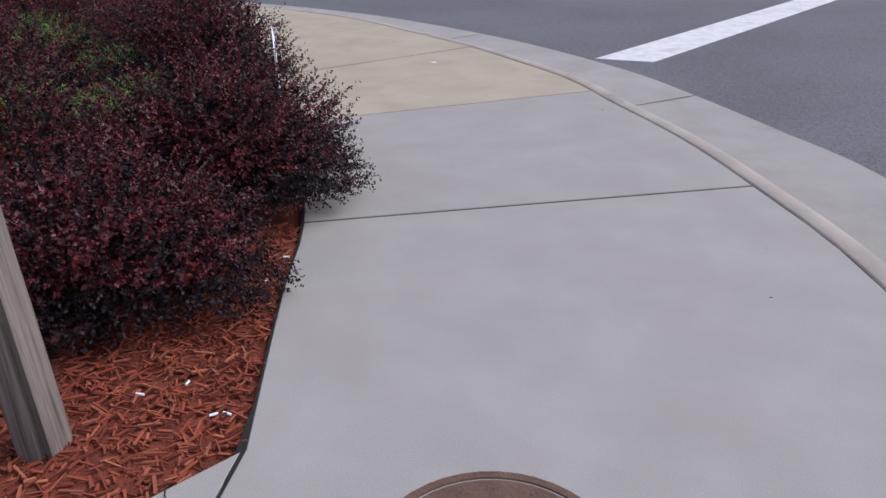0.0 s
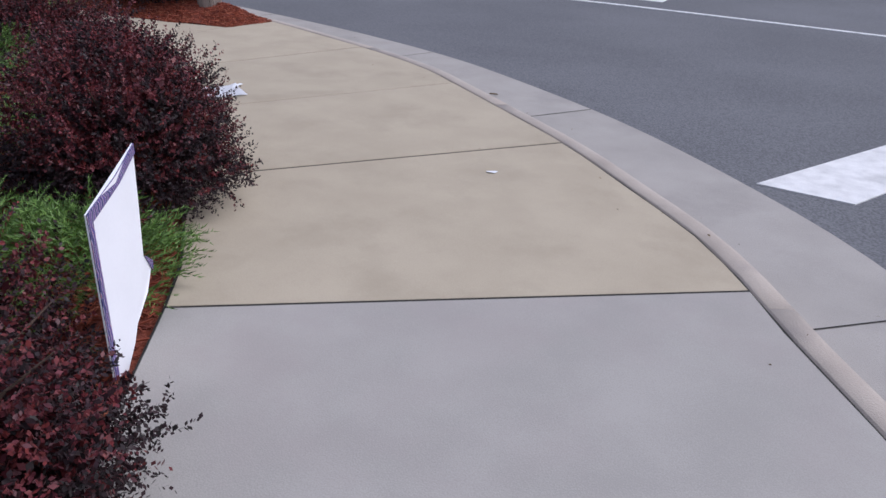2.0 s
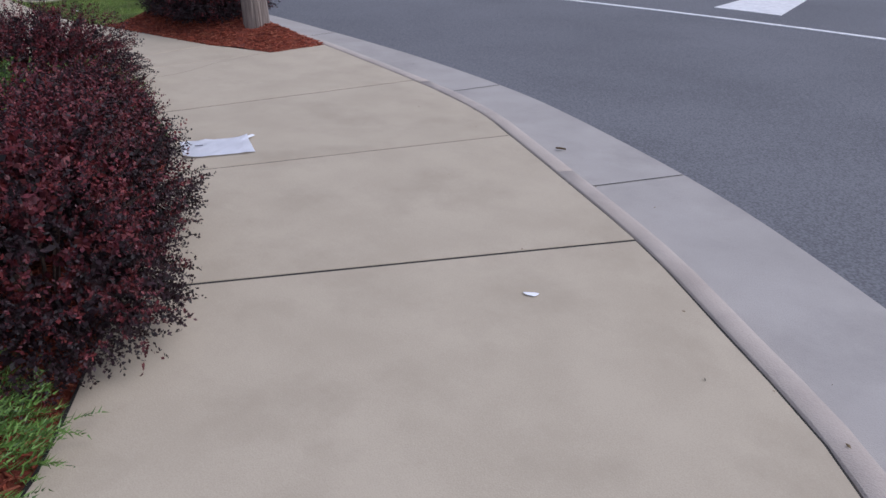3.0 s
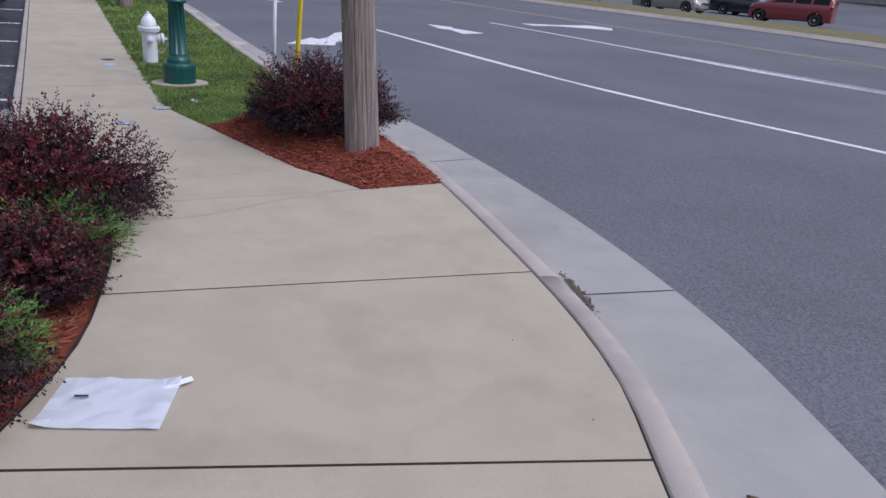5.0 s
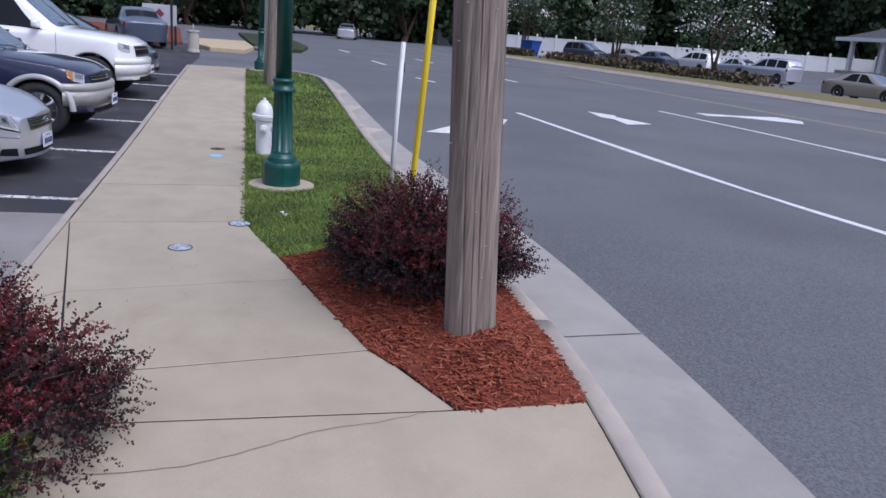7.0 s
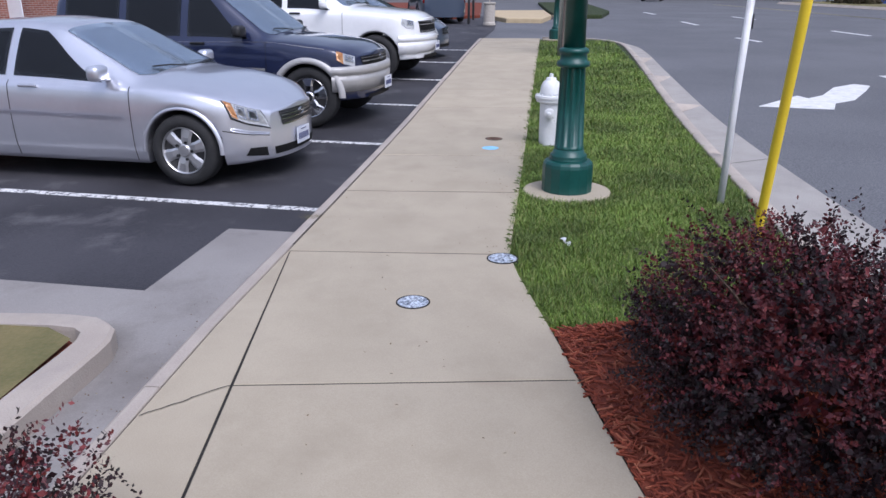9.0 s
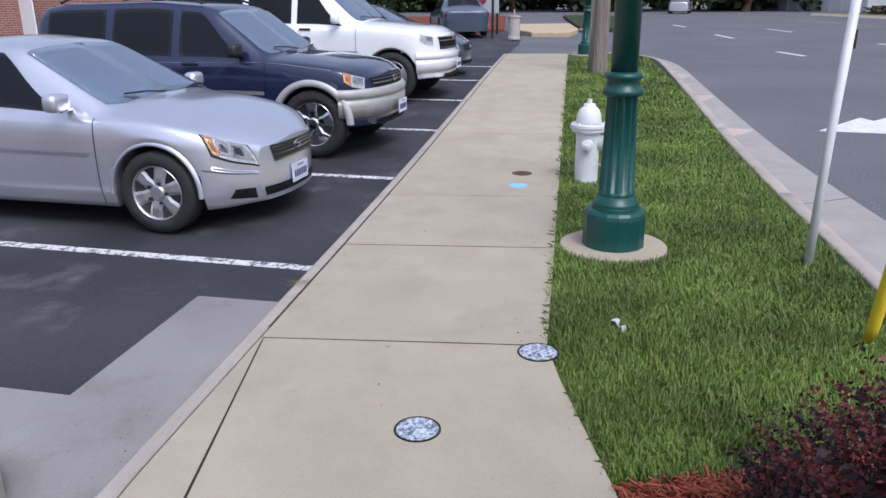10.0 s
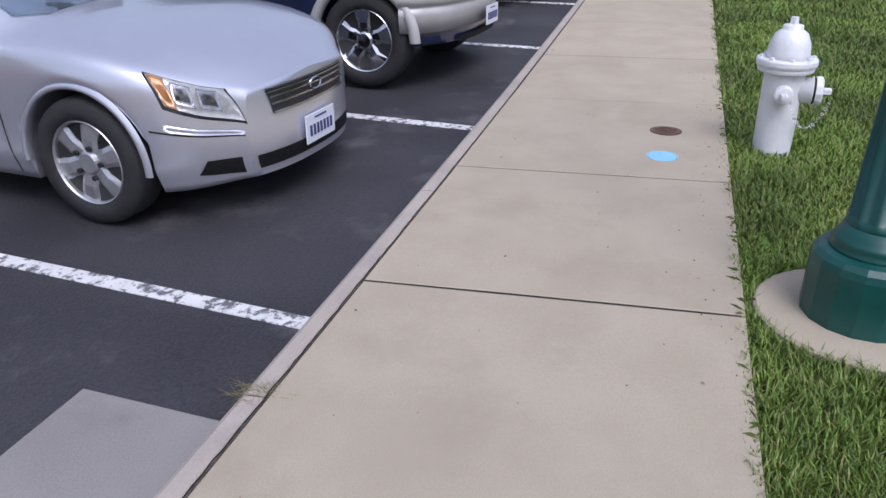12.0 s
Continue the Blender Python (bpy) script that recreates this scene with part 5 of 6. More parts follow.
def make_car(kind, colour, m, label, group="parked cars", detail=True, flares=None, bumper=None, sedan=False, rails=False):
    k = kind
    sh = Shell(k)
    car = thing("car", label, "car", m, group)
    x0, x1 = sh.x0, sh.x1
    us = set(span(x0, x1, 70 if detail else 34))
    us |= set(span(x1 - 0.45, x1, 30 if detail else 10))
    R = k["r"] + 0.055
    for w in k["wheels"]:
        us |= {w + R * math.cos(a) for a in span(0, math.pi, 26 if detail else 12)} | {w + R * 1.002, w - R * 1.002}
    us = sorted({min(x1, max(x0, u)) for u in us if x0 - 1e-6 <= u <= x1 + 1e-6} | {x0, x1})
    vs = [i / (3 if detail else 2) for i in range((27 if detail else 18) + 1)]
    bm = grid_bm(sh.at, us, vs, True)
    ss, nv = span(-1, 1, 24 if detail else 10), [1 + 8 * i / 20 for i in range(21)]
    for fn in (sh.nose,):
        g = [[bm.verts.new(fn(s, v)) for v in nv] for s in ss]
        for i in range(len(ss) - 1):
            for j in range(20):
                bm.faces.new((g[i][j], g[i + 1][j], g[i + 1][j + 1], g[i][j + 1]))
    g = [[bm.verts.new((x0 - 0.06 * (1 - abs(s) ** 2.5) * (1 if v < 5.5 else 0.3), sh.at(x0, v).y * s, sh.at(x0, v).z)) for v in nv] for s in ss]
    for i in range(len(ss) - 1):
        for j in range(20):
            bm.faces.new((g[i][j], g[i][j + 1], g[i + 1][j + 1], g[i + 1][j]))
    bmesh.ops.remove_doubles(bm, verts=bm.verts, dist=0.0005)
    bmesh.ops.recalc_face_normals(bm, faces=bm.faces)
    part("body", bm, colour, car, smooth=True)
    bm = bmesh.new()
    box(bm, (abs(x0) + x1 - 0.25, k["track"] * 1.35, 0.3), ((x0 + x1) / 2, 0, k["base"] + 0.16), 0.03)
    box(bm, (abs(k["wheels"][1]) - 2 * R, k["track"] * 1.88, 0.16), (k["wheels"][1] / 2, 0, k["base"] + 0.09), 0.02)
    part("underbody", bm, black_plastic, car)
    # windows
    rf, rr, c0, c1 = k["roof_front"], k["roof_rear"], k["cabin"][0], k["cabin"][1]
    tall = not sedan
    for side in (1, -1):
        door = [(c1 - 0.62, -1.70), (-1.79, rr + (0.30 if tall else 0.25))]
        if tall:
            door = [(c1 - 0.50, -1.62), (-1.72, -2.50), (-2.60, rr + 0.12)]
        for n, (a, b) in enumerate(door):
            if n == 0:
                cor = [(a + 0.22, 5.18), (b, 5.18), (b, 6.86), (rf - 0.14, 6.86)]
            elif n == len(door) - 1 and not tall:
                cor = [(a, 5.18), (b - 0.30, 5.2), (b + 0.12, 6.84), (a, 6.86)]
            else:
                cor = [(a, 5.18), (b, 5.18), (b, 6.86), (a, 6.86)]
            part("side_window", patch(sh.at, cor, 12, 8, 0.004, side), glass_dark, car, "dark tinted side window", True)
        if detail:
            for u in ([c1 - 0.12, -1.745, -2.62] if sedan else [c1 - 0.05, -1.66, -2.55]):
                part("door_seam", patch(sh.at, [(u, 1.2), (u - 0.008, 1.2), (u - 0.008, 4.95), (u, 4.95)], 1, 16, 0.0015, side), black_plastic, car)
            for u in ((-1.52, -2.42) if sedan else (-1.46, -2.36)):
                bm = bmesh.new()
                p = sh.at(u, 4.25)
                box(bm, (0.20, 0.035, 0.03), (p.x, side * (p.y + 0.014), p.z), 0.012)
                part("door_handle", bm, colour if sedan else black_plastic, car)
            bm = bmesh.new()
            p = sh.at(c1 - 0.36, 5.25)
            box(bm, (0.13, 0.20, 0.14), (p.x, side * (p.y + 0.12), p.z + 0.09), 0.045, None, 3)
            box(bm, (0.06, 0.08, 0.03), (p.x, side * (p.y + 0.02), p.z + 0.03), 0.01)
            part("wing_mirror", bm, colour if sedan or colour is white_paint else black_plastic, car, smooth=True)
            part("side_moulding", patch(sh.at, [(-0.55, 3.10), (-2.1, 3.10), (-2.1, 3.22), (-0.55, 3.22)], 12, 2, 0.008, side), colour if sedan else trim_silver, car)
    part("windscreen", patch(sh.at, [(c1 - 0.03, 7.16), (rf + 0.05, 7.16), (rf + 0.05, 9.0), (c1 - 0.03, 9.0)], 10, 10, 0.004, 1), screen_glass, car, "raked windscreen reflecting the sky", True)
    part("windscreen", patch(sh.at, [(c1 - 0.03, 7.16), (rf + 0.05, 7.16), (rf + 0.05, 9.0), (c1 - 0.03, 9.0)], 10, 10, 0.004, -1), screen_glass, car, "raked windscreen reflecting the sky", True)
    if not tall:
        for side in (1, -1):
            part("rear_window", patch(sh.at, [(rr - 0.08, 7.2), (c0 + 0.10, 7.2), (c0 + 0.10, 9.0), (rr - 0.08, 9.0)], 8, 8, 0.004, side), glass_dark, car, "", True)
    for w in k["wheels"]:
        for side in (1, -1):
            wheel(car, w, side * (k["track"] - 0.015), k["r"], side, 6 if sedan else 5, alloy if not flares else chrome, detail)
    # lamps, grille, bumper
    for side in (1, -1):
        if sedan:
            lo_in, lo_out, hi_out, hi_in = (x1 - 0.004, 3.50), (x1 - 0.25, 3.72), (x1 - 0.35, 5.02), (x1 - 0.075, 5.05)
            part("lamp_surround", patch(sh.at, [(lo_in[0] + 0.008, lo_in[1] - 0.10), (lo_out[0] - 0.012, lo_out[1] - 0.10), (hi_out[0] - 0.015, hi_out[1] + 0.06), (hi_in[0] + 0.006, hi_in[1] + 0.06)], 14, 6, 0.002, side, x1 - 1), black_plastic, car, "dark gap round the headlight", True)
            h_ = part("headlight", patch(sh.at, [lo_in, lo_out, hi_out, hi_in], 14, 8, 0.006, side, x1 - 1), lens_clear, car, "clear headlight with an amber end", True)
            part("indicator", patch(sh.at, [(x1 - 0.20, 3.70), (x1 - 0.248, 3.76), (x1 - 0.343, 4.98), (x1 - 0.27, 4.98)], 4, 6, 0.009, side, x1 - 1), lens_amber_pale, h_, "amber indicator lens", True)
            for c_, d_ in ((0.185, 0.045), (0.105, 0.035)):
                part("lamp_bowl", patch(sh.at, [(x1 - c_ + d_, 3.80), (x1 - c_ - d_ * 0.6, 3.85), (x1 - c_ - d_ * 1.2, 4.85), (x1 - c_ + d_ * 0.4, 4.85)], 6, 6, 0.009, side, x1 - 1), chrome, h_, "", True)
                part("bulb", patch(sh.at, [(x1 - c_ + d_ * 0.3, 4.15), (x1 - c_ - d_ * 0.2, 4.16), (x1 - c_ - d_ * 0.5, 4.55), (x1 - c_, 4.55)], 3, 3, 0.013, side, x1 - 1), grille_mat, h_, "", True)
            part("fog_recess", patch(sh.at, [(x1 - 0.03, 1.45), (x1 - 0.17, 1.75), (x1 - 0.13, 2.30), (x1 - 0.03, 2.30)], 6, 4, 0.004, side, x1 - 1), black_plastic, car)
            part("bumper_moulding", patch(sh.at, [(x1 - 0.01, 3.02), (x1 - 0.27, 3.08), (x1 - 0.27, 3.26), (x1 - 0.01, 3.18)], 12, 2, 0.005, side, x1 - 1), colour, car, "", True)
            part("bumper_seam", patch(sh.at, [(x1 - 0.01, 2.97), (x1 - 0.34, 3.02), (x1 - 0.34, 3.06), (x1 - 0.01, 3.01)], 12, 1, 0.003, side, x1 - 1), black_plastic, car)
            part("arch_lip", arch_lip(k, R, side), colour, car, "", True)
        else:
            h_ = part("headlight", patch(sh.at, [(x1 - 0.012, 3.75), (x1 - 0.13, 3.75), (x1 - 0.15, 4.9), (x1 - 0.025, 4.9)], 8, 6, 0.008, side, x1 - 1), lens_clear, car, "clear square headlight", True)
            part("indicator", patch(sh.at, [(x1 - 0.13, 3.75), (x1 - 0.22, 3.85), (x1 - 0.24, 4.8), (x1 - 0.15, 4.9)], 4, 6, 0.008, side, x1 - 1), lens_amber_pale if flares else lens_clear, h_, "amber corner lamp" if flares else "clear corner lamp", True)
            part("lamp_bowl", patch(sh.at, [(x1 - 0.03, 4.0), (x1 - 0.11, 4.0), (x1 - 0.12, 4.7), (x1 - 0.035, 4.7)], 4, 4, 0.012, side, x1 - 1), chrome, h_, "", True)
        part("tail_lamp", patch(sh.at, [(x0 + 0.02, 3.6), (x0 + 0.16, 3.6), (x0 + 0.14, 4.8), (x0 + 0.02, 4.8)], 3, 4, 0.006, side), lens_red, car, "red tail lamp")
    gv = (3.5, 5.0) if sedan else (3.55, 4.95)
    gs = 0.80 if sedan else 0.92
    gr = part("grille", patch(sh.nose, [(-gs * 0.86, gv[0]), (gs * 0.86, gv[0]), (gs, gv[1]), (-gs, gv[1])], 12, 6, 0.004, 1, x1 - 1), grille_mat if sedan else black_plastic, car, "dark grille with bright bars")
    for i in range(5 if sedan else 4):
        v = gv[0] + (gv[1] - gv[0]) * (i + 0.15) / (4.2 if sedan else 3.2)
        w_ = gs * (0.86 + 0.14 * (v - gv[0]) / (gv[1] - gv[0]))
        part("bar", patch(sh.nose, [(-w_, v - 0.05), (w_, v - 0.05), (w_, v + 0.05), (-w_, v + 0.05)], 12, 1, 0.014, 1, x1 - 1), chrome if sedan or i in (0, 3) else trim_silver, gr)
    bm = bmesh.new()
    p = sh.nose(0, sum(gv) / 2)
    tube(bm, [(p.x + 0.022, 0.055 * math.cos(a), p.z + 0.03 * math.sin(a)) for a in span(0, 2 * math.pi, 20)[:-1]], 0.006, 6, True)
    part("badge", bm, chrome, gr, "plain oval chrome badge")
    if bumper:
        bm = bmesh.new()
        zb = k["base"] + 0.30
        rows = []
        for q, o in nose_line(sh, 3.0, 0.30):
            rows.append([bm.verts.new((q.x + o.x * d, q.y + o.y * d, z)) for d, z in ((-0.06, zb - 0.20), (0.02, zb - 0.19), (0.045, zb - 0.06), (0.045, zb - 0.012), (0.036, zb - 0.008), (0.036, zb + 0.018), (0.05, zb + 0.022), (0.05, zb + 0.09), (0.03, zb + 0.115), (-0.06, zb + 0.12))])
        for a, b in zip(rows, rows[1:]):
            for j in range(9):
                bm.faces.new((a[j], b[j], b[j + 1], a[j + 1]))
        bmesh.ops.recalc_face_normals(bm, faces=bm.faces)
        part("bumper", bm, bumper, car, "front bumper with a rubbing strip", True)
        part("valance", patch(sh.nose, [(-0.75, 1.0), (0.75, 1.0), (0.7, 1.6), (-0.7, 1.6)], 10, 3, 0.03, 1, x1 - 1), black_plastic, car)
    elif detail or sedan:
        part("intake", patch(sh.nose, [(-0.94, 1.5), (0.94, 1.5), (0.94, 2.25), (-0.94, 2.25)], 12, 4, 0.004, 1, x1 - 1), black_plastic, car, "black lower air intake")
    if flares:
        for w in k["wheels"]:
            for side in (1, -1):
                bm = bmesh.new()
                rows = []
                for a in span(0.02, math.pi - 0.02, 24):
                    row = []
                    for rr_, d in ((R - 0.01, -0.05), (R - 0.01, 0.016), (R + 0.02, 0.020), (R + 0.06, 0.010), (R + 0.068, -0.02)):
                        row.append(bm.verts.new((w + rr_ * math.cos(a), side * (k["track"] + d), k["r"] + rr_ * math.sin(a))))
                    rows.append(row)
                for a, b in zip(rows, rows[1:]):
                    for j in range(4):
                        bm.faces.new((a[j], b[j], b[j + 1], a[j + 1]))
                bmesh.ops.recalc_face_normals(bm, faces=bm.faces)
                part("arch_flare", bm, flares, car, "pale silver wheel arch flare", True)
    if detail:
        q = sh.nose(0, 2.55)
        bm = bmesh.new()
        px = q.x + (0.10 if bumper else 0.02)
        box(bm, (0.008, 0.305, 0.155), (px, 0, q.z + (0.02 if bumper else 0.0)), 0.002)
        pl = part("number_plate", bm, plate_mat, car, "pale number plate with dark bars")
        for i in range(7):
            bm = bmesh.new()
            box(bm, (0.004, 0.020, 0.058), (px + 0.006, -0.108 + 0.036 * i, q.z + (0.01 if bumper else -0.01)))
            part("plate_bar", bm, plate_ink, pl)
        bm = bmesh.new()
        box(bm, (0.004, 0.12, 0.008), (px + 0.006, 0, q.z + (0.075 if bumper else 0.055)))
        part("plate_bar", bm, plate_ink, pl)
        for side in (0.32, -0.22):
            bm = bmesh.new()
            pts = [sh.at(c1 + 0.03 - 0.02 * t, 9 - abs(side) * 3 * (1 - t)) for t in (0, 0.5, 1)]
            a, b = sh.at(c1 + 0.0, 8.2 if side > 0 else 8.75), sh.at(c1 - 0.10, 7.35 if side > 0 else 8.0)
            sg = 1 if side > 0 else -1
            tube(bm, [(a.x, a.y * sg, a.z + 0.02), ((a.x + b.x) / 2, (a.y + b.y) / 2 * sg, (a.z + b.z) / 2 + 0.03), (b.x, b.y * sg, b.z + 0.02)], 0.008, 6)
            part("wiper", bm, black_plastic, car)
    if flares:
        for side in (1, -1):
            part("pinstripe", patch(sh.at, [(x1 - 0.1, 4.62), (x0 + 0.2, 4.62), (x0 + 0.2, 4.72), (x1 - 0.1, 4.72)], 24, 1, 0.002, side), trim_silver, car, "pale pinstripe along the flank")
    if rails:
        for side in (1, -1):
            bm = bmesh.new()
            tube(bm, [(u, side * 0.56, float(np.interp(u, sh.g, sh.top)) + (0.035 if -3.2 < u < -1.5 else 0.0)) for u in (-3.3, -3.15, -2.4, -1.55, -1.4)], 0.014, 8)
            part("roof_rail", bm, black_plastic, car)
    return car


def car_pose(x, y, heading, z=None, size=0.95):
    return pose(x, y, (ROAD + 0.002 + rise(x)) if z is None else z, 0, 0, heading) @ Matrix.Scale(size, 4)


make_car(SEDAN, silver_paint, car_pose(-12.0, 5.31, 80.9), "silver four-door sedan parked nose to the kerb", sedan=True)
make_car(SUV, navy_paint, car_pose(-14.66, 5.81, 80.9), "navy blue off-roader with silver arch flares parked at the kerb", flares=trim_silver, bumper=trim_silver, rails=True)
make_car(BIG, white_paint, car_pose(-18.65, 6.1, 81), "large white off-roader parked nose to the kerb", bumper=white_paint)
make_car(SEDAN, bluegrey_paint, car_pose(-21.75, 6.25, 81), "grey-blue sedan mostly hidden by a white off-roader", detail=False, sedan=True)

FAR = "parked across the road"
make_car(SEDAN, tan_paint, car_pose(-28.9, 38.0, 12, size=0.86), "tan sedan " + FAR, "far parked cars", False, sedan=True)
make_car(SEDAN, black_paint, car_pose(-27.4, 42.2, 10, size=0.86), "black sedan " + FAR, "far parked cars", False, sedan=True)
make_car(VAN, red_paint, car_pose(-25.2, 38.6, 205, size=0.86), "dark red wagon " + FAR, "far parked cars", False)
make_car(SEDAN, white_paint, car_pose(-30.0, 46.0, 10, size=0.86), "white sedan " + FAR, "far parked cars", False, sedan=True)
make_car(VAN, silver_paint, car_pose(-43.2, 42.2, 188, size=0.86), "silver van " + FAR, "far parked cars", False)
make_car(SEDAN, silver_paint, car_pose(-51.6, 46.4, 188, size=0.86), "pale silver sedan " + FAR, "far parked cars", False, sedan=True)
make_car(VAN, white_paint, car_pose(-55.0, 45.4, 188, size=0.86), "white hatchback " + FAR, "far parked cars", False)
make_car(SEDAN, bluegrey_paint, car_pose(-55.4, 41.8, 188, size=0.86), "dark blue sedan " + FAR, "far parked cars", False, sedan=True)
make_car(SEDAN, tan_paint, car_pose(-59.6, 41.8, 188, size=0.86), "brown sedan " + FAR, "far parked cars", False, sedan=True)
make_car(VAN, bluegrey_paint, car_pose(-58.6, 39.6, 20, size=0.86), "dark blue hatchback " + FAR, "far parked cars", False)
make_car(SEDAN, bluegrey_paint, car_pose(-36.6, 5.6, -168), "dark blue sedan beyond the driveway", "far parked cars", False, sedan=True)
make_car(SEDAN, silver_paint, car_pose(-75.5, 22.6, 165), "white car waiting far up the road", "far parked cars", False, sedan=True)


# ---- across the road ----
leaf_dark = leafy("tree_leaves", [(0.018, 0.036, 0.015), (0.031, 0.057, 0.021), (0.046, 0.080, 0.029), (0.023, 0.044, 0.020)], 0.6)
leaf_mid = leafy("myrtle_leaves", [(0.03, 0.055, 0.02), (0.05, 0.085, 0.03), (0.025, 0.045, 0.018)], 0.6)
blossom = leafy("white_blossom", [(0.5, 0.5, 0.5), (0.65, 0.65, 0.66), (0.42, 0.44, 0.42)], 0.8)
hedge_leaf = leafy("hedge_leaves", [(0.06, 0.05, 0.025), (0.09, 0.065, 0.035), (0.045, 0.045, 0.02)], 0.8)
vinyl_white = material("vinyl_white", (0.70, 0.71, 0.72), (0.78, 0.79, 0.80), 3, 0.5, 0.05)
siding_white = material("painted_siding", (0.62, 0.63, 0.64), (0.70, 0.71, 0.72), 2, 0.7, 0.1)
shingle = material("dark_shingles", (0.05, 0.055, 0.062), (0.085, 0.09, 0.10), 5, 0.9, 0.6, 12)
window_dark = glassy("window_dark", (0.03, 0.035, 0.04), 0.06)
blue_bin_mat = material("blue_plastic", (0.02, 0.07, 0.28), (0.03, 0.09, 0.33), 5, 0.5, 0.05)
sign_panel_mat = material("sign_panel", (0.38, 0.38, 0.42), (0.45, 0.45, 0.48), 4, 0.6)
maroon = material("maroon", (0.16, 0.02, 0.04), (0.2, 0.03, 0.05), 4, 0.6)
stone_mat = material("pale_stone", (0.34, 0.31, 0.27), (0.48, 0.44, 0.39), 12, 0.9, 0.6, 30)
ochre_kerb = material("ochre_kerb", (0.42, 0.33, 0.20), (0.52, 0.42, 0.27), 4, 0.9, 0.4)
terracotta = material("terracotta_paint", (0.40, 0.17, 0.06), (0.48, 0.21, 0.08), 4, 0.7)
bluebell = material("poster_blue", (0.04, 0.08, 0.35), (0.06, 0.10, 0.42), 4, 0.5)

brick_mat = bpy.data.materials.new("brickwork")
brick_mat.use_nodes = True
n_, l_ = brick_mat.node_tree.nodes, brick_mat.node_tree.links
bt, tc, mp = n_.new("ShaderNodeTexBrick"), n_.new("ShaderNodeTexCoord"), n_.new("ShaderNodeMapping")
mp.inputs["Rotation"].default_value = (radians(90), 0, 0)
l_.new(tc.outputs["Object"], mp.inputs["Vector"])
l_.new(mp.outputs[0], bt.inputs["Vector"])
bt.inputs["Scale"].default_value, bt.inputs["Brick Width"].default_value, bt.inputs["Row Height"].default_value, bt.inputs["Mortar Size"].default_value = 1, 0.22, 0.075, 0.008
bt.inputs["Color1"].default_value, bt.inputs["Color2"].default_value, bt.inputs["Mortar"].default_value = (0.20, 0.06, 0.04, 1), (0.28, 0.10, 0.07, 1), (0.35, 0.32, 0.29, 1)
l_.new(bt.outputs["Color"], n_["Principled BSDF"].inputs["Base Color"])
n_["Principled BSDF"].inputs["Roughness"].default_value = 0.9


def up_far(x):
    return rise(x)


verge = [(-8, 35.4), (-15, 33.8), (-21, 32.5), (-30, 30.55), (-41, 29.3), (-62, 28.6)]
verge_back = [(-8, 39.5), (-15, 38.2), (-23.8, 36.3), (-29, 35.3), (-38, 34.0), (-62, 32.0)]
tagged(part("far_verge", strip(resample(verge, 40), resample(verge_back, 40), ROAD + 0.14, ROAD + 0.17, 3), dry_turf_mat), "dry yellowish grass verge across the road", "grass verge", kind="structure")
tagged(part("far_kerb", strip(resample(offset(verge, -0.2), 40), resample(verge, 40), ROAD + 0.005, ROAD + 0.15, 2), concrete_kerb), "low pale kerb along the far verge", "kerb", kind="structure")


def tree(label, seed, h, r, trunk_h, mats, n=2600, leaf=0.34, stems=1, flowers=0.0, group="dark trees"):
    ob = thing("tree", label, "tree", None, group)
    rng = np.random.default_rng(seed)
    rp = random.Random(seed)
    bm = bmesh.new()
    limbs = []
    for s in range(stems):
        b = Vector((rp.uniform(-0.25, 0.25), rp.uniform(-0.25, 0.25), -0.3)) * (0 if stems == 1 else 1)
        top = Vector((rp.uniform(-0.6, 0.6), rp.uniform(-0.6, 0.6), trunk_h * 1.3))
        tr = (0.045 if stems > 1 else 0.03) * h * (0.35 if stems > 1 else 1)
        tube(bm, [b, b.lerp(top, 0.5), top], [tr, tr * 0.8, tr * 0.6], 8)
        for i in range(5 if stems == 1 else 3):
            a = rp.uniform(0, 6.28)
            e = top + Vector((math.cos(a) * r * 0.7, math.sin(a) * r * 0.7, (h - trunk_h) * rp.uniform(0.2, 0.7)))
            tube(bm, [top * 0.92, top.lerp(e, 0.5) + Vector((0, 0, 0.3)), e], [tr * 0.5, tr * 0.3, tr * 0.1], 6)
            limbs.append(e)
    part("trunk", bm, bark_mat, ob)
    clumps = [(np.array([math.cos(a) * r * q, math.sin(a) * r * q, trunk_h + (h - trunk_h) * z]), rng.uniform(0.22, 0.42) * r) for a, q, z in zip(rng.uniform(0, 6.28, 26), np.sqrt(rng.random(26)) * 0.85, rng.uniform(0.05, 0.95, 26))]
    V, M = [], []
    per = n // len(clumps)
    for c, cr_ in clumps:
        d = rng.normal(size=(per, 3))
        d /= np.linalg.norm(d, axis=1)[:, None]
        p = c + d * cr_ * rng.uniform(0.6, 1.1, per)[:, None]
        o, w = rng.normal(size=(per, 3)), rng.normal(size=(per, 3))
        o /= np.linalg.norm(o, axis=1)[:, None]
        w = np.cross(o, w)
        w /= np.linalg.norm(w, axis=1)[:, None]
        s = leaf * rng.uniform(0.5, 1.2, per)[:, None]
        V.append(np.stack([p - o * s * 0.5, p + w * s * 0.35, p + o * s * 0.5, p - w * s * 0.35], 1).reshape(-1, 3))
        fl = rng.random() < flowers * 2
        M += list(((d[:, 2] > 0.2) & fl & (rng.random(per) < 0.6)).astype(int))
    V = np.concatenate(V)
    raw("crown", V, [(i, i + 1, i + 2, i + 3) for i in range(0, len(V), 4)], mats, ob, "", M)
    return ob


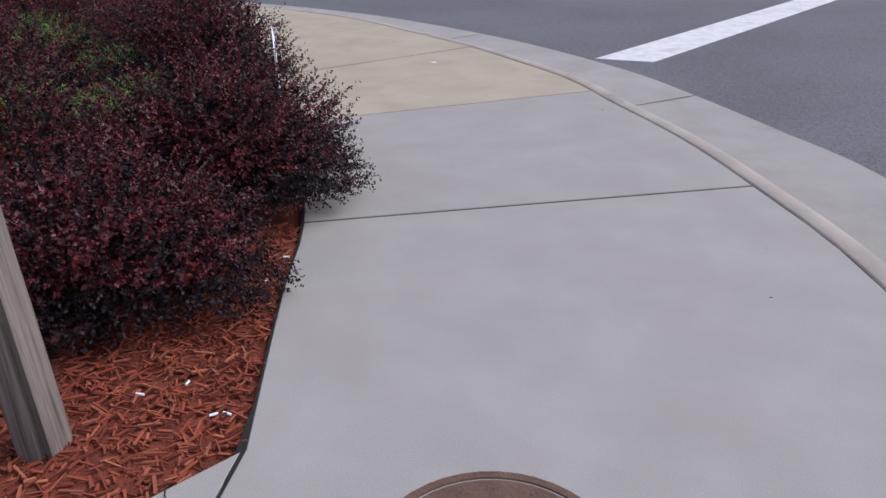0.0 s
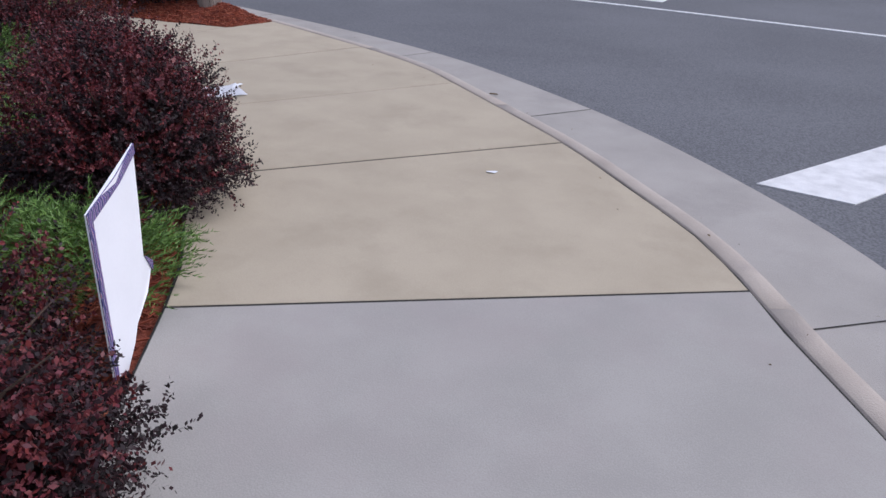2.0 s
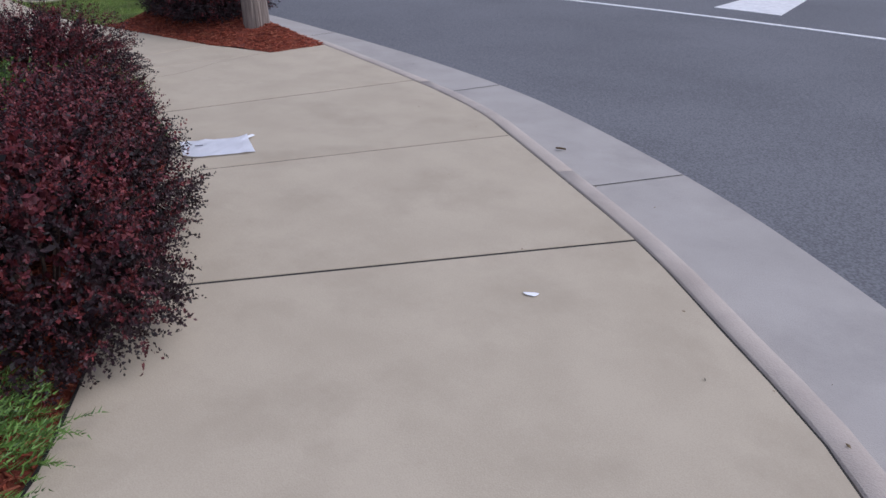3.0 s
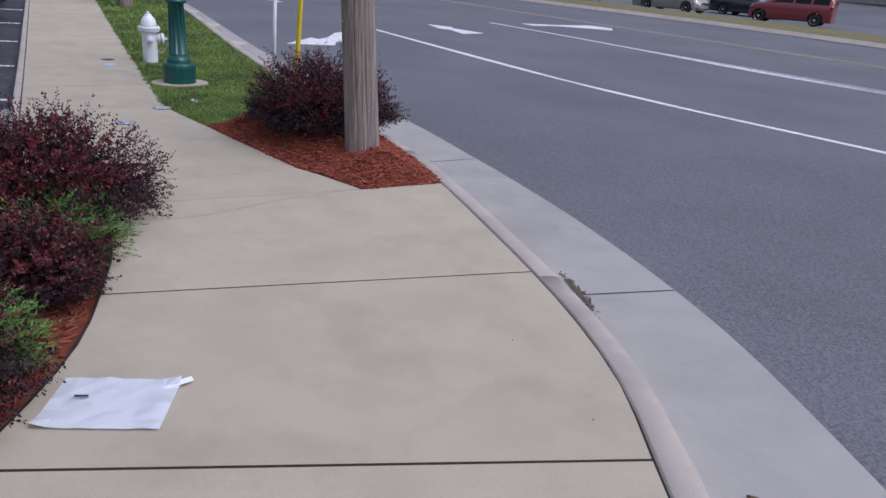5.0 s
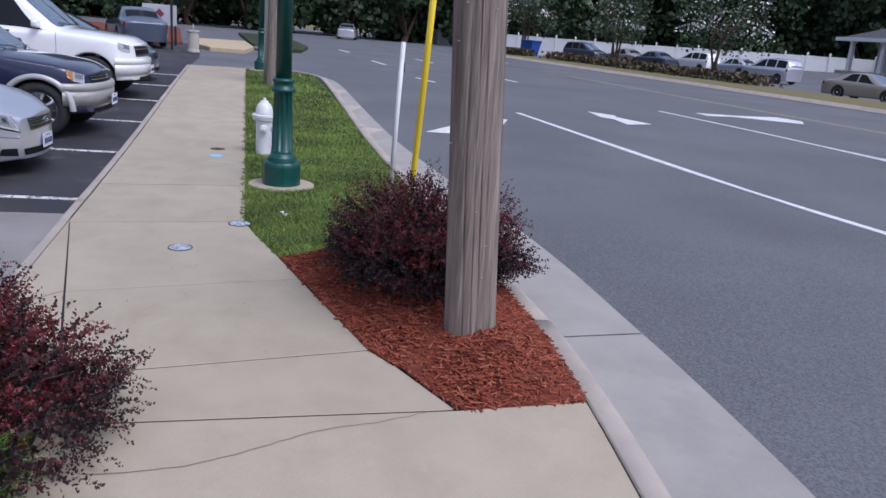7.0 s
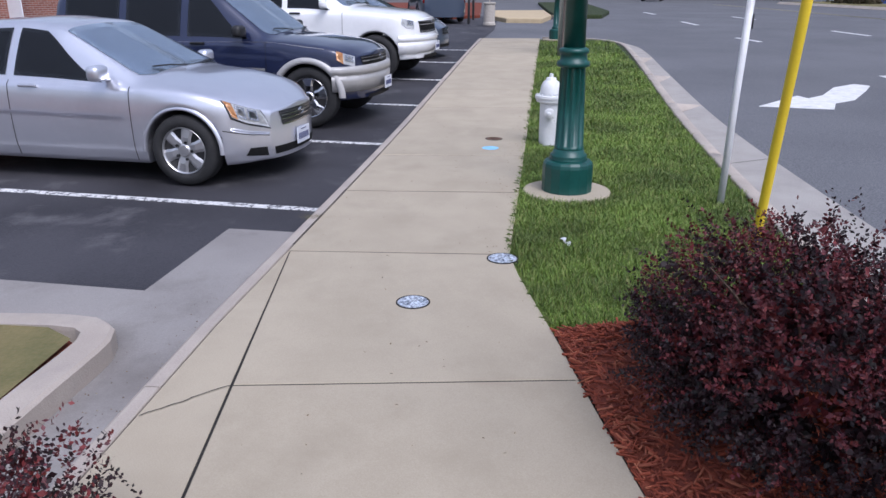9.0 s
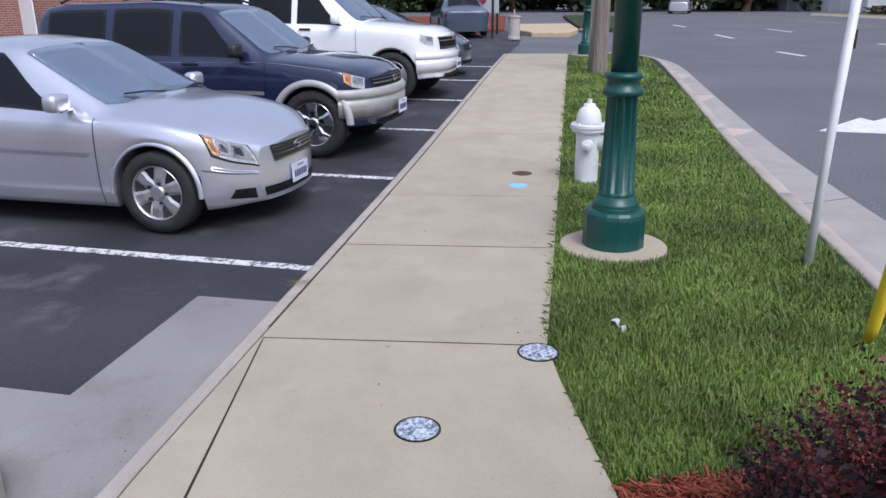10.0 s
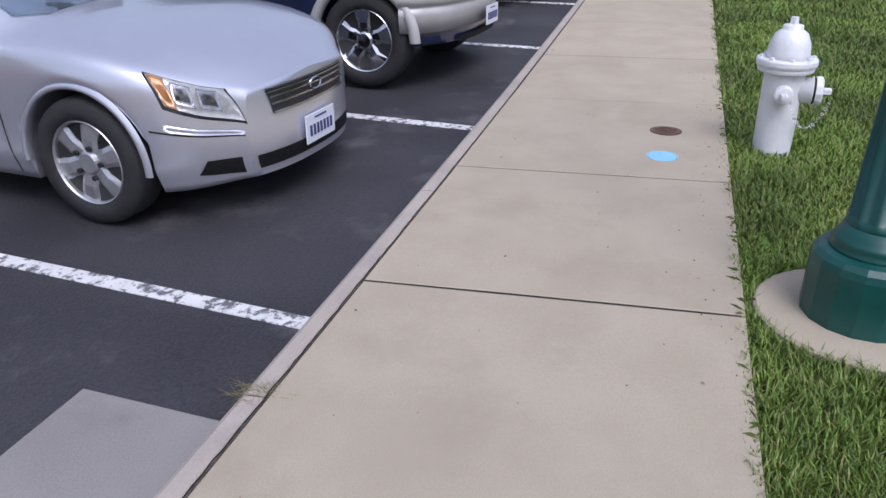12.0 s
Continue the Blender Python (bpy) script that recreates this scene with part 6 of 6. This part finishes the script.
kinds = [tree("tall dark green broadleaf tree in a wood", 61 + i, 15, 5.6, 0.6, [leaf_dark, leaf_dark], 8000, 0.85) for i in range(3)]
rp = random.Random(77)
spots = []
for row, (rad, step) in enumerate(((86, 3.6), (100, 3.3))):
    ang = 112.0 + row * 1.7
    while ang < 208:
        dip = 14 if ang < 148 else 0
        spots.append((-2 + (rad + dip + rp.uniform(-3, 3)) * math.cos(radians(ang)), 7 + (rad + dip + rp.uniform(-3, 3)) * math.sin(radians(ang))))
        ang += step * rp.uniform(0.85, 1.15)
for i, (x, y) in enumerate(spots):
    m = pose(x, y, lot_rise(x, y) - 0.25, 0, 0, rp.uniform(0, 360))
    if i < 3:
        kinds[i].matrix_world = m
    else:
        copy_thing(kinds[i % 3], m)

for i, (x, y, h) in enumerate(((-46.3, 41.6, 6.2), (-53.5, 38.2, 5.6), (-64, 35.5, 5.0))):
    t = tree("crape myrtle with many slim stems and white blossom", 71 + i, h, 3.4 if i == 0 else 2.6, 1.9, [leaf_mid, blossom], 2600, 0.24, 5, 0.3, "crape myrtles")
    t.matrix_world = pose(x, y, lot_rise(x, y) - 0.1)


def hedge(pts, h, seed, label):
    ob = thing("hedge", label, "hedge", None, "low hedges")
    rng = np.random.default_rng(seed)
    line = resample(pts, 60)
    V = []
    n = 2600
    k = rng.integers(0, 59, n)
    base = np.array([line[i] for i in k]) + rng.normal(0, 0.35, (n, 2))
    z = rng.uniform(0.05, h, n) + np.array([rise(b[0]) for b in base]) - 0.02
    p = np.column_stack([base, z])
    o = rng.normal(size=(n, 3))
    o /= np.linalg.norm(o, axis=1)[:, None]
    w = np.cross(o, rng.normal(size=(n, 3)))
    w /= np.linalg.norm(w, axis=1)[:, None]
    V = np.stack([p - o * 0.12, p + w * 0.09, p + o * 0.12, p - w * 0.09], 1).reshape(-1, 3)
    raw("foliage", V, [(i, i + 1, i + 2, i + 3) for i in range(0, len(V), 4)], hedge_leaf, ob)
    bm = bmesh.new()
    for i in range(0, 60, 4):
        x, y = line[i]
        tube(bm, [(x, y, rise(x) - 0.1), (x, y, rise(x) + h * 0.6)], 0.02, 5)
    part("branchwork", bm, bark_mat, ob)


hedge([(-33.5, 34.6), (-38, 33.5), (-46, 32.6), (-52, 32.0)], 0.55, 81, "low brownish hedge on the far verge")
hedge([(-55, 31.5), (-58, 31.2)], 0.5, 82, "short piece of low brownish hedge")

# white fence with a post between panels
fence = thing("fence", "long white vinyl panel fence behind parked cars", "fence")
fl = resample([(-92, 33.5), (-72.2, 36.6), (-66.3, 44.0), (-59.6, 53.8), (-54.8, 62.0), (-50, 70)], 34)
for (ax, ay), (bx, by) in zip(fl, fl[1:]):
    z = 0.25 + rise(ax) * 0.3 + max(0, (ay - 44) * 0.02)
    d = math.dist((ax, ay), (bx, by))
    turn = Matrix.Rotation(math.atan2(by - ay, bx - ax), 4, "Z")
    bm = bmesh.new()
    box(bm, (d - 0.14, 0.04, 1.65), ((ax + bx) / 2, (ay + by) / 2, z + 0.82), 0, turn)
    part("panel", bm, vinyl_white, fence)
    bm = bmesh.new()
    box(bm, (d - 0.14, 0.07, 0.10), ((ax + bx) / 2, (ay + by) / 2, z + 1.66), 0.01, turn)
    part("rail", bm, vinyl_white, fence)
    bm = bmesh.new()
    box(bm, (0.13, 0.13, 1.95), (ax, ay, z + 0.9), 0, turn)
    lathe(bm, [(0.11, z + 1.87), (0.11, z + 1.9), (0.01, z + 2.0)], 4, Matrix.Translation((ax, ay, 0)) @ turn @ Matrix.Rotation(math.pi / 4, 4, "Z"))
    part("post", bm, vinyl_white, fence)

bin_ = thing("wheeled_bin", "blue plastic wheeled bin by the far verge", "bin", pose(-58.3, 33.5, rise(-58) - 0.12, 0, 0, 25))
bm = bmesh.new()
lathe(bm, [(0.55, 0.1), (0.78, 1.15), (0.80, 1.18)], 4, Matrix.Rotation(math.pi / 4, 4, "Z"))
part("tub", bm, blue_bin_mat, bin_)
bm = bmesh.new()
box(bm, (1.2, 1.2, 0.12), (0, 0, 1.24), 0.04)
part("lid", bm, blue_bin_mat, bin_)
for s in (1, -1):
    bm = bmesh.new()
    lathe(bm, [(0.12, -0.03), (0.12, 0.03)], 14, Matrix.Translation((-0.35, 0.45 * s, 0.12)) @ Matrix.Rotation(math.pi / 2, 4, "X"))
    part("wheel", bm, black_rubber, bin_)

# office with a porch
office = thing("building", "white single-storey building with a columned porch and dark roof", "building")
OX, OY, OZ = -51.0, 57.6, 1.45
bm = bmesh.new()
box(bm, (34, 9, 3.4), (OX + 17.6, OY + 7.0, OZ + 1.4))
part("wall", bm, siding_white, office)
bm = bmesh.new()
box(bm, (35, 12, 0.25), (OX + 17.4, OY + 5.2, OZ - 0.1), 0.02)
part("porch_floor", bm, concrete_kerb, office)
bm = bmesh.new()
v = [bm.verts.new(p) for p in ((OX - 0.7, OY - 0.6, OZ + 2.45), (OX + 36, OY - 0.6, OZ + 2.45), (OX + 36, OY + 12.4, OZ + 2.45), (OX - 0.7, OY + 12.4, OZ + 2.45), (OX + 5.5, OY + 6, OZ + 5.1), (OX + 30, OY + 6, OZ + 5.1))]
for f in ((0, 1, 5, 4), (1, 2, 5), (2, 3, 4, 5), (3, 0, 4), (3, 2, 1, 0)):
    bm.faces.new([v[i] for i in f])
roof = part("roof", bm, shingle, office)
bm = bmesh.new()
box(bm, (36.9, 0.12, 0.28), (OX + 17.65, OY - 0.62, OZ + 2.40), 0.01)
part("fascia", bm, vinyl_white, office)
bm = bmesh.new()
box(bm, (1.6, 0.7, 0.55), (OX + 4.4, OY + 2.9, OZ + 4.15), 0.03)
part("roof_vent", bm, siding_white, roof)
for i in range(9):
    bm = bmesh.new()
    x = OX + 0.4 + 2.95 * i
    box(bm, (0.30, 0.30, 2.35), (x, OY, OZ + 1.15), 0.02)
    box(bm, (0.42, 0.42, 0.12), (x, OY, OZ + 0.06), 0.02)
    box(bm, (0.42, 0.42, 0.12), (x, OY, OZ + 2.26), 0.02)
    part("column", bm, vinyl_white, office)
for i in range(6):
    x = OX + 5 + 4.6 * i
    bm = bmesh.new()
    box(bm, (1.5, 0.1, 1.3), (x, OY + 2.47, OZ + 1.55), 0.01)
    w_ = part("window", bm, vinyl_white, office)
    for s in (-1, 1):
        bm = bmesh.new()
        box(bm, (0.62, 0.04, 1.1), (x + s * 0.35, OY + 2.41, OZ + 1.55))
        part("pane", bm, window_dark, w_)
bm = bmesh.new()
box(bm, (1.0, 0.1, 2.1), (OX + 12.0, OY + 2.46, OZ + 1.05), 0.01)
part("door", bm, window_dark, office)

# ---- beyond the driveway ----
store = thing("store", "brick shopfront with white-framed glazing beyond the lot", "building", pose(-27.0, -11.5, 0.25, 0, 0, 150.5))
bm = bmesh.new()
box(bm, (15, 0.35, 4.6), (3.0, 0, 2.3))
part("wall", bm, brick_mat, store)
bm = bmesh.new()
box(bm, (15.6, 1.4, 0.5), (3.0, -0.2, 4.8), 0.03)
part("canopy", bm, siding_white, store)
for i in range(3):
    x = -1.2 + 4.1 * i
    bm = bmesh.new()
    for s in (-1.3, -0.43, 0.43, 1.3):
        box(bm, (0.09, 0.12, 2.9), (x + s, 0.22, 1.55))
    for z in (0.12, 2.2, 3.0):
        box(bm, (2.7, 0.11, 0.09), (x, 0.22, z))
    w_ = part("window", bm, vinyl_white, store)
    for s in (-0.865, 0, 0.865):
        bm = bmesh.new()
        box(bm, (0.78, 0.03, 2.8), (x + s, 0.20, 1.55))
        part("pane", bm, window_dark, w_)
    bm = bmesh.new()
    box(bm, (0.4, 0.4, 4.5), (x + 2.05, 0.35, 2.25), 0.02)
    part("pillar", bm, terracotta if i % 2 == 0 else stone_mat, store)
poster = thing("poster_board", "white poster board with a plain blue disc at the shopfront", "poster", pose(-31.3, -8.4, 0.3, 0, 0, 60))
bm = bmesh.new()
box(bm, (0.9, 0.04, 1.9), (0, 0, 1.2), 0.01)
part("board", bm, paper_white, poster)
bm = bmesh.new()
lathe(bm, [(0.3, 0.0), (0.3, 0.012)], 28, Matrix.Translation((0, -0.034, 1.75)) @ Matrix.Rotation(math.pi / 2, 4, "X"))
lathe(bm, [(0.3, 0.0), (0.3, 0.012)], 28, Matrix.Translation((0, 0.022, 1.75)) @ Matrix.Rotation(-math.pi / 2, 4, "X"))
part("disc", bm, bluebell, poster, "plain blue disc")

urn = thing("litter_bin", "pale stone litter bin with an arched top", "litter bin", pose(-32.1, 7.95, rise(-32.1) - 0.1) @ Matrix.Scale(0.72, 4))
bm = bmesh.new()
lathe(bm, [(0.30, 0), (0.30, 0.1), (0.27, 0.14), (0.27, 0.92), (0.31, 0.98), (0.31, 1.04), (0.2, 1.06)], 24)
part("drum", bm, stone_mat, urn)
bm = bmesh.new()
tube(bm, [(0.24, 0, 1.0), (0.24, 0, 1.18), (0.12, 0, 1.3), (-0.12, 0, 1.3), (-0.24, 0, 1.18), (-0.24, 0, 1.0)], 0.03, 8)
part("arch", bm, stone_mat, urn)
sg = thing("roadside_sign", "grey panel sign with a plain maroon diamond on dark legs", "sign", pose(-36.1, 6.75, rise(-36) - 0.12, 0, 0, 80))
bm = bmesh.new()
box(bm, (1.3, 0.1, 0.8), (0, 0, 1.15), 0.02)
part("panel", bm, sign_panel_mat, sg)
bm = bmesh.new()
for s in (1, -1):
    box(bm, (0.28, 0.01, 0.28), (0, s * 0.056, 1.2), 0, Matrix.Rotation(math.pi / 4, 4, "Y"))
part("diamond", bm, maroon, sg, "plain maroon diamond")
for s in (-0.6, 0.6):
    bm = bmesh.new()
    box(bm, (0.08, 0.08, 0.8), (s, 0, 0.38))
    part("leg", bm, black_plastic, sg)
bp = thing("sign_post", "thin black post with a small white sign on top", "sign", pose(-33.1, 7.22, rise(-33) - 0.12, 0, 0, 85))
bm = bmesh.new()
tube(bm, [(0, 0, 0), (0, 0, 2.3)], 0.045, 10)
part("post", bm, black_plastic, bp)
bm = bmesh.new()
box(bm, (0.75, 0.04, 0.5), (0.2, 0, 2.3), 0.01)
part("plate", bm, paper_white, bp)
isl = tagged(part("far_island", prism([(-33.9, 9.9), (-34.2, 8.6), (-36.6, 8.0), (-42, 8.2), (-42.5, 10.6), (-37, 10.5)], ROAD + 0.16, 0.2, 0.03), ochre_kerb), "ochre kerbed island beyond the driveway", "traffic island", kind="structure")
tagged(part("far_grass", prism([(-37, 10.7), (-42.5, 10.8), (-60, 11.5), (-60, 14.6), (-42, 13.6), (-37.5, 12.6)], ROAD + 0.15, 0.2, 0.03), shaded_turf_mat), "green verge beyond the driveway", "grass verge", kind="structure")
tagged(part("far_bed", prism([(-36.5, 6.5), (-38, 7.6), (-60, 7.6), (-60, 1), (-44, 1)], ROAD + 0.12, 0.2, 0.03), mulch_bed_mat), "dark mulched bed beyond the driveway", "planting bed", kind="structure")

# ---- small things on the ground ----
rg = random.Random(91)


def crack(pts, w, parent, wander=0.006):
    pts = smooth_line(pts, 0.04)
    pts = [(x + rg.uniform(-wander, wander), y + rg.uniform(-wander, wander)) for x, y in pts]
    bm = strip(offset(pts, -w), offset(pts, w), 0.0035, 0.0035)
    part("crack", bm, joint_dirt, parent)


crack([(-5.44, 7.05), (-5.42, 7.35), (-5.47, 7.61), (-5.60, 8.0), (-5.62, 8.25), (-5.67, 8.5)], 0.0014, sidewalk)
crack([(-7.52, 6.75), (-7.44, 6.66), (-7.38, 6.60), (-7.27, 6.47)], 0.0025, sidewalk)
crack([(0.9, 1.12), (1.0, 1.02), (1.04, 0.9), (1.1, 0.75)], 0.002, sidewalk)
for x in span(-9.3, -21.3, 6):
    crack([(x - 2.0 * t, walk_left(x - 2.0 * t) + 0.001) for t in (0, 0.25, 0.5, 0.75, 1)], 0.0028, lot_kerb, 0.0025)

dead_leaf = leafy("dead_leaves", [(0.10, 0.06, 0.03), (0.2, 0.14, 0.07), (0.05, 0.035, 0.02), (0.32, 0.28, 0.2)], 0.8)
V, F = [], []
for i in range(300):
    k = rg.random()
    if k < 0.55:
        x, y = rg.uniform(-15, 2.6), 0
        t = rg.random()
        if x > -5.6:
            j = rg.randrange(20, 75)
            x, y = kb[j][0] + (ge[j][0] - kb[j][0]) * rg.uniform(-0.8, 1.3), kb[j][1] + (ge[j][1] - kb[j][1]) * rg.uniform(-0.8, 1.3)
            z = 0.004 if math.dist((x, y), ge[j]) > math.dist(kb[j], ge[j]) else ROAD + 0.002
        else:
            x = rg.uniform(-16, -6.4)
            y = walk_left(x) + rg.uniform(0.05, 1.3) ** 1.0 if x < -9.2 else rg.uniform(6.9, 8.0)
            z = 0.003
    else:
        x = rg.uniform(-16, -9.2)
        y = walk_right(x) - abs(rg.gauss(0, 0.12))
        z = 0.003
    s, a = rg.uniform(0.002, 0.009) * (1.6 if rg.random() < 0.12 else 1), rg.uniform(0, 6.28)
    c = len(V)
    q = Matrix.Translation((x, y, z + rise(x))) @ Euler((rg.uniform(-0.2, 0.2), rg.uniform(-0.2, 0.2), a)).to_matrix().to_4x4()
    V += [tuple(q @ Vector(p)) for p in ((-s, 0, 0), (0, -s * 0.4, 0.001), (s, 0, 0.002), (0, s * 0.4, 0.004), (0, 0, 0.005))]
    F += [(c, c + 1, c + 4), (c + 1, c + 2, c + 4), (c + 2, c + 3, c + 4), (c + 3, c, c + 4)]
tagged(raw("leaf_litter", V, F, dead_leaf), "scattered bits of dry leaf and grit", "leaf litter", kind="stuff")


def butt(x, y, z, a, s=1.0):
    bm = bmesh.new()
    lathe(bm, [(0.0042 * s, 0), (0.0046 * s, 0.012), (0.0042 * s, 0.028 * s)], 8, Matrix.Rotation(math.pi / 2, 4, "Y"))
    ob = part("cigarette_butt", bm, paper_white)
    ob.matrix_world = pose(x, y, z, 0, 8, a)
    tagged(ob, "white cigarette end dropped on the red mulch", "cigarette butt", "dropped cigarette ends")


for x, y, a in ((0.50, 1.42, 20), (0.62, 1.52, 110), (0.80, 1.42, 60), (0.83, 1.45, 10), (0.42, 2.22, 80), (0.36, 2.45, 40), (0.30, 1.15, 70), (-5.85, 9.1, 30), (-6.2, 9.3, 100)):
    butt(x, y, -0.005, a)

rag = thing("torn_wrapper", "pale torn plastic wrapper lying in the grass", "litter", pose(-9.42, 8.30, 0.0, 0, 0, 25) @ Matrix.Scale(0.6, 4))
bm = bmesh.new()
pts = [(-0.12, 0.02), (-0.07, 0.05), (-0.02, 0.02), (0.03, 0.03), (0.10, 0.0), (0.13, -0.03)]
strip_pts = smooth_line(pts, 0.02)
rows = [[bm.verts.new((x, y + s * (0.012 + 0.01 * math.sin(i)), 0.014 * math.sin(i * 1.1) + 0.02 + 0.008 * s)) for s in (-1, 0, 1)] for i, (x, y) in enumerate(strip_pts)]
for a, b in zip(rows, rows[1:]):
    for k in range(2):
        bm.faces.new((a[k], b[k], b[k + 1], a[k + 1]))
bmesh.ops.solidify(bm, geom=bm.faces[:], thickness=0.0015)
part("strip", bm, paper_white, rag)

fluff = thing("weed_tuft", "dry weed tuft growing from the kerb joint", "weed", pose(-9.92, 6.58, 0.0))
V, F = [], []
for i in range(160):
    a, L = rg.uniform(0, 6.28), rg.uniform(0.02, 0.09)
    x, y = rg.gauss(0, 0.03), rg.gauss(0, 0.03)
    c = len(V)
    V += [(x, y, 0), (x + 0.003, y, 0), (x + L * math.cos(a), y + L * math.sin(a), rg.uniform(0.004, 0.03))]
    F.append((c, c + 1, c + 2))
raw("blades", V, F, leafy("dry_weed", [(0.16, 0.13, 0.05), (0.24, 0.20, 0.08), (0.10, 0.11, 0.03)], 0.8), fluff)

tuft = leafy("edge_grass", [(0.05, 0.09, 0.02), (0.10, 0.15, 0.03), (0.13, 0.12, 0.05)], 0.7)
V, F = [], []
for i in range(300):
    x = -8.2 - rg.expovariate(1 / 4.0)
    if x < -24:
        continue
    y = (walk_right(x) if x < -9.19 else 7.95 - (x + 9.19) * -0.17) + 0.005
    if noise.noise(Vector((x * 3.1, 0, 5))) < -0.05:
        continue
    a, L = rg.gauss(-1.57, 0.9), rg.uniform(0.02, 0.075)
    c = len(V)
    z = rise(x)
    V += [(x - 0.0013, y, z - 0.01), (x + 0.0013, y, z - 0.01), (x + L * math.cos(a) * 0.6, y + L * math.sin(a) * 0.6, z + 0.010), (x + L * math.cos(a), y + L * math.sin(a), z + 0.006)]
    F += [(c, c + 1, c + 2), (c + 1, c + 3, c + 2)]
tagged(raw("overhanging_grass", V, F, tuft), "grass blades hanging over the sidewalk's edge", "grass", kind="stuff")

gravel = leafy("grit", [(0.12, 0.09, 0.07), (0.28, 0.24, 0.20), (0.06, 0.045, 0.035)], 0.9)
V, F = [], []
for i in range(700):
    x, y = -3.72 + rg.gauss(0, 0.10), 9.10 + abs(rg.gauss(0, 0.022))
    x, y = x, y - (x + 3.72) * 0.36
    s = rg.uniform(0.002, 0.009)
    c = len(V)
    V += [(x + s * math.cos(a), y + s * math.sin(a), ROAD + 0.0) for a in (0.2, 2.2, 4.3)] + [(x, y, ROAD + 0.004 + s)]
    F += [(c, c + 1, c + 3), (c + 1, c + 2, c + 3), (c + 2, c, c + 3)]
tagged(raw("gutter_grit", V, F, gravel), "grit and leaf bits washed into the gutter", "grit", kind="stuff")

V, F = [], []
for i in range(150):
    x = -7.0 - rg.random() * 2.2
    y = lot_edge(x) - 0.03 - abs(rg.gauss(0, 0.2))
    r = rg.uniform(0.003, 0.009)
    a = rg.uniform(0, 6.28)
    c = len(V)
    V += [(x + r * math.cos(a + b), y + r * math.sin(a + b), ROAD + 0.012) for b in (0, 2.1, 4.2)] + [(x, y, ROAD + 0.014 + r * 0.5)]
    F += [(c, c + 1, c + 3), (c + 1, c + 2, c + 3), (c + 2, c, c + 3)]
tagged(raw("channel_grit", V, F, dead_leaf), "dark leaf bits and grit lying in the drain channel", "grit", kind="stuff")

scrap = thing("paper_scrap", "small flattened white paper scrap on the sidewalk", "litter", pose(-0.72, 6.40, 0.003, 0, 0, 30))
bm = bmesh.new()
vs = [bm.verts.new((0.032 * math.cos(a) * (1 + 0.25 * math.sin(3 * a)), 0.02 * math.sin(a) * (1 + 0.3 * math.cos(2 * a)), 0.003 + 0.002 * math.sin(2 * a))) for a in span(0, 2 * math.pi, 12)[:-1]]
bm.faces.new(vs)
bmesh.ops.solidify(bm, geom=bm.faces[:], thickness=0.0015)
part("scrap", bm, paper_white, scrap)
gutter_leaf = thing("fallen_leaf", "single dark curled leaf lying in the gutter", "leaf", pose(-1.97, 8.47, ROAD + 0.006, 0, 0, 200))
bm = bmesh.new()
rows = [[bm.verts.new((x, sgn * 0.016 * math.sin(math.pi * (x + 0.04) / 0.08) + 0.0, 0.004 + 0.010 * abs(sgn) + 0.12 * x * x)) for sgn in (-1, 0, 1)] for x in span(-0.038, 0.038, 6)]
for a, b in zip(rows, rows[1:]):
    for k in range(2):
        bm.faces.new((a[k], b[k], b[k + 1], a[k + 1]))
bmesh.ops.solidify(bm, geom=bm.faces[:], thickness=0.001)
part("blade", bm, dead_leaf, gutter_leaf)
